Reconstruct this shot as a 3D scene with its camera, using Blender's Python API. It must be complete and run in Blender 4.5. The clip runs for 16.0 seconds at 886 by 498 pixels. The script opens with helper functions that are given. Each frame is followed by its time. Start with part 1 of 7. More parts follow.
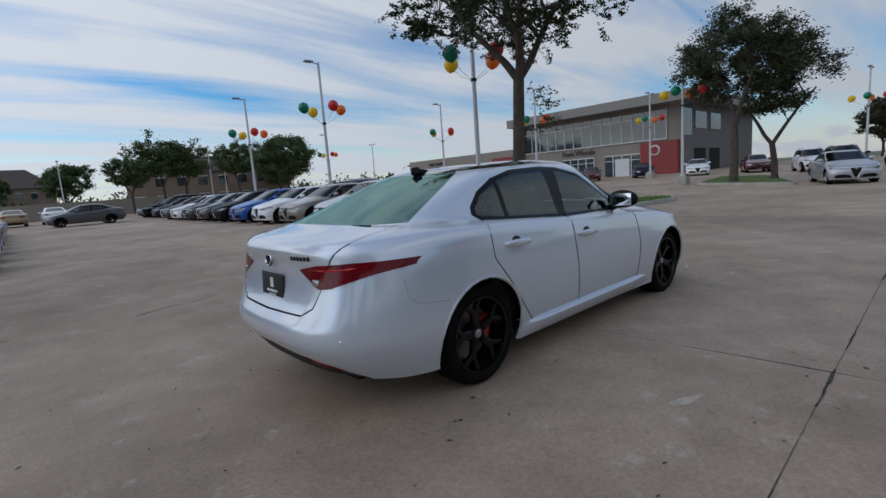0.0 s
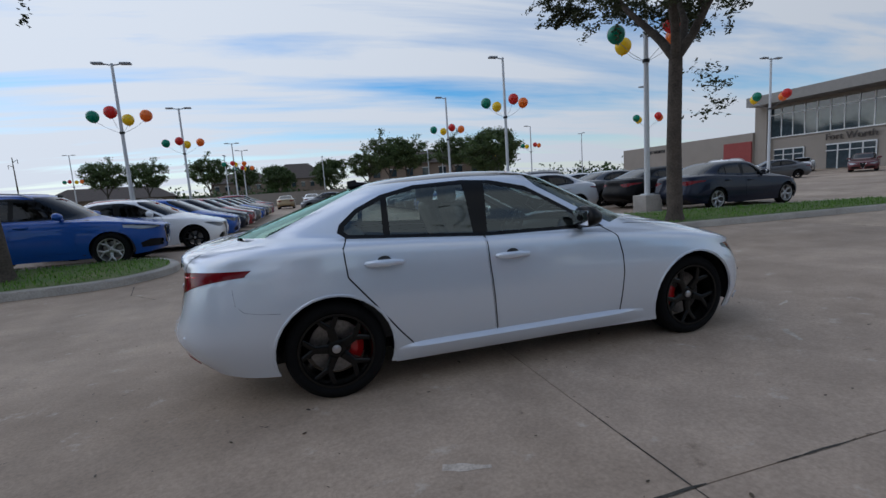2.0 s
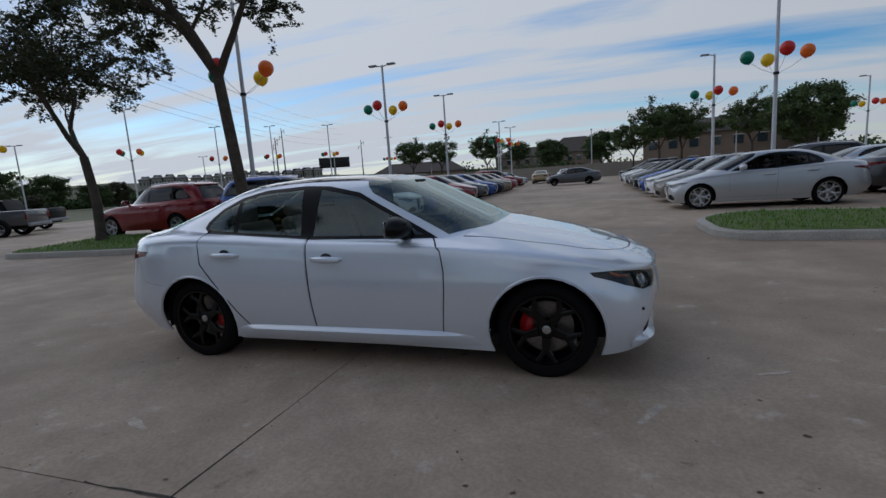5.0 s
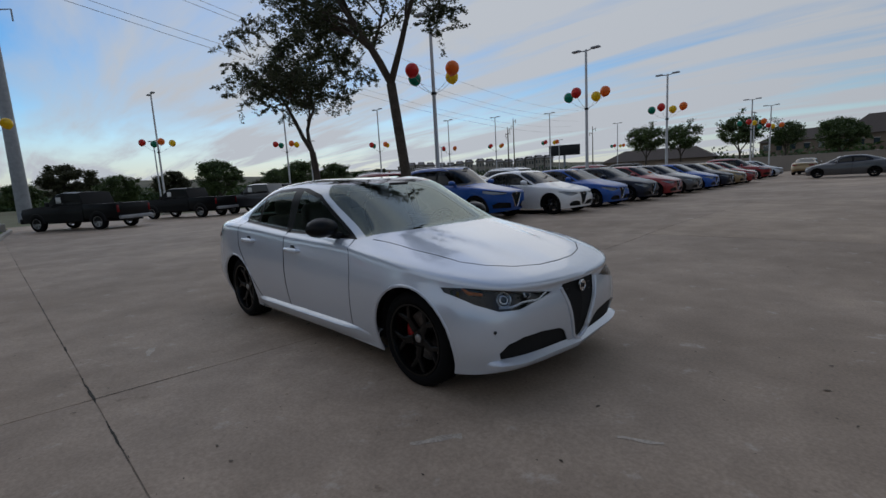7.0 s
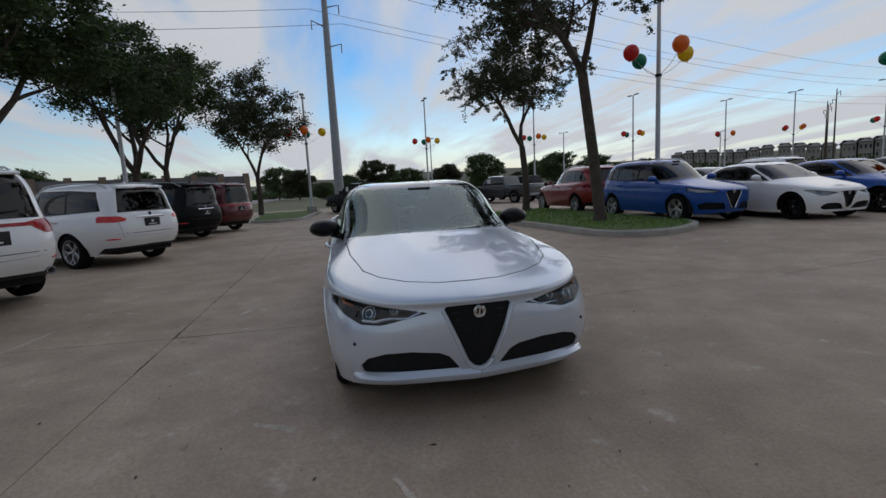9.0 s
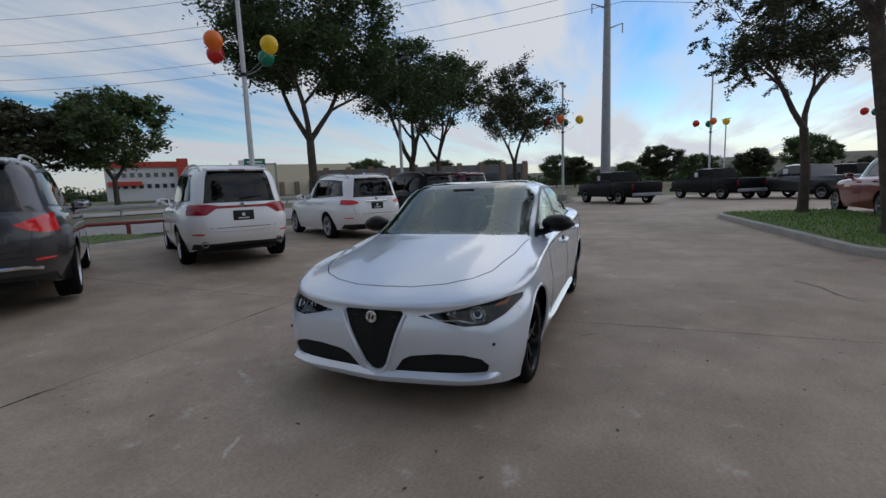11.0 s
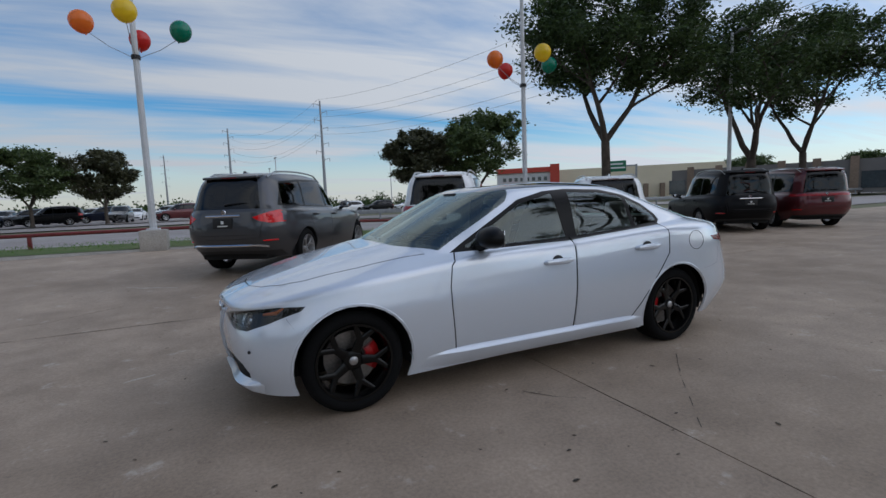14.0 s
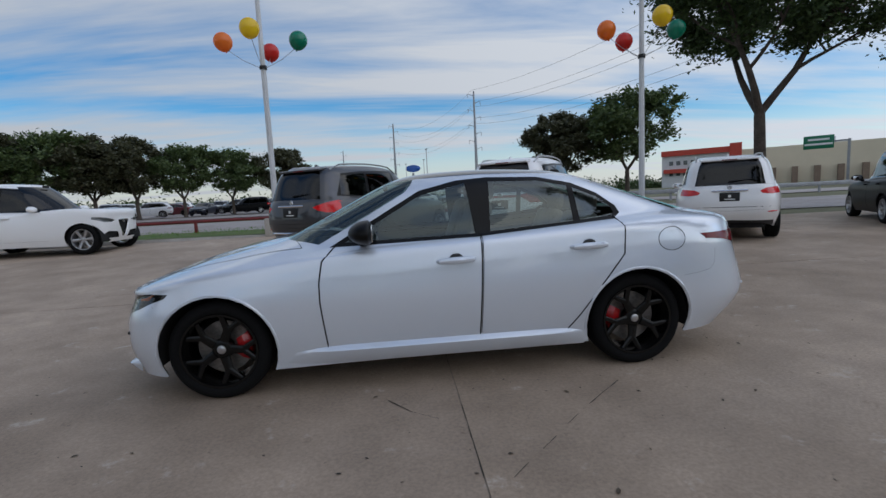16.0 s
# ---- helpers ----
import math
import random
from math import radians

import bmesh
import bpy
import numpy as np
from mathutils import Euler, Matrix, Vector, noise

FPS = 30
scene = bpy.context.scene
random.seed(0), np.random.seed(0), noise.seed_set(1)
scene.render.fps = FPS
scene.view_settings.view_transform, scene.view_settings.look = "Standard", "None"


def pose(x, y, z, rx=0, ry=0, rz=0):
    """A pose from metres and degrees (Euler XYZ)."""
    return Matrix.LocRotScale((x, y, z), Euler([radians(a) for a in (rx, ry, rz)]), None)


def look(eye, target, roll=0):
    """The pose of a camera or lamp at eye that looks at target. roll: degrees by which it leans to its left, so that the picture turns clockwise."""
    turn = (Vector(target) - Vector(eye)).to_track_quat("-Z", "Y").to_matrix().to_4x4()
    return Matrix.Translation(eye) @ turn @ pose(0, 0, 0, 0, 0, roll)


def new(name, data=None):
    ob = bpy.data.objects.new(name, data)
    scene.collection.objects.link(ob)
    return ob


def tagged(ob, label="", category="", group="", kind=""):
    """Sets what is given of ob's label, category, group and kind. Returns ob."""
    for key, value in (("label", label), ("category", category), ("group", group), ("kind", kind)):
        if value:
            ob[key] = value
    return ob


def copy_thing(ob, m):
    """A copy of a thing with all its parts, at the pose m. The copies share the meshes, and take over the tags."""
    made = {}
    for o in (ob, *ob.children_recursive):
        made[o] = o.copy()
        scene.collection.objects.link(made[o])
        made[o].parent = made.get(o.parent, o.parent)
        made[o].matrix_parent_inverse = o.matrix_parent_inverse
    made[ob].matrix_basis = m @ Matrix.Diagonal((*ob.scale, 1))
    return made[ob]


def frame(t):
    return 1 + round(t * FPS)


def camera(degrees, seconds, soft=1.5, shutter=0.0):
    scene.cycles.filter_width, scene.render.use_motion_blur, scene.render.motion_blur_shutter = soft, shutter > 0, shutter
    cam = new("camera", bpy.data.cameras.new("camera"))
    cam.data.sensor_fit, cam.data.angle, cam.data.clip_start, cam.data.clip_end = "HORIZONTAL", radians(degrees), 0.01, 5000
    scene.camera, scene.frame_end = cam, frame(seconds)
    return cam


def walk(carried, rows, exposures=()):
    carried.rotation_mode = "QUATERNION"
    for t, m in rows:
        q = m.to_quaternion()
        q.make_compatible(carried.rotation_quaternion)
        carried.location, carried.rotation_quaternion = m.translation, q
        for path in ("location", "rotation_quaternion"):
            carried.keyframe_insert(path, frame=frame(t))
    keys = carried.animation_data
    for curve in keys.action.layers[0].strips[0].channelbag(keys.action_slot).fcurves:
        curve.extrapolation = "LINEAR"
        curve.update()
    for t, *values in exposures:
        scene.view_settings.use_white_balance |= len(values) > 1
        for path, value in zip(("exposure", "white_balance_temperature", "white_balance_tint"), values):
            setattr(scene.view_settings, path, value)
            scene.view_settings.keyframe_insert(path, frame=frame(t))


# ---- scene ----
cam = camera(87.2, 16.0)
PATH = [
    (0, (-3.474, -2.81, 1.296), (-2.142, -1.345, 1.012), -4.1),
    (0.5, (-3.062, -3.103, 1.298), (-1.903, -1.496, 1.023), -4.0),
    (1, (-2.539, -3.413, 1.309), (-1.588, -1.674, 1.044), -3.8),
    (1.5, (-2.072, -3.655, 1.317), (-1.311, -1.824, 1.057), -3.8),
    (2, (-1.508, -3.831, 1.327), (-0.963, -1.926, 1.062), -3.9),
    (2.5, (-0.995, -3.983, 1.341), (-0.637, -2.035, 1.065), -3.9),
    (3, (-0.422, -4.002, 1.339), (-0.278, -2.028, 1.047), -4.0),
    (3.2, (-0.211, -3.996, 1.329), (-0.148, -2.019, 1.031), -4.2),
    (5.3, (2.02, -3.705, 1.357), (1.29, -1.868, 1.052), -4.1),
    (5.5, (2.234, -3.566, 1.342), (1.419, -1.766, 1.034), -4.4),
    (6, (2.788, -3.393, 1.348), (1.763, -1.701, 1.052), -4.2),
    (6.5, (3.217, -3.146, 1.359), (2.009, -1.578, 1.068), -3.5),
    (7, (3.696, -2.749, 1.36), (2.275, -1.372, 1.068), -3.2),
    (7.5, (3.999, -2.331, 1.353), (2.405, -1.159, 1.061), -2.9),
    (8, (4.331, -1.822, 1.356), (2.58, -0.896, 1.076), -2.8),
    (8.5, (4.542, -1.333, 1.354), (2.688, -0.634, 1.08), -2.9),
    (9, (4.746, -0.755, 1.374), (2.811, -0.331, 1.102), -3.0),
    (9.5, (4.851, -0.251, 1.393), (2.875, -0.094, 1.124), -3.0),
    (10, (4.807, 0.347, 1.413), (2.833, 0.176, 1.143), -2.8),
    (10.2, (4.851, 0.621, 1.419), (2.89, 0.332, 1.151), -2.6),
    (12.3, (3.625, 2.503, 1.371), (2.148, 1.182, 1.104), -1.9),
    (12.5, (3.471, 2.684, 1.334), (2.063, 1.287, 1.077), -1.8),
    (13, (3.013, 3.064, 1.32), (1.796, 1.497, 1.07), -1.9),
    (13.5, (2.574, 3.374, 1.325), (1.534, 1.683, 1.089), -2.2),
    (14, (2.06, 3.675, 1.312), (1.232, 1.867, 1.103), -2.2),
    (14.5, (1.562, 3.822, 1.314), (0.93, 1.935, 1.119), -2.2),
    (15, (1.011, 3.928, 1.291), (0.584, 1.983, 1.103), -2.1),
    (15.5, (0.547, 3.921, 1.256), (0.268, 1.95, 1.063), -2.5),
    (16, (0.211, 3.916, 1.257), (0.027, 1.938, 1.026), -2.9),
]
walk(cam, [(t, look(eye, target, roll)) for t, eye, target, roll in PATH], [(0.0, 0.05, 6350, 10), (1.5, 0.08, 6200, 10), (3.0, 0.05, 6300, 10), (5.5, -0.4, 6350, 10), (7.0, -0.5, 6500, 10), (8.5, -0.42, 6600, 10), (9.5, -0.20, 6800, 11), (12.5, -0.05, 6400, 10), (14.5, 0.12, 6400, 10), (16.0, 0.17, 6450, 10)])

# ---- world, sun ----
SUN_AZ, SUN_EL = radians(150), radians(38)
world = bpy.data.worlds.new("sky")
scene.world = world
world.use_nodes = True
wn, wl = world.node_tree.nodes, world.node_tree.links
wn.clear()
w_out = wn.new("ShaderNodeOutputWorld")
w_bg = wn.new("ShaderNodeBackground")
w_sky = wn.new("ShaderNodeTexSky")
w_sky.sky_type, w_sky.sun_disc = "NISHITA", False
w_sky.sun_elevation, w_sky.sun_rotation = SUN_EL, radians(90) - SUN_AZ
w_sky.air_density, w_sky.dust_density, w_sky.ozone_density = 1.0, 0.25, 2.5
w_co = wn.new("ShaderNodeTexCoord")
w_sep = wn.new("ShaderNodeSeparateXYZ")
w_up = wn.new("ShaderNodeMath"); w_up.operation = "ADD"; w_up.inputs[1].default_value = 0.10
w_max = wn.new("ShaderNodeMath"); w_max.operation = "MAXIMUM"; w_max.inputs[1].default_value = 0.03
w_dx = wn.new("ShaderNodeMath"); w_dx.operation = "DIVIDE"
w_dy = wn.new("ShaderNodeMath"); w_dy.operation = "DIVIDE"
w_com = wn.new("ShaderNodeCombineXYZ")
w_map = wn.new("ShaderNodeMapping")
w_map.inputs["Rotation"].default_value = (0, 0, radians(28))
w_map.inputs["Scale"].default_value = (0.34, 1.45, 1.0)
w_map.inputs["Location"].default_value = (1.7, 0.6, 0)
w_n1 = wn.new("ShaderNodeTexNoise")
w_n1.inputs["Scale"].default_value, w_n1.inputs["Detail"].default_value = 1.1, 9.0
w_n1.inputs["Roughness"].default_value, w_n1.inputs["Distortion"].default_value = 0.56, 0.35
w_n2 = wn.new("ShaderNodeTexNoise")
w_n2.inputs["Scale"].default_value, w_n2.inputs["Detail"].default_value = 0.45, 3.0
w_add = wn.new("ShaderNodeMath"); w_add.operation = "MULTIPLY_ADD"; w_add.inputs[1].default_value = 0.55
w_ramp = wn.new("ShaderNodeValToRGB")
w_ramp.color_ramp.elements[0].position, w_ramp.color_ramp.elements[0].color = 0.575, (0, 0, 0, 1)
w_ramp.color_ramp.elements[1].position, w_ramp.color_ramp.elements[1].color = 0.86, (1, 1, 1, 1)
w_mix = wn.new("ShaderNodeMixRGB")
w_mix.inputs[2].default_value = (5.6, 6.0, 6.6, 1)
wl.new(w_co.outputs["Generated"], w_sep.inputs[0])
wl.new(w_sep.outputs[2], w_up.inputs[0]); wl.new(w_up.outputs[0], w_max.inputs[0])
wl.new(w_sep.outputs[0], w_dx.inputs[0]); wl.new(w_max.outputs[0], w_dx.inputs[1])
wl.new(w_sep.outputs[1], w_dy.inputs[0]); wl.new(w_max.outputs[0], w_dy.inputs[1])
wl.new(w_dx.outputs[0], w_com.inputs[0]); wl.new(w_dy.outputs[0], w_com.inputs[1])
wl.new(w_com.outputs[0], w_map.inputs[0])
wl.new(w_map.outputs[0], w_n1.inputs["Vector"]); wl.new(w_map.outputs[0], w_n2.inputs["Vector"])
wl.new(w_n2.outputs[0], w_add.inputs[0]); wl.new(w_n1.outputs[0], w_add.inputs[2])
w_thin = wn.new("ShaderNodeMath"); w_thin.operation = "MULTIPLY_ADD"; w_thin.inputs[1].default_value = 0.055
wl.new(w_sep.outputs[1], w_thin.inputs[0]); wl.new(w_add.outputs[0], w_thin.inputs[2]); wl.new(w_thin.outputs[0], w_ramp.inputs[0])
w_haze = wn.new("ShaderNodeMapRange")
w_haze.interpolation_type = "SMOOTHSTEP"
w_haze.inputs["From Min"].default_value, w_haze.inputs["From Max"].default_value = 0.0, 0.16
w_haze.inputs["To Min"].default_value, w_haze.inputs["To Max"].default_value = 0.75, 0.0
w_top = wn.new("ShaderNodeMath"); w_top.operation = "MAXIMUM"
wl.new(w_sep.outputs[2], w_haze.inputs["Value"])
wl.new(w_haze.outputs[0], w_top.inputs[0]); wl.new(w_ramp.outputs[0], w_top.inputs[1])
wl.new(w_top.outputs[0], w_mix.inputs[0]); w_sat = wn.new("ShaderNodeHueSaturation")
w_sat.inputs["Saturation"].default_value, w_sat.inputs["Value"].default_value = 1.45, 1.2
wl.new(w_sky.outputs[0], w_sat.inputs["Color"]); wl.new(w_sat.outputs[0], w_mix.inputs[1])
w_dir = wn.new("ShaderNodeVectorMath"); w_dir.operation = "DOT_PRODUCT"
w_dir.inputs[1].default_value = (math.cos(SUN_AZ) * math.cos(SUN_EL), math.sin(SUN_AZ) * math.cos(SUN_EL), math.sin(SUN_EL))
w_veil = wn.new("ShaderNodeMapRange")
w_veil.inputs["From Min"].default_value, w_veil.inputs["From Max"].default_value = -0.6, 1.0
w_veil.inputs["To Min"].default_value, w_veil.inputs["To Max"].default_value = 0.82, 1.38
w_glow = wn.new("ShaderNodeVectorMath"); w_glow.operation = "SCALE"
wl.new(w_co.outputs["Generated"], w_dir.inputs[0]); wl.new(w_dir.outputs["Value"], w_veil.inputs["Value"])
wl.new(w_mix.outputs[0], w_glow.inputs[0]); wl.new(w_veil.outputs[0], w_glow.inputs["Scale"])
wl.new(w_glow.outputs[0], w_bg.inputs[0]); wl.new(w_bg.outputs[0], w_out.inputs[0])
w_bg.inputs[1].default_value = 0.092
sun_data = bpy.data.lights.new("sun", "SUN")
sun_data.energy, sun_data.angle, sun_data.color = 0.6, radians(75), (1.0, 0.93, 0.84)
sun = new("sun", sun_data)
sun.matrix_world = look((60 * math.cos(SUN_AZ) * math.cos(SUN_EL), 60 * math.sin(SUN_AZ) * math.cos(SUN_EL), 60 * math.sin(SUN_EL)), (0, 0, 0))


# ---- materials ----
def nodes_of(name):
    m = bpy.data.materials.new(name)
    m.use_nodes = True
    n, l = m.node_tree.nodes, m.node_tree.links
    return m, n, l, n["Principled BSDF"]


def surface(name, color, rough=0.6, metal=0.0, coat=0.0, vary=0.15, scale=3.0, fine=60.0, bump=0.0, bump_scale=80.0, other=None, spec=0.5, rand=0.0):
    """A surface whose colour drifts at two scales, with fine relief."""
    m, n, l, p = nodes_of(name)
    p.inputs["Roughness"].default_value, p.inputs["Metallic"].default_value = rough, metal
    p.inputs["Coat Weight"].default_value, p.inputs["Coat Roughness"].default_value = coat, 0.03
    p.inputs["Specular IOR Level"].default_value = spec
    co = n.new("ShaderNodeTexCoord")
    a, b = n.new("ShaderNodeTexNoise"), n.new("ShaderNodeTexNoise")
    a.inputs["Scale"].default_value, a.inputs["Detail"].default_value = scale, 6
    b.inputs["Scale"].default_value, b.inputs["Detail"].default_value = fine, 4
    l.new(co.outputs["Object"], a.inputs["Vector"]); l.new(co.outputs["Object"], b.inputs["Vector"])
    mid = n.new("ShaderNodeMath"); mid.operation = "ADD"
    l.new(a.outputs[0], mid.inputs[0]); l.new(b.outputs[0], mid.inputs[1])
    last = mid
    if rand:
        info = n.new("ShaderNodeObjectInfo")
        r = n.new("ShaderNodeMath"); r.operation = "MULTIPLY_ADD"; r.inputs[1].default_value = rand
        l.new(info.outputs["Random"], r.inputs[0]); l.new(mid.outputs[0], r.inputs[2])
        last = r
    ramp = n.new("ShaderNodeValToRGB")
    dark = tuple(c * (1 - vary) for c in color)
    lite = tuple(min(1, c * (1 + vary)) for c in (other or color))
    ramp.color_ramp.elements[0].position, ramp.color_ramp.elements[0].color = 0.35, (*dark, 1)
    ramp.color_ramp.elements[1].position, ramp.color_ramp.elements[1].color = 0.65, (*lite, 1)
    half = n.new("ShaderNodeMath"); half.operation = "MULTIPLY"; half.inputs[1].default_value = 0.5
    l.new(last.outputs[0], half.inputs[0]); l.new(half.outputs[0], ramp.inputs[0])
    l.new(ramp.outputs[0], p.inputs["Base Color"])
    if bump:
        c = n.new("ShaderNodeTexNoise"); c.inputs["Scale"].default_value, c.inputs["Detail"].default_value = bump_scale, 5
        l.new(co.outputs["Object"], c.inputs["Vector"])
        bp = n.new("ShaderNodeBump"); bp.inputs["Strength"].default_value, bp.inputs["Distance"].default_value = bump, 0.01
        l.new(c.outputs[0], bp.inputs["Height"]); l.new(bp.outputs[0], p.inputs["Normal"])
    return m


def paint(name, color, metal=0.35, rough=0.38, coat=1.0, spec=0.5):
    """Car paint: flakes under a clear coat."""
    m, n, l, p = nodes_of(name)
    co = n.new("ShaderNodeTexCoord")
    v = n.new("ShaderNodeTexNoise"); v.inputs["Scale"].default_value, v.inputs["Detail"].default_value = 900, 2
    l.new(co.outputs["Object"], v.inputs["Vector"])
    ramp = n.new("ShaderNodeValToRGB")
    ramp.color_ramp.elements[0].position, ramp.color_ramp.elements[0].color = 0.3, (*(c * 0.9 for c in color), 1)
    ramp.color_ramp.elements[1].position, ramp.color_ramp.elements[1].color = 0.7, (*(min(1, c * 1.08) for c in color), 1)
    l.new(v.outputs[0], ramp.inputs[0]); l.new(ramp.outputs[0], p.inputs["Base Color"])
    p.inputs["Metallic"].default_value, p.inputs["Roughness"].default_value = metal, rough
    p.inputs["Specular IOR Level"].default_value = spec
    p.inputs["Coat Weight"].default_value, p.inputs["Coat Roughness"].default_value = coat, 0.025
    p.inputs["Coat IOR"].default_value = 1.72 if name.startswith("pale") else 1.45
    return m


def glass(name, tint, gloss=0.02, ior=1.52, sheen=(1, 1, 1)):
    """Thin tinted glass: clear by the tint, with Fresnel gloss."""
    m, n, l, p = nodes_of(name)
    n.remove(p)
    t, g, f, mx = n.new("ShaderNodeBsdfTransparent"), n.new("ShaderNodeBsdfGlossy"), n.new("ShaderNodeFresnel"), n.new("ShaderNodeMixShader")
    t.inputs[0].default_value, g.inputs["Roughness"].default_value = (*tint, 1), gloss
    g.inputs["Color"].default_value = (*sheen, 1)
    f.inputs[0].default_value = ior
    l.new(f.outputs[0], mx.inputs[0]); l.new(t.outputs[0], mx.inputs[1]); l.new(g.outputs[0], mx.inputs[2])
    l.new(mx.outputs[0], n["Material Output"].inputs[0])
    return m


def concrete(name, a, b, c):
    """Broom-finished concrete: cloudy stains, pale patches, dark specks and fine grain."""
    m, n, l, p = nodes_of(name)
    geo = n.new("ShaderNodeNewGeometry")
    def noise_at(scale, detail, rough=0.6):
        x = n.new("ShaderNodeTexNoise")
        x.inputs["Scale"].default_value, x.inputs["Detail"].default_value, x.inputs["Roughness"].default_value = scale, detail, rough
        l.new(geo.outputs["Position"], x.inputs["Vector"])
        return x
    def ramp_of(src, lo, hi, c0, c1):
        r = n.new("ShaderNodeValToRGB")
        r.color_ramp.elements[0].position, r.color_ramp.elements[0].color = lo, (*c0, 1)
        r.color_ramp.elements[1].position, r.color_ramp.elements[1].color = hi, (*c1, 1)
        l.new(src, r.inputs[0])
        return r
    def mixed(kind, fac, one, two):
        x = n.new("ShaderNodeMixRGB"); x.blend_type = kind; x.inputs[0].default_value = fac
        l.new(one, x.inputs[1]); l.new(two, x.inputs[2])
        return x
    big, mid, fine, spot = noise_at(0.28, 5), noise_at(1.7, 7, 0.65), noise_at(46, 5, 0.7), noise_at(3.3, 9, 0.72)
    base = ramp_of(big.outputs[0], 0.36, 0.64, a, b)
    cloud = ramp_of(mid.outputs[0], 0.36, 0.66, (0.83, 0.825, 0.82), (1.10, 1.095, 1.09))
    x1 = mixed("MULTIPLY", 1.0, base.outputs[0], cloud.outputs[0])
    grain = ramp_of(fine.outputs[0], 0.36, 0.64, (0.84, 0.84, 0.84), (1.12, 1.12, 1.12))
    x2 = mixed("MULTIPLY", 1.0, x1.outputs[0], grain.outputs[0])
    pale = ramp_of(spot.outputs[0], 0.60, 0.68, (0, 0, 0), (0.55, 0.55, 0.55))
    x3 = n.new("ShaderNodeMixRGB"); l.new(pale.outputs[0], x3.inputs[0]); l.new(x2.outputs[0], x3.inputs[1]); x3.inputs[2].default_value = (*c, 1)
    dirt = noise_at(5.5, 8, 0.75)
    dk = ramp_of(dirt.outputs[0], 0.29, 0.39, (0.62, 0.60, 0.58), (1, 1, 1))
    x4 = mixed("MULTIPLY", 1.0, x3.outputs[0], dk.outputs[0])
    info = n.new("ShaderNodeObjectInfo")
    tone = ramp_of(info.outputs["Random"], 0, 1, (0.90, 0.90, 0.91), (1.06, 1.05, 1.03))
    x5 = mixed("MULTIPLY", 1.0, x4.outputs[0], tone.outputs[0])
    l.new(x5.outputs[0], p.inputs["Base Color"])
    p.inputs["Roughness"].default_value = 0.72
    p.inputs["Specular IOR Level"].default_value = 0.35
    bp = n.new("ShaderNodeBump"); bp.inputs["Strength"].default_value, bp.inputs["Distance"].default_value = 0.35, 0.006
    l.new(fine.outputs[0], bp.inputs["Height"]); l.new(bp.outputs[0], p.inputs["Normal"])
    return m


def leaf_material(name, dark, lite):
    m, n, l, p = nodes_of(name)
    geo = n.new("ShaderNodeNewGeometry")
    r = n.new("ShaderNodeValToRGB")
    r.color_ramp.elements[0].color, r.color_ramp.elements[1].color = (*dark, 1), (*lite, 1)
    l.new(geo.outputs["Random Per Island"], r.inputs[0]); l.new(r.outputs[0], p.inputs["Base Color"])
    p.inputs["Roughness"].default_value = 0.55
    tr = n.new("ShaderNodeBsdfTranslucent"); mx = n.new("ShaderNodeMixShader"); mx.inputs[0].default_value = 0.3
    l.new(r.outputs[0], tr.inputs[0]); l.new(p.outputs[0], mx.inputs[1]); l.new(tr.outputs[0], mx.inputs[2])
    l.new(mx.outputs[0], n["Material Output"].inputs[0])
    return m


def balloon_skin(name, color):
    """Glossy plastic film that lets some light through."""
    m = surface(name, color, 0.22, coat=0.5, vary=0.06)
    n, l = m.node_tree.nodes, m.node_tree.links
    p, out = n["Principled BSDF"], n["Material Output"]
    tr, mx = n.new("ShaderNodeBsdfTranslucent"), n.new("ShaderNodeMixShader")
    tr.inputs[0].default_value, mx.inputs[0].default_value = (*color, 1), 0.4
    l.new(p.outputs[0], mx.inputs[1]); l.new(tr.outputs[0], mx.inputs[2]); l.new(mx.outputs[0], out.inputs[0])
    return m


CONCRETE = concrete("lot_concrete", (0.315, 0.238, 0.172), (0.470, 0.365, 0.274), (0.60, 0.52, 0.44))
ROAD = concrete("road_concrete", (0.33, 0.29, 0.27), (0.40, 0.36, 0.335), (0.46, 0.43, 0.41))
KERB = surface("kerb_concrete", (0.38, 0.35, 0.31), 0.85, vary=0.25, scale=2, fine=40, bump=0.4)
JOINT = surface("joint_filler", (0.17, 0.138, 0.108), 0.95, vary=0.4, scale=1.5, fine=9, other=(0.32, 0.255, 0.195))
SCUFF = surface("pale_scuff", (0.40, 0.335, 0.275), 0.9, vary=0.25, scale=8, fine=70, other=(0.49, 0.42, 0.345))
# near-black: shade painted for the cracks, also used for one dark stain
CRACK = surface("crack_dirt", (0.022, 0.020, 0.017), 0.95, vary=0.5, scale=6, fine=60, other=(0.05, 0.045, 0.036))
LITTER = leaf_material("dry_litter", (0.025, 0.018, 0.012), (0.16, 0.12, 0.08))
GRASS = surface("grass", (0.075, 0.175, 0.018), 0.9, vary=0.35, scale=1.2, fine=30, other=(0.10, 0.11, 0.035), bump=0.6)
DRY = surface("dry_grass", (0.16, 0.13, 0.07), 0.95, vary=0.3, scale=0.06, fine=1.2, other=(0.12, 0.13, 0.06))
BLADE = leaf_material("grass_blades", (0.06, 0.155, 0.012), (0.15, 0.29, 0.034))
WHITE = paint("pale_white_paint", (0.69, 0.74, 0.815), 0.32, 0.27)
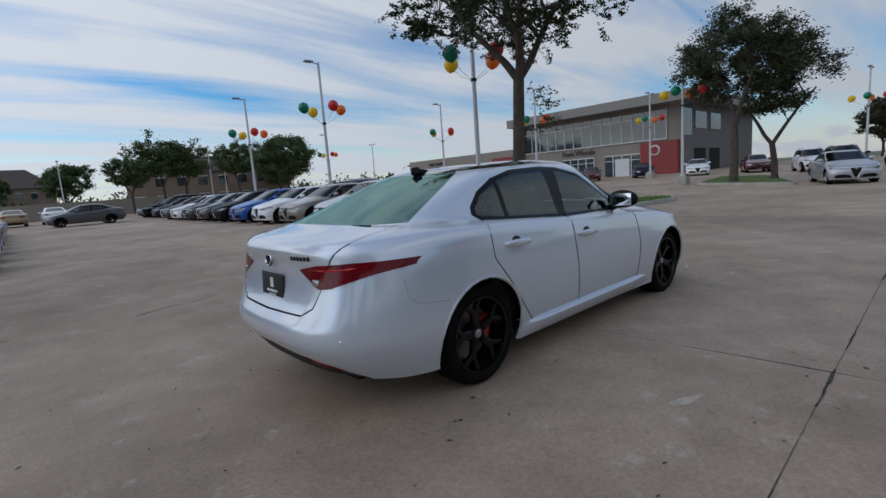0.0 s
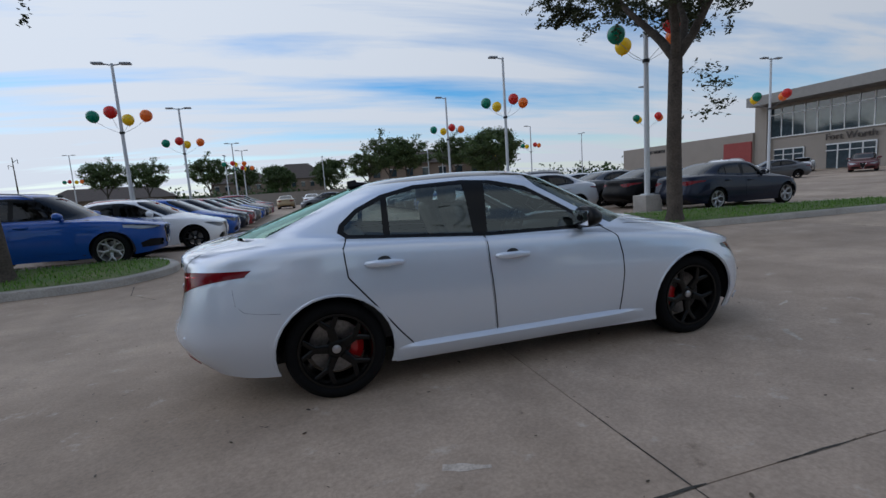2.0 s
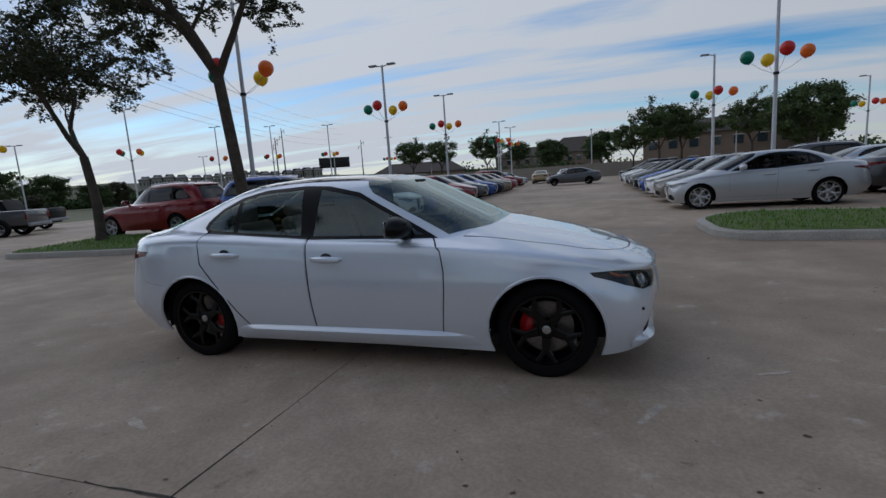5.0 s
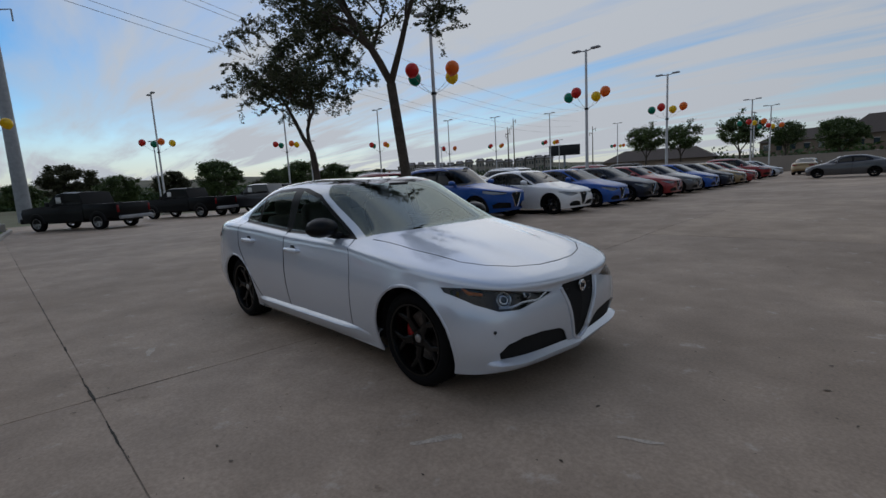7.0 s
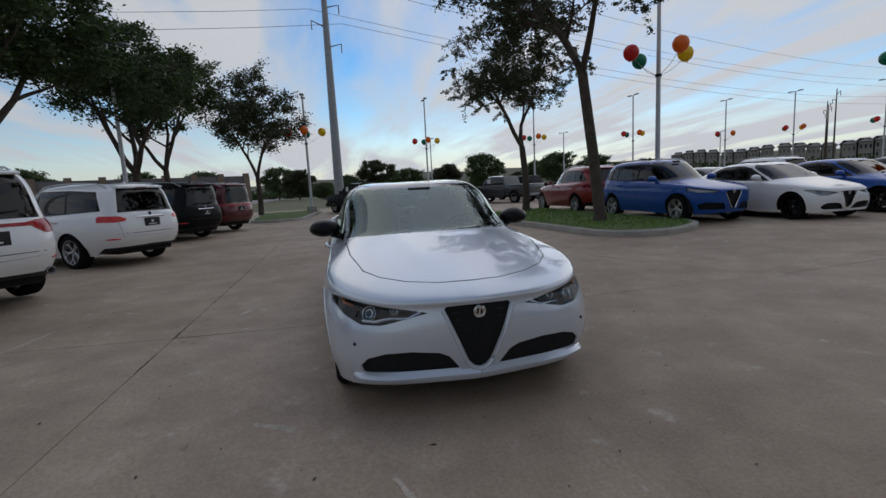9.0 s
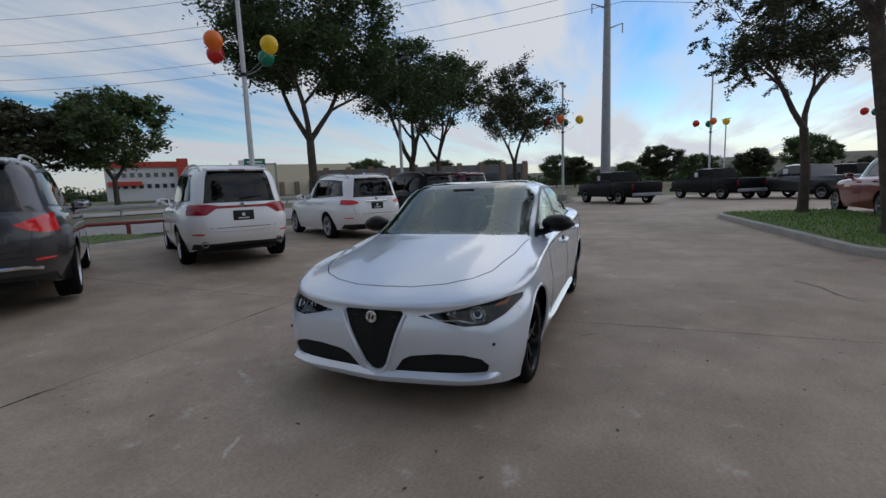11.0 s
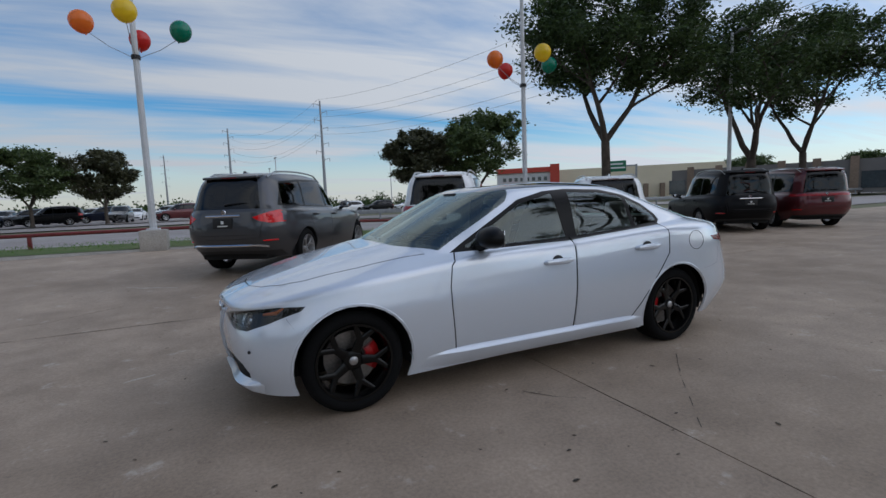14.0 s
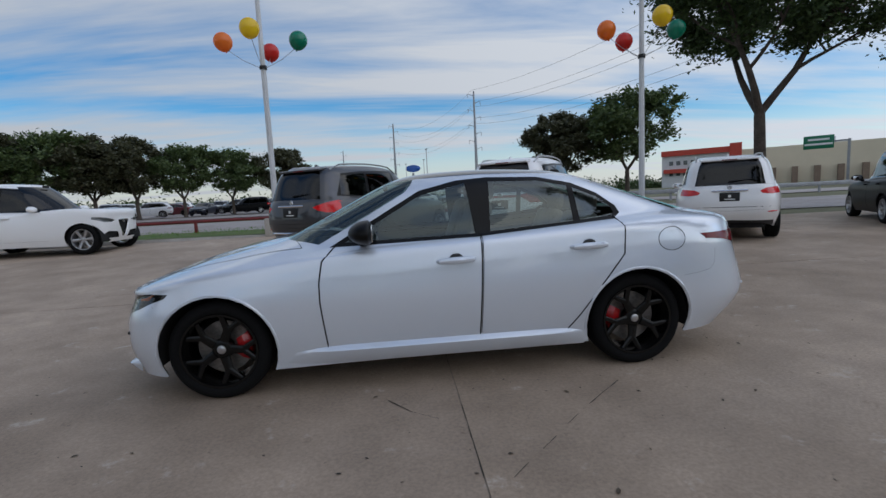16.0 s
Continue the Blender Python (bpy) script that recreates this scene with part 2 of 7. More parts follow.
PAINTS = {
    "white": paint("white_paint", (0.84, 0.84, 0.84), 0.0, 0.35), "blue": paint("blue_paint", (0.006, 0.075, 0.34), 0.25, 0.5, 0.8, 0.3),
    "navy": paint("navy_paint", (0.006, 0.010, 0.026), 0.2, 0.4, 0.5, 0.2), "red": paint("red_paint", (0.25, 0.008, 0.012), 0.3),
    "grey": paint("grey_paint", (0.085, 0.085, 0.09), 0.6), "black": paint("black_paint", (0.004, 0.004, 0.005), 0.0, 0.45, 0.12, 0.12),
    "silver": paint("silver_paint", (0.50, 0.51, 0.53), 0.6), "gold": paint("gold_paint", (0.28, 0.20, 0.10), 0.6),
    "taupe": paint("taupe_paint", (0.25, 0.22, 0.20), 0.6), "maroon": paint("maroon_paint", (0.10, 0.010, 0.014), 0.4),
    "mica": paint("mica_grey_paint", (0.050, 0.052, 0.058), 0.6),
}
PALE = WHITE
GLASS = glass("window_glass", (0.56, 0.64, 0.62), 0.015, 1.8, (0.9, 1.0, 0.98))
GLASS_FRONT = glass("windshield_glass", (0.62, 0.70, 0.68), 0.02, 1.9, (0.88, 1.0, 0.96))
LAMPBOWL = surface("lamp_bowl", (0.035, 0.036, 0.04), 0.25, 0.3, vary=0.4, scale=30)
GLASS_REAR = glass("rear_glass", (0.36, 0.52, 0.48), 0.03, 3.0, (0.62, 0.95, 0.86))
GLASS_DARK = glass("privacy_glass", (0.05, 0.055, 0.06), 0.02, 1.50)
LENS = glass("lamp_lens", (0.75, 0.78, 0.80))
ROOFGLASS = surface("black_roof_glass", (0.006, 0.006, 0.007), 0.05, coat=1.0, vary=0.1)
GLOSSBLACK = surface("gloss_black", (0.005, 0.005, 0.005), 0.3, vary=0.2, spec=0.2)
BLACK = surface("black_plastic", (0.008, 0.008, 0.009), 0.6, vary=0.3)
# near-black for real linings, and for shade painted into gaps and openings
VOID = surface("dark_lining", (0.006, 0.006, 0.006), 0.9, vary=0.2)
RUBBER = surface("tyre_rubber", (0.0075, 0.0075, 0.0078), 0.85, vary=0.3, fine=120, bump=0.15, spec=0.1)
RIMBLACK = surface("black_rim", (0.003, 0.003, 0.003), 0.22, vary=0.2, spec=0.3)
ALLOY = surface("alloy", (0.48, 0.48, 0.49), 0.3, 0.9, vary=0.15)
CHROME = surface("chrome", (0.72, 0.72, 0.73), 0.12, 1.0, vary=0.05)
STEEL = surface("brake_steel", (0.22, 0.21, 0.20), 0.38, 0.9, vary=0.3)
CALIPER = surface("red_caliper", (0.42, 0.008, 0.010), 0.3, coat=0.5, vary=0.15)
TAILRED = surface("tail_lamp_red", (0.15, 0.004, 0.008), 0.10, vary=0.25, scale=14, spec=0.3)
TAILMID = surface("tail_lamp_mid", (0.32, 0.008, 0.014), 0.08, vary=0.3, scale=9)
TAILBRIGHT = surface("tail_lamp_bright", (0.62, 0.012, 0.014), 0.12, coat=0.3, vary=0.25, scale=9)
AMBER = surface("amber_lens", (0.70, 0.16, 0.02), 0.1, coat=1.0, vary=0.25, scale=20)
SEAT = surface("pale_leather", (0.42, 0.40, 0.38), 0.55, vary=0.15, bump=0.2)
DASH = surface("dark_trim", (0.012, 0.012, 0.012), 0.6, vary=0.3)
PAPER = surface("paper", (0.72, 0.73, 0.72), 0.8, vary=0.1)
POLE = surface("painted_pole", (0.55, 0.56, 0.57), 0.5, vary=0.12, scale=1.5, fine=30)
GALV = surface("galvanised_steel", (0.30, 0.31, 0.33), 0.55, 0.4, vary=0.2)
BARK = surface("bark", (0.075, 0.060, 0.048), 0.95, vary=0.45, scale=4, fine=26, bump=1.0, bump_scale=22)
WOODPOLE = surface("pole_wood", (0.09, 0.07, 0.055), 0.9, vary=0.3)
LEAF = leaf_material("oak_leaves", (0.022, 0.032, 0.012), (0.075, 0.085, 0.035))
LEAF2 = leaf_material("green_leaves", (0.022, 0.045, 0.012), (0.07, 0.115, 0.03))
LEAF4 = leaf_material("sunlit_leaves", (0.034, 0.062, 0.018), (0.115, 0.160, 0.050))
LEAF3 = leaf_material("bronze_leaves", (0.034, 0.040, 0.016), (0.090, 0.088, 0.040))
REDRAIL = surface("red_rail_paint", (0.17, 0.022, 0.022), 0.5, vary=0.25)
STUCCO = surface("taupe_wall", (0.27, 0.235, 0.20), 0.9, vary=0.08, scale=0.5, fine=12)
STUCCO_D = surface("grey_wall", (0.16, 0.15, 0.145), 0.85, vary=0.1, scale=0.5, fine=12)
REDPANEL = surface("red_panel", (0.24, 0.035, 0.03), 0.6, vary=0.1)
FASCIA = surface("fascia_metal", (0.20, 0.185, 0.17), 0.5, 0.2, vary=0.1)
WINDOWBLUE = surface("facade_glass", (0.035, 0.05, 0.06), 0.06, vary=0.3, spec=0.9)
FRAMEWHITE = surface("white_frame", (0.65, 0.65, 0.64), 0.5, vary=0.08)
BRICK = surface("brown_brick", (0.22, 0.16, 0.12), 0.9, vary=0.2, scale=0.4, fine=5)
ROOFTILE = surface("brown_shingle", (0.085, 0.066, 0.055), 0.9, vary=0.25, fine=8)
BEIGE = surface("beige_wall", (0.66, 0.58, 0.44), 0.9, vary=0.06, scale=0.3)
STORERED = surface("store_red", (0.45, 0.05, 0.03), 0.6, vary=0.1)
SIGNGREEN = surface("sign_green", (0.0, 0.14, 0.07), 0.4, vary=0.1)
TRAILER = surface("trailer_white", (0.55, 0.56, 0.58), 0.6, vary=0.1)
HILL = surface("hill_scrub", (0.065, 0.065, 0.035), 1.0, vary=0.4, scale=0.02, fine=0.35, other=(0.10, 0.09, 0.05), bump=0.6, bump_scale=0.3)
APART = surface("far_facade", (0.30, 0.27, 0.24), 0.9, vary=0.15, scale=0.05)
BALLOON = {
    "green": balloon_skin("green_balloon", (0.0, 0.27, 0.16)), "yellow": balloon_skin("yellow_balloon", (0.90, 0.66, 0.02)),
    "red": balloon_skin("red_balloon", (0.72, 0.035, 0.025)), "orange": balloon_skin("orange_balloon", (0.90, 0.25, 0.03)),
}


# ---- mesh helpers ----
def mesh_of(name, bm, material=None, smooth=True, angle=None):
    me = bpy.data.meshes.new(name)
    bm.normal_update()
    lay = bm.verts.layers.float_vector.get("nrm")
    normals = [Vector(v[lay]) for v in bm.verts] if lay else None
    bm.to_mesh(me)
    bm.free()
    if material:
        me.materials.append(material)
    if normals:
        me.attributes.remove(me.attributes["nrm"])
        for poly in me.polygons:
            poly.use_smooth = True
        me.normals_split_custom_set_from_vertices([tuple(n.normalized()) if n.length > 1e-6 else (0, 0, 1) for n in normals])
        return me
    if smooth:
        for poly in me.polygons:
            poly.use_smooth = True
        if angle:
            me.set_sharp_from_angle(angle=radians(angle))
    return me


def part(name, bm, material, parent, label="", smooth=True, angle=35, at=None):
    """One mesh object under a thing or a part."""
    ob = new(name, mesh_of(name, bm, material, smooth, angle))
    ob.parent = parent
    if at is not None:
        ob.matrix_basis = at
    return tagged(ob, label)


def again(ob, parent, at, name=None):
    """Another object on the same mesh."""
    o = new(name or ob.name.split(".")[0], ob.data)
    o.parent = parent
    o.matrix_basis = at
    if "label" in ob:
        o["label"] = ob["label"]
    return o


def box(bm, c, s, bevel=0.0, turn=0.0, segs=2):
    r = bmesh.ops.create_cube(bm, size=1)
    vs = r["verts"]
    bmesh.ops.scale(bm, vec=s, verts=vs)
    if bevel:
        es = list({e for v in vs for e in v.link_edges})
        vs = list({v for v in bmesh.ops.bevel(bm, geom=es, offset=bevel, segments=segs, affect="EDGES", profile=0.5)["verts"]} | {v for v in vs if v.is_valid})
    if turn:
        bmesh.ops.rotate(bm, cent=(0, 0, 0), matrix=Matrix.Rotation(turn, 3, "Z"), verts=vs)
    bmesh.ops.translate(bm, vec=c, verts=vs)
    return vs


def boxed(*specs):
    bm = bmesh.new()
    for c, s, *rest in specs:
        box(bm, c, s, *rest)
    return bm


def tube(bm, pts, radii, sides=8, cap=True):
    """A tapered tube along points."""
    rings, pts = [], [Vector(p) for p in pts]
    up = Vector((0.123, 0.456, 0.88))
    for i, p in enumerate(pts):
        d = (pts[min(i + 1, len(pts) - 1)] - pts[max(i - 1, 0)]).normalized()
        a = d.cross(up)
        if a.length < 1e-3:
            a = d.cross(Vector((1, 0, 0)))
        a.normalize()
        b = d.cross(a).normalized()
        r = radii[i] if isinstance(radii, (list, tuple)) else radii
        rings.append([bm.verts.new(p + r * (math.cos(2 * math.pi * k / sides) * a + math.sin(2 * math.pi * k / sides) * b)) for k in range(sides)])
    for u, v in zip(rings, rings[1:]):
        for k in range(sides):
            bm.faces.new((u[k], u[(k + 1) % sides], v[(k + 1) % sides], v[k]))
    if cap:
        bm.faces.new(rings[0]); bm.faces.new(rings[-1][::-1])
    return rings


def revolve(bm, profile, sides=48, axis="y"):
    """Turns (radius, offset) pairs round the y axis; a closed profile makes a closed ring."""
    rings = []
    for r, o in profile:
        rings.append([bm.verts.new((r * math.cos(2 * math.pi * k / sides), o, r * math.sin(2 * math.pi * k / sides))) for k in range(sides)] if r > 1e-6 else [bm.verts.new((0, o, 0))])
    for u, v in zip(rings, rings[1:]):
        for k in range(sides):
            j = (k + 1) % sides
            if len(u) == 1 and len(v) > 1:
                bm.faces.new((u[0], v[j], v[k]))
            elif len(v) == 1 and len(u) > 1:
                bm.faces.new((u[k], u[j], v[0]))
            elif len(u) > 1:
                bm.faces.new((u[k], u[j], v[j], v[k]))
    bmesh.ops.recalc_face_normals(bm, faces=bm.faces[:])
    return rings


def smoothstep(a, b, x):
    t = min(1.0, max(0.0, (x - a) / (b - a)))
    return t * t * (3 - 2 * t)


def knots(pairs, x):
    """Smooth interpolation through (x, value) pairs."""
    if x <= pairs[0][0]:
        return pairs[0][1]
    for i in range(len(pairs) - 1):
        (x0, y0), (x1, y1) = pairs[i], pairs[i + 1]
        if x <= x1:
            h, t = x1 - x0, (x - x0) / (x1 - x0)
            m0 = (y1 - pairs[i - 1][1]) / (x1 - pairs[i - 1][0]) if i > 0 else (y1 - y0) / h
            m1 = (pairs[i + 2][1] - y0) / (pairs[i + 2][0] - x0) if i + 2 < len(pairs) else (y1 - y0) / h
            return (2 * t**3 - 3 * t * t + 1) * y0 + (t**3 - 2 * t * t + t) * h * m0 + (3 * t * t - 2 * t**3) * y1 + (t**3 - t * t) * h * m1
    return pairs[-1][1]


def level(x, y):
    """Height of the lot: it falls gently to the west and rises to the kerb in the south."""
    d = -y - 1.2
    z = 0.032 * min(9.6, 0.5 * (d + math.sqrt(d * d + 1.5)) - 0.25) * smoothstep(-12, 3, x) if d > -6 else 0.0
    z = max(0.0, z)
    z += 0.10 * smoothstep(4, 9, y) * smoothstep(-30, -14, x)
    z -= 0.10 * smoothstep(-13, -26, x)
    z += 0.012 * max(0.0, min(x, 120) - 24)
    return z

from mathutils.bvhtree import BVHTree


# ---- vehicles: a shell of rings from sill to roof, from which panels, panes and lamps are cut ----
def plan(xr, xf, b, nr, nf, xm, count):
    """Half an outline in plan, from the middle of the tail round the left side to the middle of the nose, evenly spaced."""
    pts = []
    back, front = xm if isinstance(xm, tuple) else (xm, xm)
    for k in range(401):
        a = math.pi * k / 400
        n, half, mid = (nr, back - xr, back) if a < math.pi / 2 else (nf, xf - front, front)
        c, s = math.cos(a), math.sin(a)
        if k == 200 and front > back:
            pts += [(back + (front - back) * q / 40, b) for q in range(40)]
        pts.append((mid - math.copysign(abs(c) ** (2 / n), c) * half, b * abs(s) ** (2 / n)))
    run = [0.0]
    for (x0, y0), (x1, y1) in zip(pts, pts[1:]):
        run.append(run[-1] + math.hypot(x1 - x0, y1 - y0))
    out, j = [], 0
    for k in range(count + 1):
        want = run[-1] * k / count
        while j < len(run) - 2 and run[j + 1] < want:
            j += 1
        t = (want - run[j]) / max(1e-9, run[j + 1] - run[j])
        out.append((pts[j][0] + t * (pts[j + 1][0] - pts[j][0]), pts[j][1] + t * (pts[j + 1][1] - pts[j][1])))
    out[0], out[-1] = (out[0][0], 0.0), (out[-1][0], 0.0)
    return out


def shell(rings, spine, steps, creases, count):
    """The left half of a body as a grid: rings are (xr, xf, b, nr, nf, xm, height pairs); faces carry their band in layer 'band'."""
    loops = []
    for xr, xf, b, nr, nf, xm, zs, *waist in rings:
        loops.append([Vector((x, y * (knots(waist[0], x) if waist else 1.0), knots(zs, x))) for x, y in plan(xr, xf, b, nr, nf, xm, count)])
    x0, x1, zs = spine
    loops.append([Vector((x0 + (x1 - x0) * k / count, 0, knots(zs, x0 + (x1 - x0) * k / count))) for k in range(count + 1)])
    bm = bmesh.new()
    band, along = bm.faces.layers.int.new("band"), bm.faces.layers.int.new("along")
    grid, bands = [], []
    for i in range(len(loops) - 1):
        for q in range(steps[i]):
            t = q / steps[i]
            row = []
            for k in range(count + 1):
                p0, p1 = loops[i][k], loops[i + 1][k]
                m0 = p1 - p0 if i == 0 or i in creases else 0.5 * (p1 - loops[i - 1][k])
                m1 = p1 - p0 if i + 2 >= len(loops) or i + 1 in creases else 0.5 * (loops[i + 2][k] - p0)
                row.append((2 * t**3 - 3 * t * t + 1) * p0 + (t**3 - 2 * t * t + t) * m0 + (3 * t * t - 2 * t**3) * p1 + (t**3 - t * t) * m1)
            grid.append(row); bands.append(i)
    grid.append(loops[-1])
    verts = []
    for row in grid:
        verts.append([bm.verts.new((p.x, max(0.0, p.y), p.z)) for p in row])
    for r in range(len(grid) - 1):
        for k in range(count):
            f = bm.faces.new((verts[r][k], verts[r + 1][k], verts[r + 1][k + 1], verts[r][k + 1]))
            f[band], f[along] = bands[r], k
    bmesh.ops.remove_doubles(bm, verts=bm.verts[:], dist=1e-4)
    bmesh.ops.recalc_face_normals(bm, faces=bm.faces[:])
    bm.faces.ensure_lookup_table()
    f = max(bm.faces, key=lambda q: q.calc_center_median().y)
    if f.normal.y < 0:
        bmesh.ops.reverse_faces(bm, faces=bm.faces[:])
    return bm


def inside(poly, x, y):
    hit = False
    for (x0, y0), (x1, y1) in zip(poly, poly[1:] + poly[:1]):
        if (y0 > y) != (y1 > y) and x < (x1 - x0) * (y - y0) / (y1 - y0) + x0:
            hit = not hit
    return hit


VIEWS = {"side": (0, 2), "front": (1, 2), "top": (0, 1)}


def region(bm, poly, view, test):
    """Cuts the outline of poly, as seen in a view, into the mesh, and gives the faces within it."""
    i, j = VIEWS[view]
    lo = [min(p[k] for p in poly) - 0.005 for k in (0, 1)]
    hi = [max(p[k] for p in poly) + 0.005 for k in (0, 1)]
    for (a0, b0), (a1, b1) in zip(poly, poly[1:] + poly[:1]):
        if math.hypot(a1 - a0, b1 - b0) < 1e-6:
            continue
        near = []
        for f in bm.faces:
            us, vs = [v.co[i] for v in f.verts], [v.co[j] for v in f.verts]
            if max(us) > lo[0] and min(us) < hi[0] and max(vs) > lo[1] and min(vs) < hi[1] and test(f.calc_center_median()):
                near.append(f)
        geom = near + list({e for f in near for e in f.edges}) + list({v for f in near for v in f.verts})
        co, no = [0.0] * 3, [0.0] * 3
        co[i], co[j], no[i], no[j] = a0, b0, b1 - b0, a0 - a1
        bmesh.ops.bisect_plane(bm, geom=geom, dist=1e-5, plane_co=co, plane_no=no)
    out = []
    for f in bm.faces:
        c = f.calc_center_median()
        if test(c) and inside(poly, c[i], c[j]):
            out.append(f)
    return out


def take(bm, faces):
    """Moves faces into a mesh of their own."""
    other = bmesh.new()
    lay, mine = bm.verts.layers.float_vector.get("nrm"), other.verts.layers.float_vector.new("nrm")
    seen = {}
    for f in faces:
        vs = []
        for v in f.verts:
            if v not in seen:
                seen[v] = other.verts.new(v.co)
                seen[v][mine] = v[lay]
            vs.append(seen[v])
        other.faces.new(vs)
    bmesh.ops.delete(bm, geom=faces, context="FACES")
    return other


def inset(poly, d, middle):
    """A closed outline drawn in by d; where middle is an axis, the outline runs on past the car's middle there."""
    if middle is not None:
        poly = [tuple(-0.05 if k == middle and abs(c) < 1e-6 else c for k, c in enumerate(p)) for p in poly]
    turn = sum(x0 * y1 - x1 * y0 for (x0, y0), (x1, y1) in zip(poly, poly[1:] + poly[:1]))
    out = []
    for k, p in enumerate(poly):
        a, b = Vector(p) - Vector(poly[k - 1]), Vector(poly[(k + 1) % len(poly)]) - Vector(p)
        a.normalize(); b.normalize()
        n0, n1 = Vector((-a.y, a.x)), Vector((-b.y, b.x))
        m = (n0 + n1) / max(0.5, 1 + n0.dot(n1))
        out.append(tuple(Vector(p) + m * (d if turn > 0 else -d)))
    return out


def shut(bm, poly, view, middle=None, width=0.003):
    """Trims the rim of a panel, leaving a shut line."""
    keep = set(region(bm, inset(poly, width, middle), view, lambda c: True))
    bmesh.ops.delete(bm, geom=[f for f in bm.faces if f not in keep], context="FACES")
    return bm


def both(bm):
    """The half mesh joined with its mirror image."""
    r = bmesh.ops.duplicate(bm, geom=bm.verts[:] + bm.edges[:] + bm.faces[:])
    vs = [g for g in r["geom"] if isinstance(g, bmesh.types.BMVert)]
    fs = [g for g in r["geom"] if isinstance(g, bmesh.types.BMFace)]
    lay = bm.verts.layers.float_vector.get("nrm")
    for v in vs:
        v.co.y = -v.co.y
        if lay:
            n = v[lay]
            v[lay] = (n[0], -n[1], n[2])
    bmesh.ops.reverse_faces(bm, faces=fs)
    bmesh.ops.remove_doubles(bm, verts=bm.verts[:], dist=4e-4)
    return bm


def flipped(bm):
    other = bm.copy()
    lay = other.verts.layers.float_vector.get("nrm")
    for v in other.verts:
        v.co.y = -v.co.y
        if lay:
            n = v[lay]
            v[lay] = (n[0], -n[1], n[2])
    bmesh.ops.reverse_faces(other, faces=other.faces[:])
    return other


def pushed(bm, d):
    """Moves a mesh along its normals."""
    bm.normal_update()
    moves = [(v, v.normal.copy()) for v in bm.verts]
    for v, n in moves:
        v.co += d * n
    return bm


def thick(ob, d):
    m = ob.modifiers.new("thickness", "SOLIDIFY")
    m.thickness, m.offset = d, -1.0
    return ob


def rimmed(bm, d=0.012):
    """Turns the rim of a panel inwards, to give it depth."""
    lay = bm.verts.layers.float_vector.get("nrm")
    r = bmesh.ops.extrude_edge_only(bm, edges=[e for e in bm.edges if e.is_boundary])
    for g in r["geom"]:
        if isinstance(g, bmesh.types.BMVert):
            g.co -= Vector(g[lay]).normalized() * d
    return bm


def circle(cx, cz, r, n=28, a0=0.0, a1=2 * math.pi):
    return [(cx + r * math.cos(a0 + (a1 - a0) * k / n), cz + r * math.sin(a0 + (a1 - a0) * k / n)) for k in range(n)]


# ---- wheels ----
def tyre_mesh(r, rim, w):
    bm = bmesh.new()
    h = w / 2
    prof = [(rim, -h * 0.86), (rim + 0.012, -h * 0.98), (rim + (r - rim) * 0.5, -h * 1.03), (r - 0.022, -h * 0.93), (r - 0.006, -h * 0.80)]
    for k in range(5):
        y = -h * 0.62 + k * h * 0.31
        prof += [(r, y - 0.02 * h), (r - 0.007, y + 0.02 * h), (r - 0.007, y + 0.06 * h), (r, y + 0.10 * h)] if 0 < k < 4 else [(r, y)]
    prof += [(r - 0.006, h * 0.80), (r - 0.022, h * 0.93), (rim + (r - rim) * 0.5, h * 1.03), (rim + 0.012, h * 0.98), (rim, h * 0.86)]
    revolve(bm, prof, 56)
    return mesh_of("tyre", bm, RUBBER, True, 50)


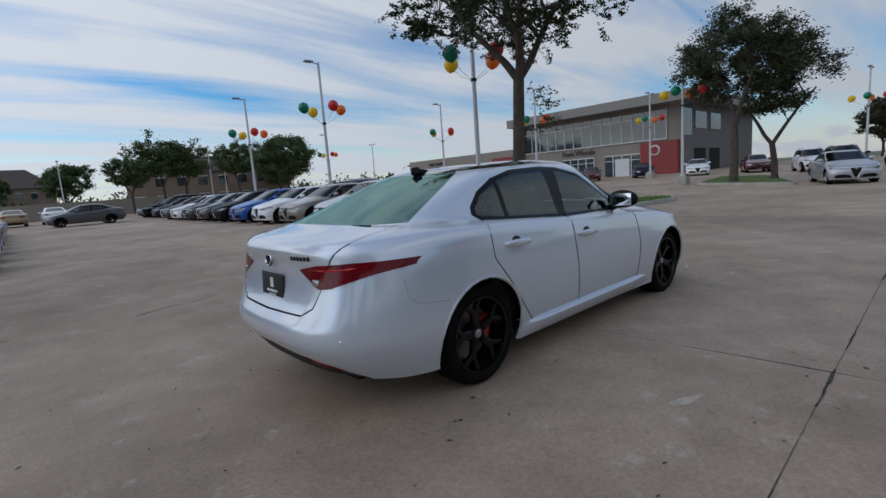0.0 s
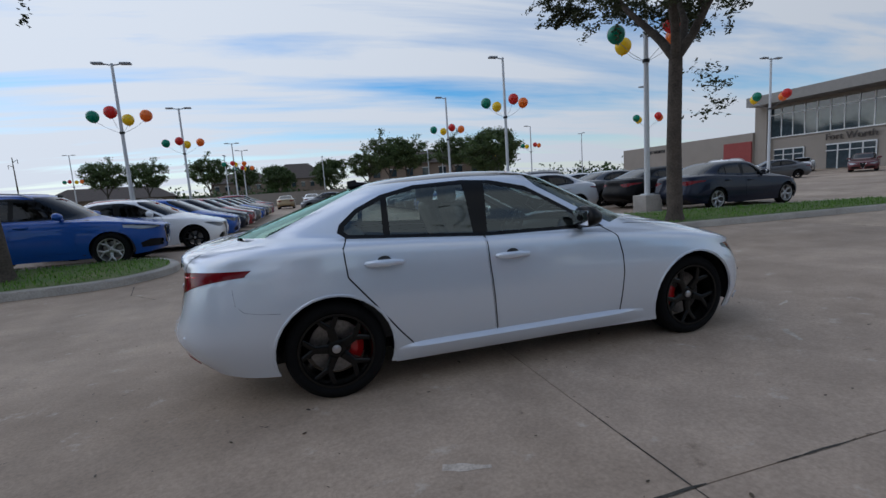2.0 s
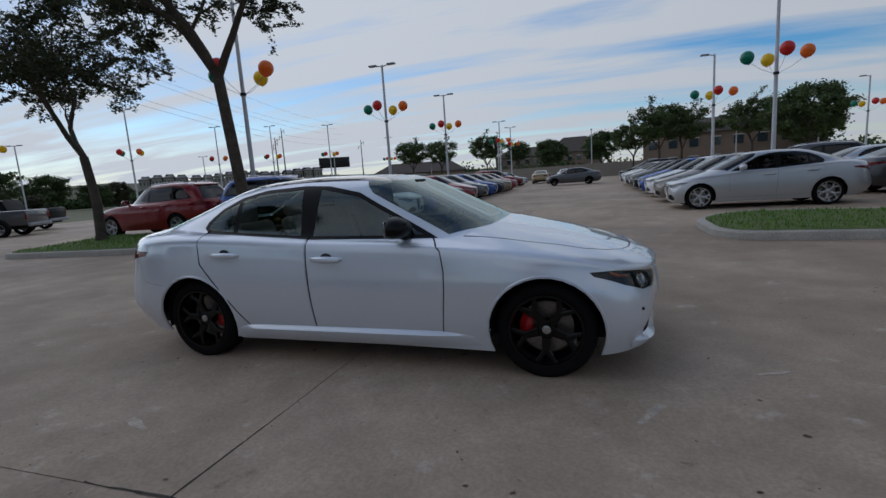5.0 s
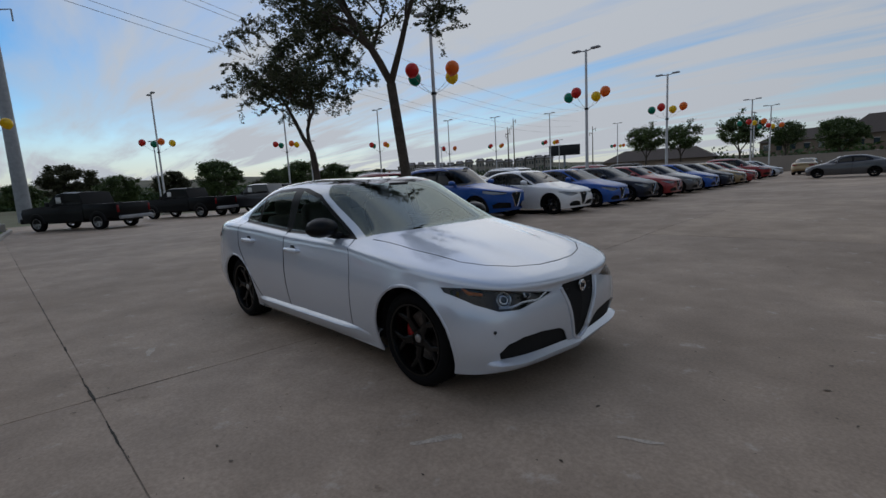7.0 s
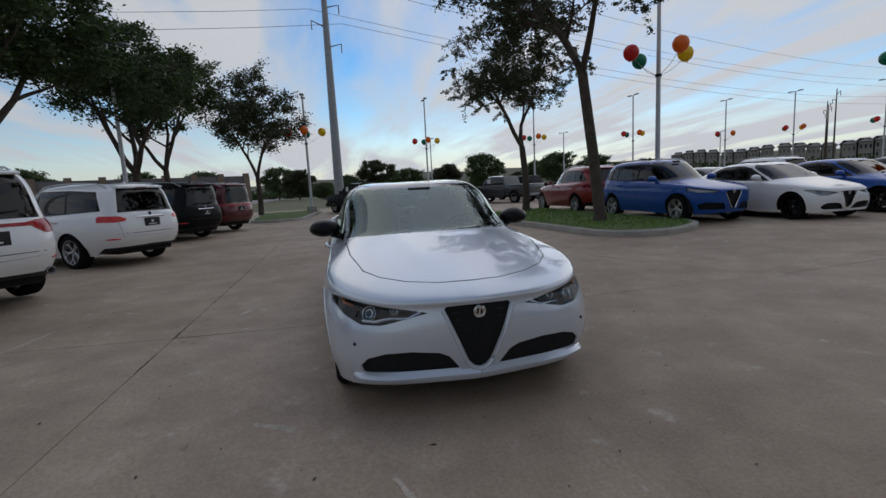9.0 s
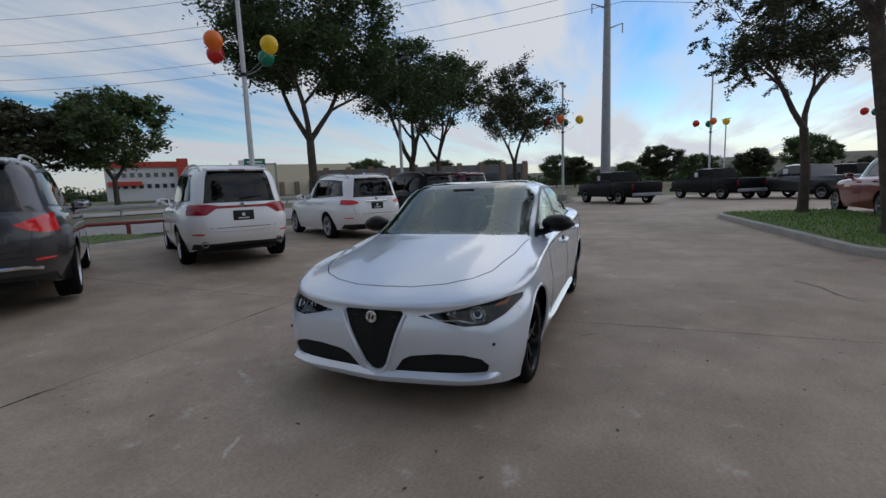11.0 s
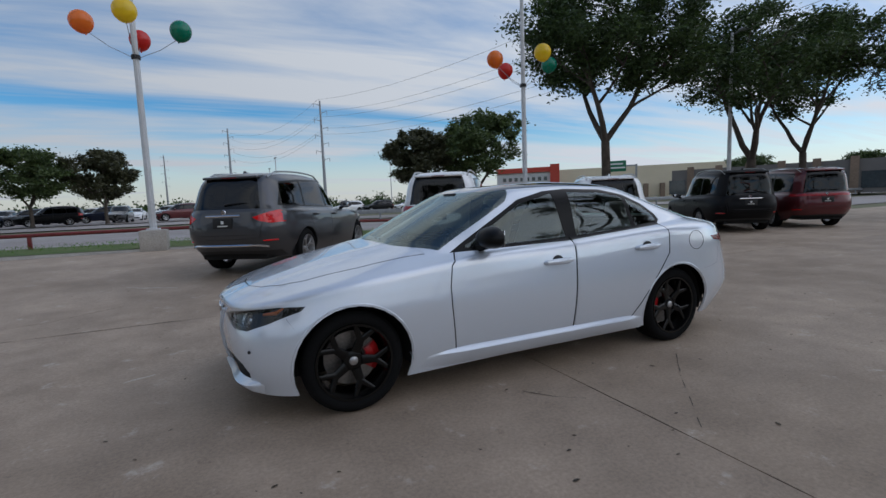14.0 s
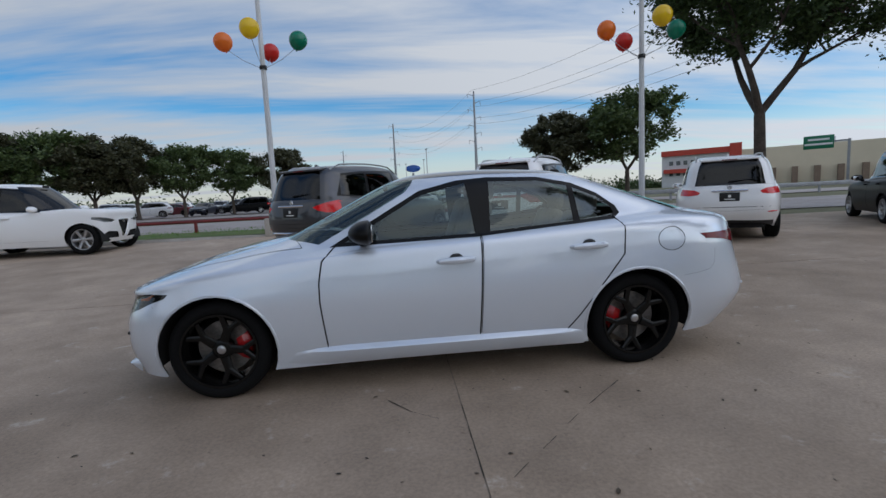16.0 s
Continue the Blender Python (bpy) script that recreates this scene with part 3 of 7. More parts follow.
def rim_mesh(rim, w, spokes, material, double=True, dish=0.03):
    """A rim whose spokes fork towards the lip; +y is outside."""
    bm = bmesh.new()
    h = w / 2
    revolve(bm, [(rim + 0.006, h * 0.90), (rim + 0.004, h * 0.99), (rim - 0.010, h * 0.98), (rim - 0.018, h * 0.80), (rim - 0.028, -h * 0.7), (rim - 0.004, -h * 0.86), (rim + 0.006, -h * 0.86)], 56)
    face = h * 0.86
    revolve(bm, [(0, face - dish), (0.045, face - dish), (0.062, face - dish - 0.006), (0.070, face - dish - 0.03), (0.0, face - dish - 0.035)], 28)
    for s in range(spokes):
        a = 2 * math.pi * s / spokes + math.pi / 2
        legs = ((0.0, 0.0, 0.055, 0.56 * rim), (-0.32, -0.5, 0.56 * rim, rim - 0.012), (0.32, 0.5, 0.56 * rim, rim - 0.012)) if double else ((0, 0, 0.05, rim - 0.012),)
        for n, (d0, d1, r0, r1) in enumerate(legs):
            q0, q1 = a + (0 if r0 > 0.1 else 0), a + d1 * 0.55
            w0, w1 = (0.030, 0.024) if r0 < 0.1 else (0.019, 0.015)
            if not double:
                w0, w1 = 0.026, 0.034
            p0, p1 = Vector((r0 * math.cos(q0), 0, r0 * math.sin(q0))), Vector((r1 * math.cos(q1), 0, r1 * math.sin(q1)))
            d = (p1 - p0).normalized()
            side = Vector((-d.z, 0, d.x))
            y0 = face - dish + 0.004 if r0 < 0.1 else face - 0.016
            y1 = face - 0.016 if r0 < 0.1 and double else face - 0.006
            vs = []
            for p, ww, yy in ((p0, w0, y0), (p1, w1, y1)):
                for sg, dy, k in ((1, -0.028, 1), (1, -0.005, 1), (0.55, 0.0, 1), (-0.55, 0.0, 1), (-1, -0.005, 1), (-1, -0.028, 1)):
                    vs.append(bm.verts.new(p + side * ww * sg + Vector((0, yy + dy, 0))))
            for k in range(6):
                bm.faces.new((vs[k], vs[(k + 1) % 6], vs[6 + (k + 1) % 6], vs[6 + k]))
            bm.faces.new(vs[:6]); bm.faces.new(vs[6:][::-1])
    bmesh.ops.recalc_face_normals(bm, faces=bm.faces[:])
    return mesh_of("rim", bm, material, True, 38)


def disc_mesh(r):
    bm = bmesh.new()
    revolve(bm, [(0.06, 0.012), (r, 0.012), (r, -0.012), (0.06, -0.012), (0.06, 0.012)], 40)
    return mesh_of("brake_disc", bm, STEEL, True, 30)


def caliper_mesh(r):
    bm = bmesh.new()
    pts = []
    for k in range(7):
        a = radians(-32 + 64 * k / 6)
        pts.append((a, 0.034 if 0 < k < 6 else 0.026))
    rows = []
    for a, hw in pts:
        rows.append([bm.verts.new((q * math.cos(a), y, q * math.sin(a))) for q, y in ((r - 0.075, -hw), (r - 0.075, hw + 0.012), (r - 0.03, hw + 0.022), (r + 0.012, hw), (r + 0.012, -hw))])
    for u, v in zip(rows, rows[1:]):
        for k in range(5):
            bm.faces.new((u[k], u[(k + 1) % 5], v[(k + 1) % 5], v[k]))
    bm.faces.new(rows[0]); bm.faces.new(rows[-1][::-1])
    bmesh.ops.recalc_face_normals(bm, faces=bm.faces[:])
    return mesh_of("brake_caliper", bm, CALIPER, True, 30)


def cap_mesh():
    bm = bmesh.new()
    revolve(bm, [(0, 0.010), (0.020, 0.010), (0.027, 0.006), (0.030, -0.004)], 24)
    return mesh_of("hub_cap", bm, ALLOY, True, 40)


def set_wheel(parent, meshes, x, y, r, spin, caliper_side=0):
    """A wheel at (x, y) with its outer face away from the car's middle."""
    ty, ri, di, ca, hc, face = meshes
    w = new("wheel")
    w.parent = parent
    w.matrix_basis = pose(x, y, r, 0, 0, 0 if y > 0 else 180)
    for name, me, at in (("tyre", ty, pose(0, 0, 0)), ("rim", ri, pose(0, 0, 0, 0, spin, 0)), ("brake_disc", di, pose(0, -0.02, 0)), ("brake_caliper", ca, pose(0, -0.02, 0, 0, 0 if (caliper_side > 0) == (y > 0) else 180, 0)), ("hub_cap", hc, pose(0, face, 0))):
        if me:
            o = new(name, me)
            o.parent = w
            o.matrix_basis = at
    return w


# ---- one body for all cars, by its spec ----
def spec_saloon():
    mid = (-1.22, 0.80)
    swell = [(-2.5, 1.01), (-1.9, 1.026), (-1.41, 1.030), (-0.9, 1.006), (-0.4, 1.0), (0.6, 1.0), (1.0, 1.012), (1.41, 1.036), (1.75, 1.035), (2.2, 1.0)]
    low = [(-2.4, 0.275), (-1.9, 0.215), (0, 0.185), (1.7, 0.175), (2.1, 0.20)]
    return dict(
        rings=[(-2.32, 2.02, 0.850, 3.4, 6.0, mid, low, swell),
               (-2.400, 2.065, 0.892, 3.9, 6.0, mid, [(-2.5, 0.38), (-1.4, 0.40), (0, 0.38), (1.4, 0.38), (2.2, 0.35)], swell),
               (-2.446, 2.085, 0.9060, 3.8, 5.0, mid, [(-2.5, 0.52), (-2.0, 0.54), (-1.4, 0.62), (0, 0.59), (1.4, 0.60), (1.8, 0.56), (2.2, 0.50)], swell),
               (-2.348, 2.062, 0.8860, 3.9, 4.2, mid, [(-2.5, 0.86), (-2.0, 0.875), (-1.5, 0.885), (-1.06, 0.868), (-0.155, 0.822), (0.7, 0.778), (1.05, 0.763), (1.4, 0.745), (1.8, 0.695), (2.1, 0.640)], swell),
               (-2.345, 1.985, 0.862, 3.1, 3.6, mid, [(-2.45, 1.0), (-2.1, 1.005), (-1.7, 1.01), (-1.29, 0.995), (-0.3, 0.932), (0.62, 0.895), (0.9, 0.87), (1.15, 0.848), (1.5, 0.825), (1.8, 0.780), (2.02, 0.735)], swell),
               (-1.99, 1.03, 0.800, 4.4, 4.6, -0.4, [(-2.0, 1.075), (-1.7, 1.075), (-1.29, 1.045), (-0.3, 0.975), (0.62, 0.945), (0.85, 0.985), (1.05, 1.005)]),
               (-1.13, 0.275, 0.590, 4.4, 5.6, -0.45, [(-1.15, 1.365), (-0.9, 1.375), (-0.4, 1.388), (0.0, 1.378), (0.24, 1.365)])],
        spine=(-0.9, 0.05, [(-0.95, 1.415), (-0.45, 1.432), (0.1, 1.418)]),
        axles=(-1.41, 1.41), wheel=(0.325, 0.242, 0.235), arch=0.374, track=(0.757, 0.752), sill=0.29,
        doors=[[(0.715, 0.285), (0.745, 0.60), (0.745, 0.73), (0.72, 0.87), (0.64, 0.955), (-0.335, 0.99), (-0.33, 0.80), (-0.295, 0.285)],
               [(-0.30, 0.285), (-0.335, 0.80), (-0.34, 0.99), (-1.275, 1.06), (-1.315, 0.985), (-1.30, 0.80), (-1.14, 0.60), (-0.99, 0.40), (-0.90, 0.295)]],
        trim=[(0.68, 0.945), (0.36, 1.125), (0.06, 1.293), (-0.20, 1.352), (-0.42, 1.366), (-0.78, 1.352), (-1.02, 1.300), (-1.20, 1.218), (-1.315, 1.125), (-1.335, 1.075), (-1.28, 1.035), (-0.3, 0.965)],
        panes=[[(0.575, 0.972), (0.34, 1.105), (0.06, 1.262), (-0.265, 1.335), (-0.305, 0.985)],
               [(-0.405, 0.992), (-0.425, 1.338), (-0.77, 1.328), (-0.985, 1.282), (-0.995, 1.032)],
               [(-1.035, 1.036), (-1.022, 1.268), (-1.185, 1.197), (-1.285, 1.112), (-1.292, 1.078), (-1.265, 1.055)]],
        head=[(0.30, 0.632), (0.42, 0.655), (0.63, 0.690), (0.79, 0.716), (0.862, 0.718), (0.862, 0.69), (0.79, 0.622), (0.70, 0.577), (0.58, 0.573)],
        tail=[(0.34, 0.862), (0.50, 0.892), (0.70, 0.905), (0.875, 0.905), (0.875, 0.868), (0.78, 0.835), (0.62, 0.775), (0.53, 0.765)],
        grille=[(0.0, 0.262), (0.035, 0.272), (0.07, 0.31), (0.195, 0.615), (0.208, 0.645), (0.195, 0.660), (0.0, 0.665)],
        intake=[(0.105, 0.243), (0.19, 0.355), (0.25, 0.384), (0.42, 0.405), (0.57, 0.402), (0.67, 0.375), (0.715, 0.325), (0.70, 0.280), (0.62, 0.250)],
        hood=[(1.985, 0.0), (1.965, 0.20), (1.90, 0.40), (1.80, 0.55), (1.66, 0.645), (1.30, 0.715), (0.86, 0.735), (0.96, 0.52), (1.015, 0.3), (1.045, 0.0)],
        boot=[(0.0, 0.60), (0.40, 0.61), (0.50, 0.66), (0.565, 0.80), (0.60, 0.92), (0.655, 1.005), (0.67, 1.068), (0.0, 1.10)],
        valance=[(0.0, 0.12), (0.745, 0.12), (0.69, 0.25), (0.59, 0.335), (0.44, 0.378), (0.0, 0.392)],
        screen_side=[(0.77, 0.90), (0.79, 0.945), (0.45, 1.125), (0.16, 1.285), (0.11, 1.34), (0.05, 1.45), (1.3, 1.45), (1.3, 0.90)],
        screen=(0.175, 0.208), top=True, handles=[(-0.155, 0.825), (-1.06, 0.868)], mirror=(0.43, 1.035),
    )


def spec_suv(length=4.69, width=0.95, height=1.68, boxy=0.0, nose_up=0.0, lamps="bar"):
    """A tall hatchback; boxy moves its tail upright."""
    hi = height / 1.68
    xr, xf = -length / 2 - 0.05, length / 2 - 0.05
    tail_roof = xr + 0.50 - 0.30 * boxy
    tails = {"bar": [(0.42, 1.02), (0.60, 1.045), (0.915, 1.06), (0.915, 0.96), (0.70, 0.93), (0.44, 0.955)],
             "corner": [(0.50, 0.985), (0.68, 1.055), (0.82, 1.105), (0.99, 1.125), (0.99, 0.90), (0.74, 0.885), (0.60, 0.925)],
             "racetrack": [(0.0, 1.075), (0.36, 1.075), (0.55, 1.105), (0.98, 1.11), (0.98, 0.93), (0.58, 0.925), (0.42, 1.03), (0.0, 1.035)],
             "swept": [(0.50, 1.00), (0.60, 1.05), (0.98, 1.09), (0.98, 0.955), (0.70, 0.935), (0.54, 0.955)],
             "upright": [(0.84, 1.52), (0.99, 1.50), (1.03, 0.92), (0.89, 0.92)],
             "slim": [(0.0, 1.085), (0.99, 1.09), (0.99, 1.01), (0.0, 1.02)]}
    k = width / 0.95
    nf = 6.0 if nose_up else 3.4
    return dict(
        rings=[(xr + 0.14, xf - 0.10, 0.87 * k, 4.0, nf, -0.1, [(xr, 0.40), (-1.8, 0.26), (0, 0.24), (1.8, 0.22), (xf, 0.28)]),
               (xr + 0.02, xf - 0.02, 0.935 * k, 4.4, nf, -0.1, [(xr, 0.58), (0, 0.46), (xf, 0.46)]),
               (xr + 0.0, xf, 0.95 * k, 4.6, nf, -0.1, [(xr, 0.82), (0, 0.74), (xf, 0.70 + 0.6 * nose_up)]),
               (xr + 0.05, xf - 0.10, 0.92 * k, 4.6, nf - 0.2, -0.1, [(xr, 1.06), (0, 0.985), (1.4, 0.97 + 0.6 * nose_up), (xf, 0.84 + nose_up)]),
               (xr + 0.10, 0.98, 0.845 * k, 5.0, 2.6, -0.6, [(xr, 1.13), (-1.3, 1.11), (0, 1.08), (0.7, 1.06), (1.0, 1.11)]),
               (tail_roof, 0.22, 0.62 * k, 5.5, 3.2, -0.8, [(xr, height - 0.10 * hi), (-1.0, height - 0.05), (0.25, height - 0.10)])],
        spine=(tail_roof + 0.35, 0.0, [(xr, height - 0.04), (-0.9, height), (0.1, height - 0.03)]),
        axles=(-1.41, 1.41), wheel=(0.365, 0.25, 0.25), arch=0.405, track=(0.80 * k, 0.79 * k), sill=0.36,
        doors=[[(0.80, 0.37), (0.82, 0.95), (0.70, 1.075), (-0.28, 1.10), (-0.26, 0.37)],
               [(-0.27, 0.37), (-0.29, 1.10), (-1.25, 1.125), (-1.27, 0.95), (-1.05, 0.60), (-0.92, 0.38)]],
        trim=[(0.72, 1.075), (0.10, height - 0.15), (-0.3, height - 0.105), (-1.3, height - 0.125), (tail_roof + 0.28, height - 0.18), (xr + 0.42, 1.17), (-1.3, 1.135)],
        panes=[[(0.60, 1.105), (0.08, height - 0.19), (-0.24, height - 0.15), (-0.25, 1.12)],
               [(-0.33, 1.125), (-0.33, height - 0.145), (-1.18, height - 0.16), (-1.24, 1.15)],
               [(-1.31, 1.155), (-1.26, height - 0.165), (tail_roof + 0.22, height - 0.22), (xr + 0.52, 1.19)]],
        head=[(0.36, 0.80), (0.62, 0.86), (0.86, 0.90), (0.87, 0.84), (0.72, 0.76), (0.5, 0.755)],
        tail=tails[lamps],
        grille=[(0.0, 0.36), (0.05, 0.38), (0.22, 0.74), (0.215, 0.80), (0.0, 0.81)],
        intake=[(0.16, 0.34), (0.26, 0.50), (0.62, 0.53), (0.72, 0.46), (0.68, 0.35)],
        hood=[(xf - 0.14, 0.0), (xf - 0.17, 0.3), (xf - 0.36, 0.62), (1.3, 0.76), (0.84, 0.77), (0.94, 0.4), (1.0, 0.0)],
        boot=[(0.0, 0.62), (0.60, 0.64), (0.66, 0.95), (0.66, 1.10), (0.0, 1.12)],
        valance=[(0.0, 0.3), (0.80, 0.3), (0.78, 0.42), (0.0, 0.44)],
        screen=(0.128, 0.20), top=False, handles=[(-0.10, 0.965), (-1.02, 0.985)], mirror=(0.56, 1.14),
    )


SKIN = []


def tail_at(y, z, out=0.0):
    """A place on the tail of the car built last."""
    hit = SKIN[-1].ray_cast(Vector((-5, max(1e-3, abs(y)), z)), Vector((1, 0, 0)))
    p = hit[0] + hit[1] * (out if hit[1].x < 0 else -out)
    return Vector((p.x, math.copysign(p.y, y) if abs(y) > 1e-3 else 0.0, p.z))


def nose_at(y, z, out=0.0):
    hit = SKIN[-1].ray_cast(Vector((5, max(1e-3, abs(y)), z)), Vector((-1, 0, 0)))
    p = hit[0] + hit[1] * (out if hit[1].x > 0 else -out)
    return Vector((p.x, math.copysign(p.y, y) if abs(y) > 1e-3 else 0.0, p.z))


def flank_at(x, z, sgn, out=0.0):
    hit = SKIN[-1].ray_cast(Vector((x, 5, z)), Vector((0, -1, 0)))
    p = hit[0] + hit[1] * (out if hit[1].y > 0 else -out)
    return Vector((p.x, p.y * sgn, p.z))


def roof_at(x, y):
    hit = SKIN[-1].ray_cast(Vector((x, max(1e-3, abs(y)), 5)), Vector((0, 0, -1)))
    return Vector((x, y, hit[0].z))


def build_car(name, sp, body_mat, fine=1.0, pane_mat=None, back_mat=None, rim_mat=None, spokes=5, hero=False, tail_mat=None, double=True):
    """A car at the origin, nose to +x, as an empty with its parts."""
    car = new(name)
    count = int(150 * fine)
    top = len(sp["rings"]) - 1
    steps = [max(2, round(k * fine)) for k in ((7, 7, 6, 5, 10, 12, 8) if top == 6 else (7, 7, 9, 10, 12, 8))]
    bm = shell(sp["rings"], sp["spine"], steps, (0, 3, top - 1) if top == 6 else (top - 1,), count)
    if hero:
        for v in bm.verts:
            if v.co.x > 0.9 and v.co.z > 0.66:
                line = 0.43 - 0.24 * (v.co.x - 1.0)
                v.co.z += 0.012 * (1 - smoothstep(line - 0.03, line + 0.045, v.co.y)) * smoothstep(0.95, 1.15, v.co.x) * (1 - smoothstep(1.45, 1.92, v.co.x))
        for v in bm.verts:
            edge = knots(sp["rings"][-3][6], v.co.x)
            if v.co.x > 1.45 and v.co.z > edge + 0.002:
                v.co.z += 0.014 * math.sin(math.pi * min(1.0, max(0.0, 2.02 - v.co.x) / 0.64)) * smoothstep(0.0, 0.10, v.co.z - edge)
        for v in bm.verts:
            x, y, z = v.co
            if 1.05 < x < 2.02 and z > knots(sp["rings"][-3][6], x):
                v.co.z += 0.020 * math.sin(math.pi * (x - 1.05) / 0.97) * (1 - smoothstep(0.45, 0.80, y))
            if x < -2.0:
                v.co.x += 0.045 * smoothstep(0.53, 0.64, z) * (1 - smoothstep(0.70, 0.98, z)) * (1 - smoothstep(0.30, 0.80, y))
            v.co.x += 0.088 * max(0.0, 1 - y / 0.84) * smoothstep(1.5, 2.0, x)
    bm.normal_update()
    lay = bm.verts.layers.float_vector.new("nrm")
    for v in bm.verts:
        n = v.normal.copy()
        if v.co.y < 1e-4:
            n.y = 0.0
        v[lay] = n.normalized() if n.length > 1e-6 else Vector((0, 0, 1))
    SKIN.append(BVHTree.FromBMesh(bm))
    along, band = bm.faces.layers.int["along"], bm.faces.layers.int["band"]
    s_rear, s_front = sp["screen"]
    pane_mat, back_mat, tail_mat = pane_mat or GLASS, back_mat or GLASS_REAR, tail_mat or TAILRED
    pick = lambda test: [f for f in bm.faces if test(f)]
    if "screen_side" in sp:
        screen = take(bm, [f for f in region(bm, sp["screen_side"], "side", lambda c: c.z > 0.93 and c.x > -0.1) if f[band] == top - 1])
    else:
        screen = take(bm, pick(lambda f: f[band] == top - 1 and f[along] >= count * (1 - s_front)))
    back = take(bm, pick(lambda f: f[band] == top - 1 and f[along] < count * s_rear))
    roof = take(bm, pick(lambda f: f[band] == top)) if sp["top"] else None
    # arches
    for ax in sp["axles"]:
        fs = region(bm, circle(ax, sp["wheel"][0] - 0.005, sp["arch"], 30), "side", lambda c: c.z < sp["wheel"][0] + sp["arch"] + 0.08 and c.y > 0.55)
        bmesh.ops.delete(bm, geom=fs, context="FACES")
        fs = pick(lambda f: abs(f.calc_center_median().x - ax) < sp["arch"] * 0.86 and f.calc_center_median().z < sp["wheel"][0] and f.calc_center_median().y > 0.5)
        bmesh.ops.delete(bm, geom=fs, context="FACES")
    # near-black copy under the skin, added so the panel gaps look shaded
    if hero:
        inner = bmesh.new()
        seen = {}
        for f in bm.faces:
            if f[band] <= top - 2:
                for v in f.verts:
                    if v not in seen:
                        seen[v] = inner.verts.new(v.co)
                inner.faces.new([seen[v] for v in f.verts])
        part("inner_lining", both(pushed(inner, -0.018)), VOID, car)
    # lamps, grille
    xf, xr = sp["rings"][2][1], sp["rings"][2][0]
    nose, tail_side, flank = (lambda c: c.x > 1.3 and c.z < 1.0), (lambda c: c.x < -1.55), (lambda c: c.y > 0.35)
    head = take(bm, region(bm, sp["head"], "front", lambda c: c.x > 1.68 and c.z < 1.0))
    grille = take(bm, region(bm, sp["grille"], "front", nose))
    intake = take(bm, region(bm, sp["intake"], "front", nose))
    tail = take(bm, region(bm, sp["tail"], "front", lambda c: c.x < (-1.86 if sp["top"] else xr + 0.45)))
    valance = take(bm, region(bm, sp["valance"], "front", tail_side))
    # side glass and doors
    glassband = lambda c: c.y > 0.35 and c.z > 0.90
    trim_faces = region(bm, sp["trim"], "side", glassband)
    frame_bm = take(bm, trim_faces)
    panes = [take(frame_bm, region(frame_bm, inset(p, 0.003 if hero else 0.0, None), "side", glassband)) for p in sp["panes"]]
    doors = [take(bm, region(bm, p, "side", flank)) for p in sp["doors"]]
    hood = take(bm, region(bm, sp["hood"], "top", lambda c: c.x > 0.7 and c.z > 0.66))
    boot = take(bm, region(bm, sp["boot"], "front", lambda c: c.x < -1.7))
    # the parts
    cut = 0.007 if hero else 0.006
    part("body", rimmed(both(bm)), body_mat, car)
    part("hood", rimmed(both(shut(hood, sp["hood"], "top", 1, 0.005))), body_mat, car)
    part("boot_lid" if sp["top"] else "tailgate", rimmed(both(shut(boot, sp["boot"], "front", 0, cut))), body_mat, car)
    part("windshield", both(screen), GLASS_FRONT if hero else pane_mat, car).visible_shadow = False
    part("rear_window", both(back), back_mat, car).visible_shadow = False
    if roof:
        part("roof_panel", both(roof), ROOFGLASS if hero else body_mat, car, "black glass roof" if hero else "")
    r = sp["wheel"][0]
    for n, d in enumerate(doors):
        shut(d, sp["doors"][n], "side", None, cut)
    for sgn in (1, -1):
        side = (lambda b: b) if sgn > 0 else flipped
        part("window_trim", side(frame_bm).copy() if sgn > 0 else side(frame_bm), GLOSSBLACK, car)
        for n, d in enumerate(doors):
            door = part("door", rimmed(side(d).copy() if sgn > 0 else side(d)), body_mat, car)
            hx, hz = sp["handles"][n]
            handle(door, hx, sgn * (flank_at(hx, hz, 1).y + 0.004), hz, sgn, body_mat, hero)
            pane = part("window_pane", side(panes[n]).copy() if sgn > 0 else side(panes[n]), pane_mat if n == 0 else (pane_mat if sp["top"] else GLASS_DARK), door)
            pane.visible_shadow = False
        part("quarter_window", side(panes[2]).copy() if sgn > 0 else side(panes[2]), pane_mat if sp["top"] else GLASS_DARK, car)
        lamp(car, side(head).copy() if sgn > 0 else side(head), sgn, hero, sp)
        tl = part("tail_lamp", pushed(side(tail).copy() if sgn > 0 else side(tail), 0.004), tail_mat, car, "dark red tail lamp" if hero else "")
        if hero:
            y0 = 0.40 * sgn
            q = tail_at(0.505 * sgn, 0.80, -0.004)
            part("reversing_light", boxed(((0, 0, 0), (0.03, 0.065, 0.040), 0.012)), ALLOY, tl, at=Matrix.Translation(q) @ pose(0, 0, 0, 0, 0, -8 * sgn))
            bar = bmesh.new()
            tube(bar, [tail_at(y * sgn, z, 0.002) for y, z in ((0.44, 0.866), (0.54, 0.866), (0.62, 0.868), (0.70, 0.874), (0.76, 0.882))], [0.003, 0.006, 0.006, 0.006, 0.003], 6)
            part("lamp_blade", bar, TAILBRIGHT, tl)
        ib = pushed(side(intake).copy() if sgn > 0 else side(intake), -0.05)
        it = part("air_intake", ib, VOID, car, "black honeycomb air intake" if hero else "")
        mirror(car, sp["mirror"], sgn, body_mat if not hero else GLOSSBLACK, sp["rings"][2][2])
    part("bumper_valance", both(pushed(valance, -0.012)), BLACK, car, "black lower rear bumper")
    g = part("grille", both(pushed(grille, -0.045)), VOID, car, "black mesh shield grille")
    rim_edge(g, sp["grille"], sp, hero)
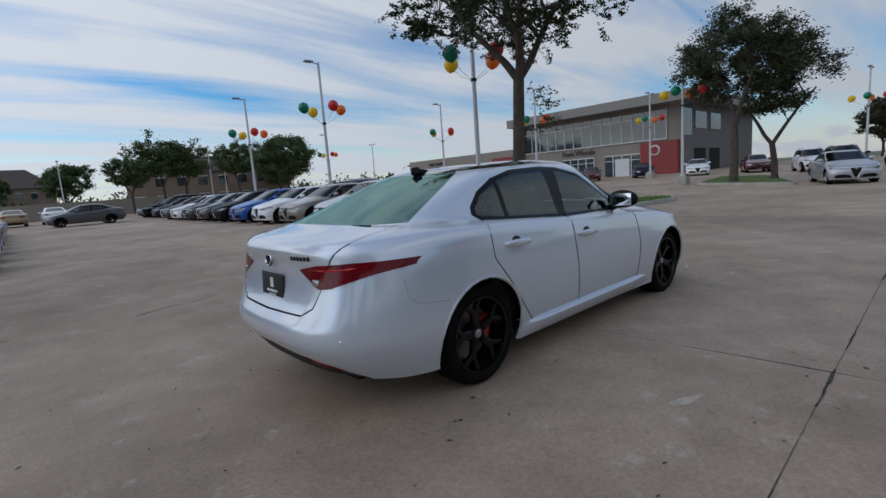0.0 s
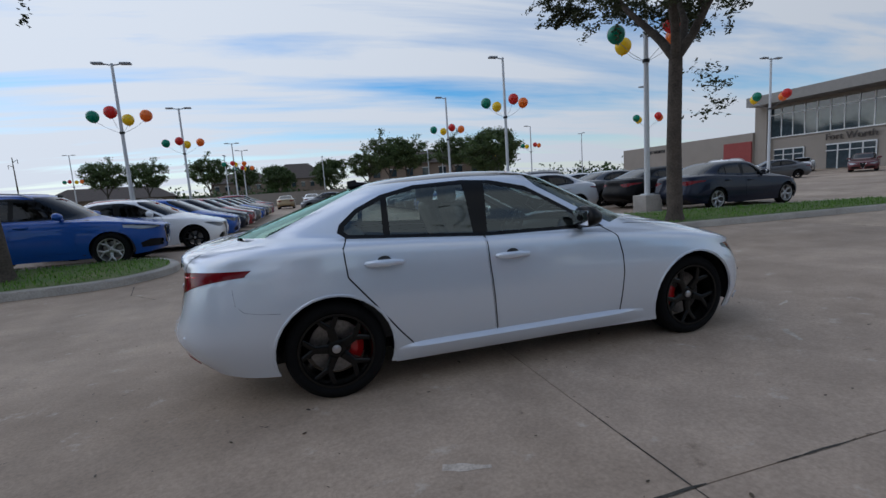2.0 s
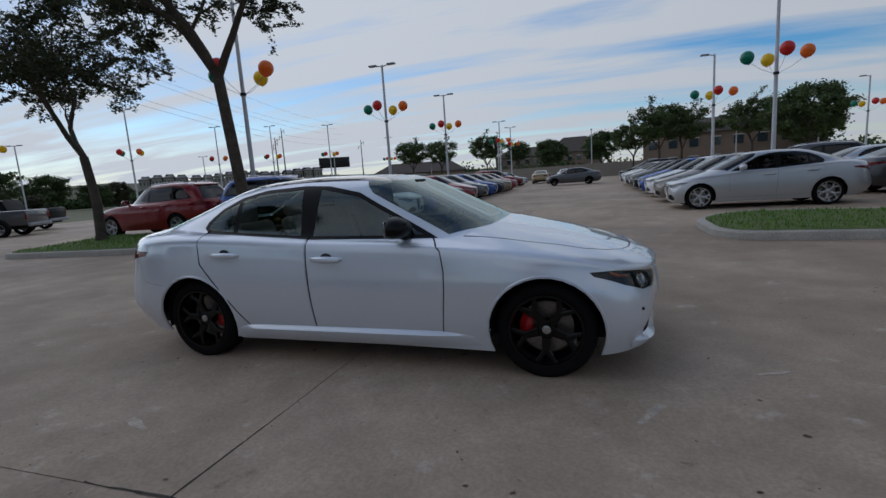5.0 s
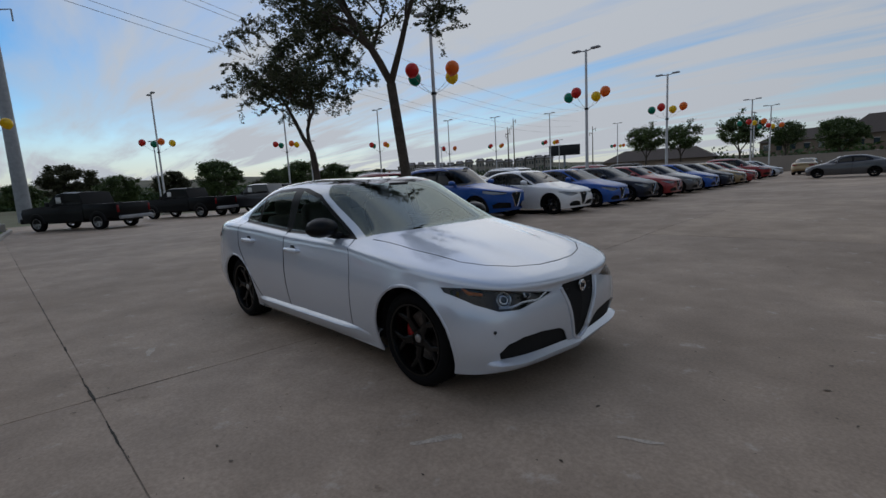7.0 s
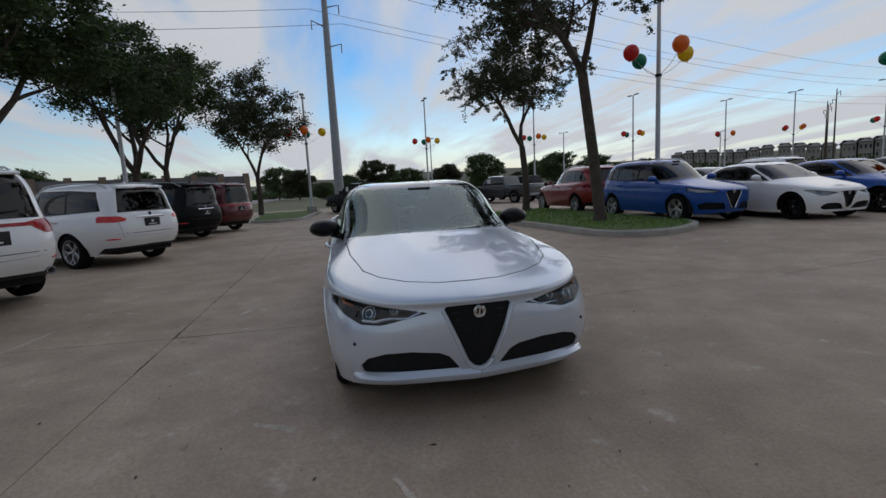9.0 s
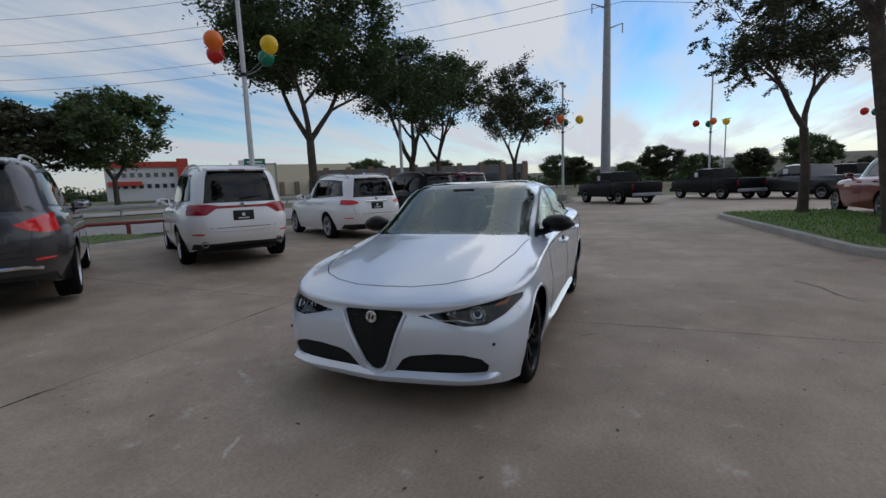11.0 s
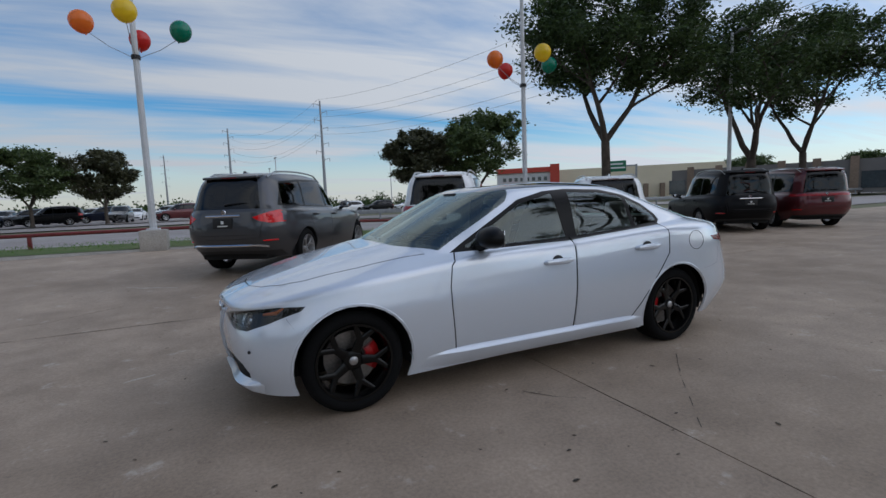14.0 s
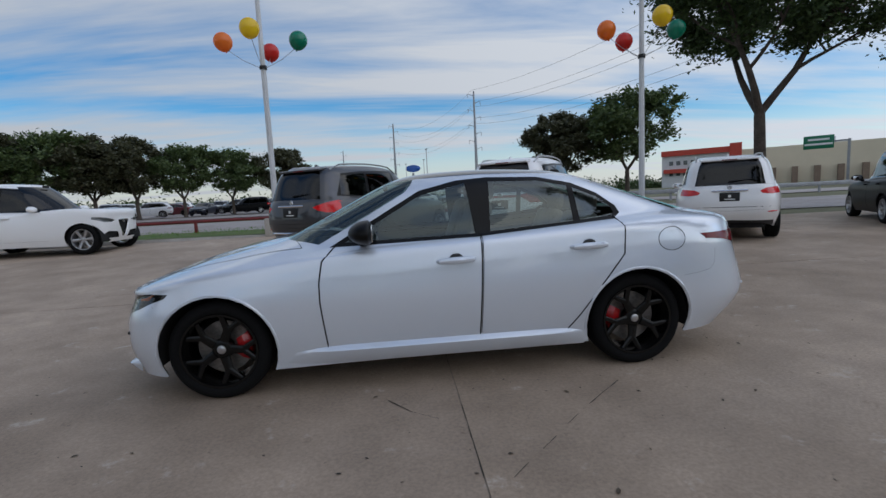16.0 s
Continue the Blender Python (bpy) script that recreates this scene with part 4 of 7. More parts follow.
    # underbody, arch liners, cabin
    sill = sp["sill"]
    tub = bmesh.new()
    box(tub, ((xf + xr) / 2, 0, sill - 0.02), (xf - xr - 0.55, 1.20, 0.14), 0.03)
    box(tub, (0, 0, sill + 0.02), (1.9, 1.62, 0.18), 0.03)
    part("underbody", tub, VOID, car)
    for ax in sp["axles"]:
        for sgn in (1, -1):
            lb = bmesh.new()
            rows = []
            rr = sp["arch"] + 0.012
            for yy in (0.84 * sp["rings"][2][2] / 0.915, 0.50):
                rows.append([lb.verts.new((ax + rr * math.cos(a), sgn * yy, r + rr * math.sin(a))) for a in [radians(-12 + 204 * q / 24) for q in range(25)]])
            for u, v in zip(rows, rows[1:]):
                for q in range(24):
                    lb.faces.new((u[q], u[q + 1], v[q + 1], v[q]))
            lb.faces.new(rows[1])
            part("wheel_arch_liner", lb, VOID, car)
    cabin(car, sp, hero)
    ty, ri, di = tyre_mesh(r, sp["wheel"][1], sp["wheel"][2]), rim_mesh(sp["wheel"][1], sp["wheel"][2], spokes, rim_mat or RIMBLACK, double), disc_mesh(sp["wheel"][1] * 0.72)
    ca = caliper_mesh(sp["wheel"][1] * 0.70) if hero else None
    hc = cap_mesh()
    for n, ax in enumerate(sp["axles"]):
        for sgn in (1, -1):
            set_wheel(car, (ty, ri, di, ca, hc, sp["wheel"][2] / 2 * 0.86 - 0.03), ax, sgn * sp["track"][n], r, 11 + 23 * n + 17 * (sgn > 0), (1 if ax > 0 else -1) * -1)
    for b in (frame_bm, head, intake, tail, *panes, *doors):
        b.free()
    return car


def suv_extras(car, sp, rails=True, strip=False, pipes=False, bar=True, sheet=False, step=True):
    """Roof rails, spoiler, wiper, reflectors and bumper trim of a tall car."""
    xr, k = sp["rings"][2][0], sp["rings"][2][2] / 0.95
    x_roof = sp["rings"][-1][0]
    top = roof_at(x_roof + 0.25, 0).z
    sb = bmesh.new()
    vs = box(sb, (x_roof + 0.03, 0, top - 0.055), (0.22, 1.02 * k, 0.045), 0.02, 0, 3)
    for v in vs:
        if v.co.x < x_roof + 0.03:
            v.co.z -= 0.025
            v.co.y *= 0.95
    part("spoiler", sb, PALE, car)
    part("brake_light", boxed(((x_roof - 0.082, 0, top - 0.085), (0.008, 0.26, 0.018), 0.003)), TAILRED, car)
    fin = bmesh.new()
    vs = box(fin, (0, 0, 0), (0.16, 0.045, 0.06), 0.018, 0, 3)
    for v in vs:
        if v.co.z > 0:
            v.co.x = v.co.x * 0.45 - 0.04
            v.co.y *= 0.5
    part("antenna_fin", fin, PALE, car, at=Matrix.Translation(roof_at(x_roof + 0.45, 0) + Vector((0, 0, 0.02))))
    wb = bmesh.new()
    z0 = knots(sp["rings"][-2][6], xr) + 0.06
    tube(wb, [tail_at(0.02, z0, 0.02), tail_at(-0.10, z0 + 0.015, 0.028), tail_at(-0.36, z0 + 0.035, 0.022)], [0.014, 0.010, 0.006], 6)
    part("rear_wiper", wb, BLACK, car)
    for s in (1, -1):
        if rails:
            rb = bmesh.new()
            xs = [x_roof + 0.12 + (0.05 - x_roof - 0.12) * q / 8 for q in range(9)]
            tube(rb, [roof_at(x, s * 0.56 * k) + Vector((0, 0, 0.005 if q in (0, 8) else 0.050)) for q, x in enumerate(xs)], [0.014] + [0.016] * 7 + [0.014], 6)
            part("roof_rail", rb, ALLOY, car)
        fb = bmesh.new()
        tube(fb, [tail_at(s * y * k, 0.60, 0.004) for y in (0.62, 0.70, 0.78)], [0.010, 0.016, 0.010], 6)
        part("rear_reflector", fb, TAILBRIGHT, car)
        if pipes:
            eb = bmesh.new()
            revolve(eb, [(0.045, 0.05), (0.052, 0.05), (0.052, -0.12), (0.043, -0.12), (0.043, 0.045), (0.045, 0.05)], 20)
            part("exhaust_tip", eb, GALV, car, at=pose(xr + 0.20, s * 0.62, 0.42, 0, 0, 90))
        if sheet:
            p = flank_at(0.02 if s < 0 else 0.05, 1.30, s, 0.006)
            hb = boxed(((0, 0, 0), (0.20, 0.004, 0.26), 0.001))
            part("window_sheet", hb, PAPER, car, "white paper sheet in the window", at=Matrix.Translation(p) @ pose(0, 0, 0, 28 * s, 0, 0))
        cb = bmesh.new()
        box(cb, (0, s * 0.985 * sp["rings"][0][2], 0.33), (1.9, 0.05, 0.09), 0.02)
        part("side_sill", cb, BLACK, car)
    ys = [-0.66 + 1.32 * q / 10 for q in range(11)]
    if step:
        part("bumper_seam", tubed([tail_at(y * k, 0.70, -0.002) for y in ys], 0.006), BLACK, car)
    if strip:
        part("bumper_strip", tubed([tail_at(y * k, 0.50 + 0.03 * (abs(y) < 0.6), 0.012) for y in ys], 0.020), CHROME, car, "chrome strip along the bumper")
    if bar:
        part("tailgate_bar", tubed([tail_at(y * 0.46, 1.015, 0.010) for y in ys], 0.018), CHROME, car, "chrome bar across the tailgate")
    plate = part("number_plate", boxed(((0, 0, 0), (0.014, 0.34, 0.17), 0.004)), BLACK, car, "black dealer plate", at=Matrix.Translation(tail_at(0, 0.90, 0.006)))
    part("plate_mark", boxed(((-0.009, 0, 0.015), (0.003, 0.05, 0.05), 0.001), ((-0.009, 0, -0.045), (0.003, 0.18, 0.018), 0.001)), PAPER, plate)
    bb = bmesh.new()
    revolve(bb, [(0, 0.012), (0.036, 0.012), (0.044, 0.0), (0, 0)], 20)
    part("badge", bb, CHROME, car, at=Matrix.Translation(tail_at(0, 1.075, 0.002)) @ pose(0, 0, 0, 0, 0, 90))


def dense(line, d=0.03):
    """An open line with points set close along it."""
    out = []
    for (x0, y0), (x1, y1) in zip(line, line[1:]):
        n = max(1, round(math.hypot(x1 - x0, y1 - y0) / d))
        out += [(x0 + (x1 - x0) * k / n, y0 + (y1 - y0) * k / n) for k in range(n)]
    return out + [line[-1]]


def top_at(x, y):
    return roof_at(x, y) - Vector((0, 0, 0.002))


def tubed(pts, r, sides=6):
    bm = bmesh.new()
    tube(bm, pts, r, sides)
    return bm


def handle(door, x, y, z, sgn, material, hero):
    bm = bmesh.new()
    pts = [(x + 0.135, y - sgn * 0.022, z - 0.004), (x + 0.11, y + sgn * 0.012, z - 0.002), (x + 0.03, y + sgn * 0.026, z + 0.002), (x - 0.06, y + sgn * 0.026, z + 0.003), (x - 0.11, y + sgn * 0.012, z + 0.004), (x - 0.135, y - sgn * 0.022, z + 0.004)]
    tube(bm, pts, [0.008, 0.018, 0.024, 0.024, 0.017, 0.008], 10)
    h = part("door_handle", bm, material, door)
    if hero:
        # dark bulge on the door, painted shade for the hollow behind the grip
        cup = bmesh.new()
        bmesh.ops.create_uvsphere(cup, u_segments=18, v_segments=10, radius=1)
        bmesh.ops.scale(cup, vec=(0.048, 0.010, 0.034), verts=cup.verts[:])
        bmesh.ops.translate(cup, vec=(x, y - sgn * 0.006, z + 0.012), verts=cup.verts[:])
        part("handle_recess", cup, DASH, h)


def mirror(car, at, sgn, material, b):
    x, z = at
    bm = bmesh.new()
    bmesh.ops.create_uvsphere(bm, u_segments=20, v_segments=14, radius=1)
    for v in bm.verts:
        v.co.x = v.co.x * 0.125 if v.co.x > 0 else v.co.x * 0.035
        v.co.y *= 0.138
        v.co.z *= 0.086 if v.co.z > 0 else 0.070
    bmesh.ops.translate(bm, vec=(x - 0.02, sgn * (b - 0.005), z), verts=bm.verts[:])
    tube(bm, [(x - 0.01, sgn * (b - 0.05), z - 0.045), (x + 0.03, sgn * (b - 0.16), z - 0.075)], [0.028, 0.034], 8)
    m = part("door_mirror", bm, material, car, "gloss black mirror housing" if material is GLOSSBLACK else "")
    gl = boxed(((x - 0.050, sgn * (b - 0.005), z + 0.004), (0.006, 0.19, 0.105), 0.002))
    part("mirror_glass", gl, CHROME, m)


def lamp(car, bm, sgn, hero, sp):
    """A headlamp: clear lens over a dark bowl with projector, blade and amber corner."""
    inner = bm.copy()
    inner_n = bm.copy()
    inner_n.normal_update()
    lens = part("headlight", bm, LENS, car, "clear headlight with dark surround")
    lens.visible_shadow = False
    part("lamp_bowl", pushed(inner, -0.035), LAMPBOWL if hero else ALLOY, lens)
    if not hero:
        inner_n.free()
        return
    patch = [(v.co.copy(), v.normal.copy()) for v in inner_n.verts]

    def spot(y, z, back):
        """A place on the lens, and its normal, behind it by back."""
        co, no = min(patch, key=lambda q: abs(abs(q[0].y) - y) + abs(q[0].z - z))
        return co - no * back, no

    for y, z, r0 in ((0.64, 0.640, 0.048), (0.50, 0.645, 0.030)):
        co, no = spot(y, z, 0.016)
        pb = bmesh.new()
        revolve(pb, [(0, 0.008), (r0 * 0.55, 0.003), (r0 * 0.72, -0.006), (r0 * 0.80, 0.0), (r0, 0.004), (r0 * 1.03, -0.012), (0.0, -0.012)], 24)
        part("projector", pb, CHROME, lens, at=Matrix.Translation(co) @ no.to_track_quat("Y", "Z").to_matrix().to_4x4())
        pl = bmesh.new()
        revolve(pl, [(0, 0.012), (r0 * 0.3, 0.009), (r0 * 0.52, 0.0)], 20)
        part("projector_lens", pl, WINDOWBLUE, lens, at=Matrix.Translation(co) @ no.to_track_quat("Y", "Z").to_matrix().to_4x4())
    bl = bmesh.new()
    tube(bl, [spot(y, z, 0.014)[0] for y, z in ((0.36, 0.640), (0.44, 0.618), (0.54, 0.604), (0.62, 0.597), (0.69, 0.605))], 0.010, 6)
    part("lamp_blade", bl, CHROME, lens)
    up = bmesh.new()
    tube(up, [spot(y, z, 0.014)[0] for y, z in ((0.40, 0.655), (0.52, 0.672), (0.64, 0.690), (0.74, 0.705))], 0.008, 6)
    part("lamp_blade", up, ALLOY, lens)
    am = bmesh.new()
    tube(am, [spot(y, z, 0.012)[0] for y, z in ((0.735, 0.672), (0.775, 0.69), (0.81, 0.706))], [0.008, 0.012, 0.006], 8)
    part("turn_signal", am, AMBER, lens)
    inner_n.free()


def rim_edge(g, poly, sp, hero):
    """The edge of the shield grille with its round badge."""
    xf = sp["rings"][2][1]
    pts = [(xf - 0.004 - (0.02 if z < 0.36 else 0), y, z) for y, z in poly] + [(xf - 0.004, -y, z) for y, z in poly[::-1]]
    tb = bmesh.new()
    if hero:
        for sgn in (1, -1):
            tube(tb, [nose_at(sgn * y, z, 0.002) for y, z in dense([(0.0, poly[0][1] - 0.012)] + [(y + 0.012, z - 0.006) for y, z in poly[1:5]])], 0.013, 8)
        part("grille_surround", tb, WHITE, g)
        for k in range(9):
            z = 0.32 + 0.042 * k
            half = 0.185 * (z - 0.27) / 0.40
            part("grille_bar", boxed(((nose_at(0, z).x - 0.035, 0, z), (0.008, 2 * half, 0.010), 0.002)), BLACK, g)
    else:
        tube(tb, pts[1:6], 0.010, 5)
        tube(tb, [(p[0], -p[1], p[2]) for p in pts[1:6]], 0.010, 5)
        part("grille_surround", tb, CHROME, g)
    bb = bmesh.new()
    revolve(bb, [(0, 0.010), (0.030, 0.010), (0.033, 0.013), (0.038, 0.010), (0.039, 0.0), (0.0, 0.0)], 28)
    top = max(z for _, z in poly)
    badge = part("badge", bb, CHROME, g, "round chrome badge", at=pose((nose_at(0, top - 0.045).x if hero else xf) - 0.004, 0, top - 0.045, 0, -12, -90))
    part("badge_field", boxed(((0.012, 0.0125, 0.0), (0.010, 0.002, 0.034), 0.0005), ((-0.012, 0.0125, 0.0), (0.012, 0.002, 0.026), 0.0005)), DASH, badge)


def cabin(car, sp, hero):
    """Floor, dashboard, wheel, seats, as seen through the glass."""
    z0 = sp["sill"] + 0.10
    belt = knots(sp["rings"][-2][6], 0.0) - 0.03
    up = belt - 0.945
    dark = bmesh.new()
    box(dark, (0.72, 0, belt - 0.10), (0.62, 1.34, 0.18), 0.05)
    box(dark, (-1.62, 0, belt + 0.02), (0.50, 1.10, 0.05), 0.02)
    box(dark, (0.15, 0, z0 + 0.16), (0.9, 0.22, 0.28), 0.04)
    for s in (1, -1):
        box(dark, (-0.25, s * 0.775, belt - 0.30), (1.95, 0.07, 0.58), 0.03)
    part("dashboard", dark, DASH, car)
    mat = SEAT if hero else DASH
    for n, (x, y, dz) in enumerate(((0.0, 0.37, 0.0), (0.0, -0.37, 0.0), (-0.80, 0.36, -0.13), (-0.80, -0.36, -0.13))):
        sb = bmesh.new()
        vs = box(sb, (0, 0, 0.27), (0.50, 0.50, 0.15), 0.05, 0, 3)
        vs = box(sb, (0, 0, 0.30), (0.14, 0.50, 0.60), 0.06, 0, 3)
        bmesh.ops.rotate(sb, cent=(0, 0, 0), matrix=Matrix.Rotation(radians(-20), 3, "Y"), verts=vs)
        bmesh.ops.translate(sb, vec=(-0.22, 0, 0.27), verts=vs)
        seat = part("seat", sb, mat, car, "pale leather seat" if hero else "", at=pose(x, y, z0 + up + dz))
        hb = bmesh.new()
        vs = box(hb, (0, 0, 0), (0.10, 0.26, 0.17), 0.045, 0, 3)
        bmesh.ops.translate(hb, vec=(-0.46, 0, 0.91), verts=vs)
        part("headrest", hb, mat, seat)
    wb = bmesh.new()
    ring_pts = [(0.19 * math.cos(2 * math.pi * k / 24), 0.19 * math.sin(2 * math.pi * k / 24), 0) for k in range(25)]
    tube(wb, ring_pts, 0.016, 8, False)
    box(wb, (0, 0, 0), (0.30, 0.05, 0.02), 0.005); box(wb, (0, -0.08, 0), (0.05, 0.16, 0.02), 0.005)
    part("steering_wheel", wb, DASH, car, at=pose(0.42, 0.37, belt - 0.02, 0, -65, 0) @ pose(0, 0, 0, 0, 0, 90))
    cb = bmesh.new()
    box(cb, (0.30, 0, 1.335 + (sp["rings"][-1][6][1][1] - 1.375)), (0.03, 0.22, 0.06), 0.012)
    part("rear_view_mirror", cb, DASH, car)


def repaint(car, material, was):
    """Gives one copy of a car another paint, by its own slots."""
    for o in (car, *car.children_recursive):
        for slot in o.material_slots:
            if slot.material is was:
                slot.link = "OBJECT"
                slot.material = material


# ---- ground, lot, islands ----
def sheet(name, xs, ys, height, material, label, category):
    bm = bmesh.new()
    vs = [[bm.verts.new((x, y, height(x, y))) for x in xs] for y in ys]
    for j in range(len(ys) - 1):
        for i in range(len(xs) - 1):
            bm.faces.new((vs[j][i], vs[j][i + 1], vs[j + 1][i + 1], vs[j + 1][i]))
    ob = new(name, mesh_of(name, bm, material))
    return tagged(ob, label, category, kind="structure")


def steps_between(a, b, d):
    n = max(1, round((b - a) / d))
    return [a + (b - a) * k / n for k in range(n + 1)]


far = [-2500, -1200, -600, -300, -160, -100]
ground = sheet("ground", far + steps_between(-72, 130, 4) + [170, 300, 600, 1200, 2500], far + steps_between(-60, 140, 4) + [170, 300, 600, 1200, 2500],
               lambda x, y: level(x, y) - 0.06, DRY, "dry grass and scrub land out to the horizon", "ground")
SLAB, JX, JY = 9.14, -0.10, -2.41
LOT = (JX - 4 * SLAB, JX + 5 * SLAB, -11.0, JY + 6 * SLAB)
pavement = sheet("pavement", steps_between(LOT[0] - 0.3, LOT[1] + 30, 1), steps_between(LOT[2], LOT[3] + 20, 1), lambda x, y: level(x, y) - 0.005, JOINT, "concrete parking lot cast in square slabs", "pavement")
slab_rng = random.Random(5)


def slab_mesh(x0, x1, y0, y1):
    """A slab with rounded, slightly chipped rim."""
    bm = bmesh.new()
    n = 10
    g, c = 0.0018, 0.0025
    top = [[bm.verts.new((x0 + g + c + (x1 - x0 - 2 * g - 2 * c) * i / n, y0 + g + c + (y1 - y0 - 2 * g - 2 * c) * j / n, 0)) for i in range(n + 1)] for j in range(n + 1)]
    for rw in top:
        for v in rw:
            v.co.z = level(v.co.x, v.co.y)
    for j in range(n):
        for i in range(n):
            bm.faces.new((top[j][i], top[j][i + 1], top[j + 1][i + 1], top[j + 1][i]))
    border = [top[0][i] for i in range(n + 1)] + [top[j][n] for j in range(1, n + 1)] + [top[n][i] for i in range(n - 1, -1, -1)] + [top[j][0] for j in range(n - 1, 0, -1)]
    cx, cy = (x0 + x1) / 2, (y0 + y1) / 2
    low = []
    for v in border:
        chip = slab_rng.random() * 0.006
        low.append(bm.verts.new((min(x1 - g, max(x0 + g, v.co.x + math.copysign(c - chip, v.co.x - cx) * (abs(abs(v.co.x - cx) - (x1 - x0) / 2 + g + c) < 0.002))),
                                 min(y1 - g, max(y0 + g, v.co.y + math.copysign(c - chip, v.co.y - cy) * (abs(abs(v.co.y - cy) - (y1 - y0) / 2 + g + c) < 0.002))), v.co.z - 0.06)))
    m = len(border)
    for k in range(m):
        bm.faces.new((border[k], low[k], low[(k + 1) % m], border[(k + 1) % m]))
    bmesh.ops.recalc_face_normals(bm, faces=bm.faces[:])
    return mesh_of("slab", bm, CONCRETE, True, 20)


def lay_slabs():
    rest = bmesh.new()
    for i in range(-4, 9):
        for j in range(-1, 9):
            x0, y0 = JX + i * SLAB, JY + j * SLAB
            y_low = max(y0, LOT[2])
            me = slab_mesh(x0, x0 + SLAB, y_low, y0 + SLAB)
            if -3 <= i <= 3 and j <= 4:
                s = new("slab", me)
                s.parent = pavement
            else:
                rest.from_mesh(me)
    ob = new("far_slabs", mesh_of("far_slabs", rest, CONCRETE, True, 20))
    ob.parent = pavement
    tagged(ob, kind="stuff")


def outline_bm(pts, z0, z1, inset=0.0, crown=0.0):
    """A low solid over an outline, following the lot's height."""
    bm = bmesh.new()
    cx, cy = sum(p[0] for p in pts) / len(pts), sum(p[1] for p in pts) / len(pts)
    low = [bm.verts.new((x, y, level(x, y) + z0)) for x, y in pts]
    mid = [bm.verts.new((x + (cx - x) * 0.004, y + (cy - y) * 0.004, level(x, y) + z1 - 0.025)) for x, y in pts]
    top = [bm.verts.new((x + (cx - x) * 0.012, y + (cy - y) * 0.012, level(x, y) + z1)) for x, y in pts]
    n = len(pts)
    for a, b in ((low, mid), (mid, top)):
        for k in range(n):
            bm.faces.new((a[k], a[(k + 1) % n], b[(k + 1) % n], b[k]))
    bm.faces.new(top)
    bmesh.ops.recalc_face_normals(bm, faces=bm.faces[:])
    return bm


def rounded(pts, r, n=7):
    """An outline with its corners rounded."""
    out = []
    m = len(pts)
    for k in range(m):
        p, a, b = Vector((*pts[k], 0)), Vector((*pts[k - 1], 0)), Vector((*pts[(k + 1) % m], 0))
        u, v = (a - p), (b - p)
        q = min(r, 0.48 * u.length, 0.48 * v.length)
        p0, p1 = p + u.normalized() * q, p + v.normalized() * q
        for i in range(n + 1):
            t = i / n
            c = (1 - t) ** 2 * p0 + 2 * t * (1 - t) * p + t * t * p1
            out.append((c.x, c.y))
    return out


def shrunk(pts, d):
    cx, cy = sum(p[0] for p in pts) / len(pts), sum(p[1] for p in pts) / len(pts)
    out = []
    n = len(pts)
    for k in range(n):
        a, b = Vector(pts[k - 1]), Vector(pts[(k + 1) % n])
        t = (b - a).normalized()
        nrm = Vector((-t.y, t.x))
        if nrm.dot(Vector((cx, cy)) - Vector(pts[k])) < 0:
            nrm = -nrm
        out.append(tuple(Vector(pts[k]) + nrm * d))
    return out


grass_rng = random.Random(11)


def blades(bm, pts, count, h=0.06):
    """Tufts of short grass scattered over an outline."""
    xs, ys = [p[0] for p in pts], [p[1] for p in pts]
    done = 0
    while done < count:
        x, y = grass_rng.uniform(min(xs), max(xs)), grass_rng.uniform(min(ys), max(ys))
        if not inside(list(pts), x, y):
            continue
        z = level(x, y) + 0.148
        a, w, k = grass_rng.uniform(0, 6.3), grass_rng.uniform(0.006, 0.014), grass_rng.uniform(0.5, 1.2) * h
        lean = grass_rng.uniform(-0.04, 0.04)
        c, s = math.cos(a), math.sin(a)
        bm.faces.new((bm.verts.new((x - w * c, y - w * s, z)), bm.verts.new((x + w * c, y + w * s, z)), bm.verts.new((x + lean * s, y - lean * c, z + k))))
        done += 1


def island(pts, r, count, label):
    o = rounded(pts, r)
    top = new("traffic_island", mesh_of("traffic_island", outline_bm(o, -0.08, 0.135), KERB, True, 30))
    tagged(top, label, "kerb island", kind="structure")
    inner = shrunk(o, 0.17)
    g = bmesh.new()
    g.faces.new([g.verts.new((x, y, level(x, y) + 0.142)) for x, y in inner])
    bmesh.ops.recalc_face_normals(g, faces=g.faces[:])
    for f in g.faces:
        if f.normal.z < 0:
            f.normal_flip()
    blades(g, inner, count)
    gr = new("grass", mesh_of("grass", g, GRASS, False))
    gr.data.materials.append(BLADE)
    for p in gr.data.polygons:
        p.material_index = 1 if len(p.vertices) == 3 else 0
    tagged(gr, "short mown green grass on a kerbed island", "grass", kind="stuff")
    return top


island([(-13.6, 4.2), (-4.6, 5.05), (-3.85, 6.3), (-4.6, 7.75), (-13.6, 7.7)], 0.9, 5200, "concrete kerb round a grass island between parking bays")
island([(3.75, 5.0), (14.9, 4.0), (15.6, 4.9), (14.6, 5.9), (5.0, 8.1), (3.7, 7.2)], 0.8, 5200, "long concrete kerb round a grass island with an oak")
island([(23.5, 1.9), (33.0, 5.2), (33.0, 8.2), (25.5, 7.2)], 0.9, 1500, "concrete kerb round a grass island with two oaks")
south = [(-5.0, -10.4), (45.0, -10.4), (45.0, -13.3), (-5.0, -13.3)]
island(south, 0.3, 5000, "concrete kerb and grass verge along the road")
island([(-31.0, -6.2), (-20.4, -5.2), (-19.6, -4.0), (-20.4, -2.6), (-31.0, -1.8)], 0.9, 1200, "concrete kerb round a grass island with an oak")
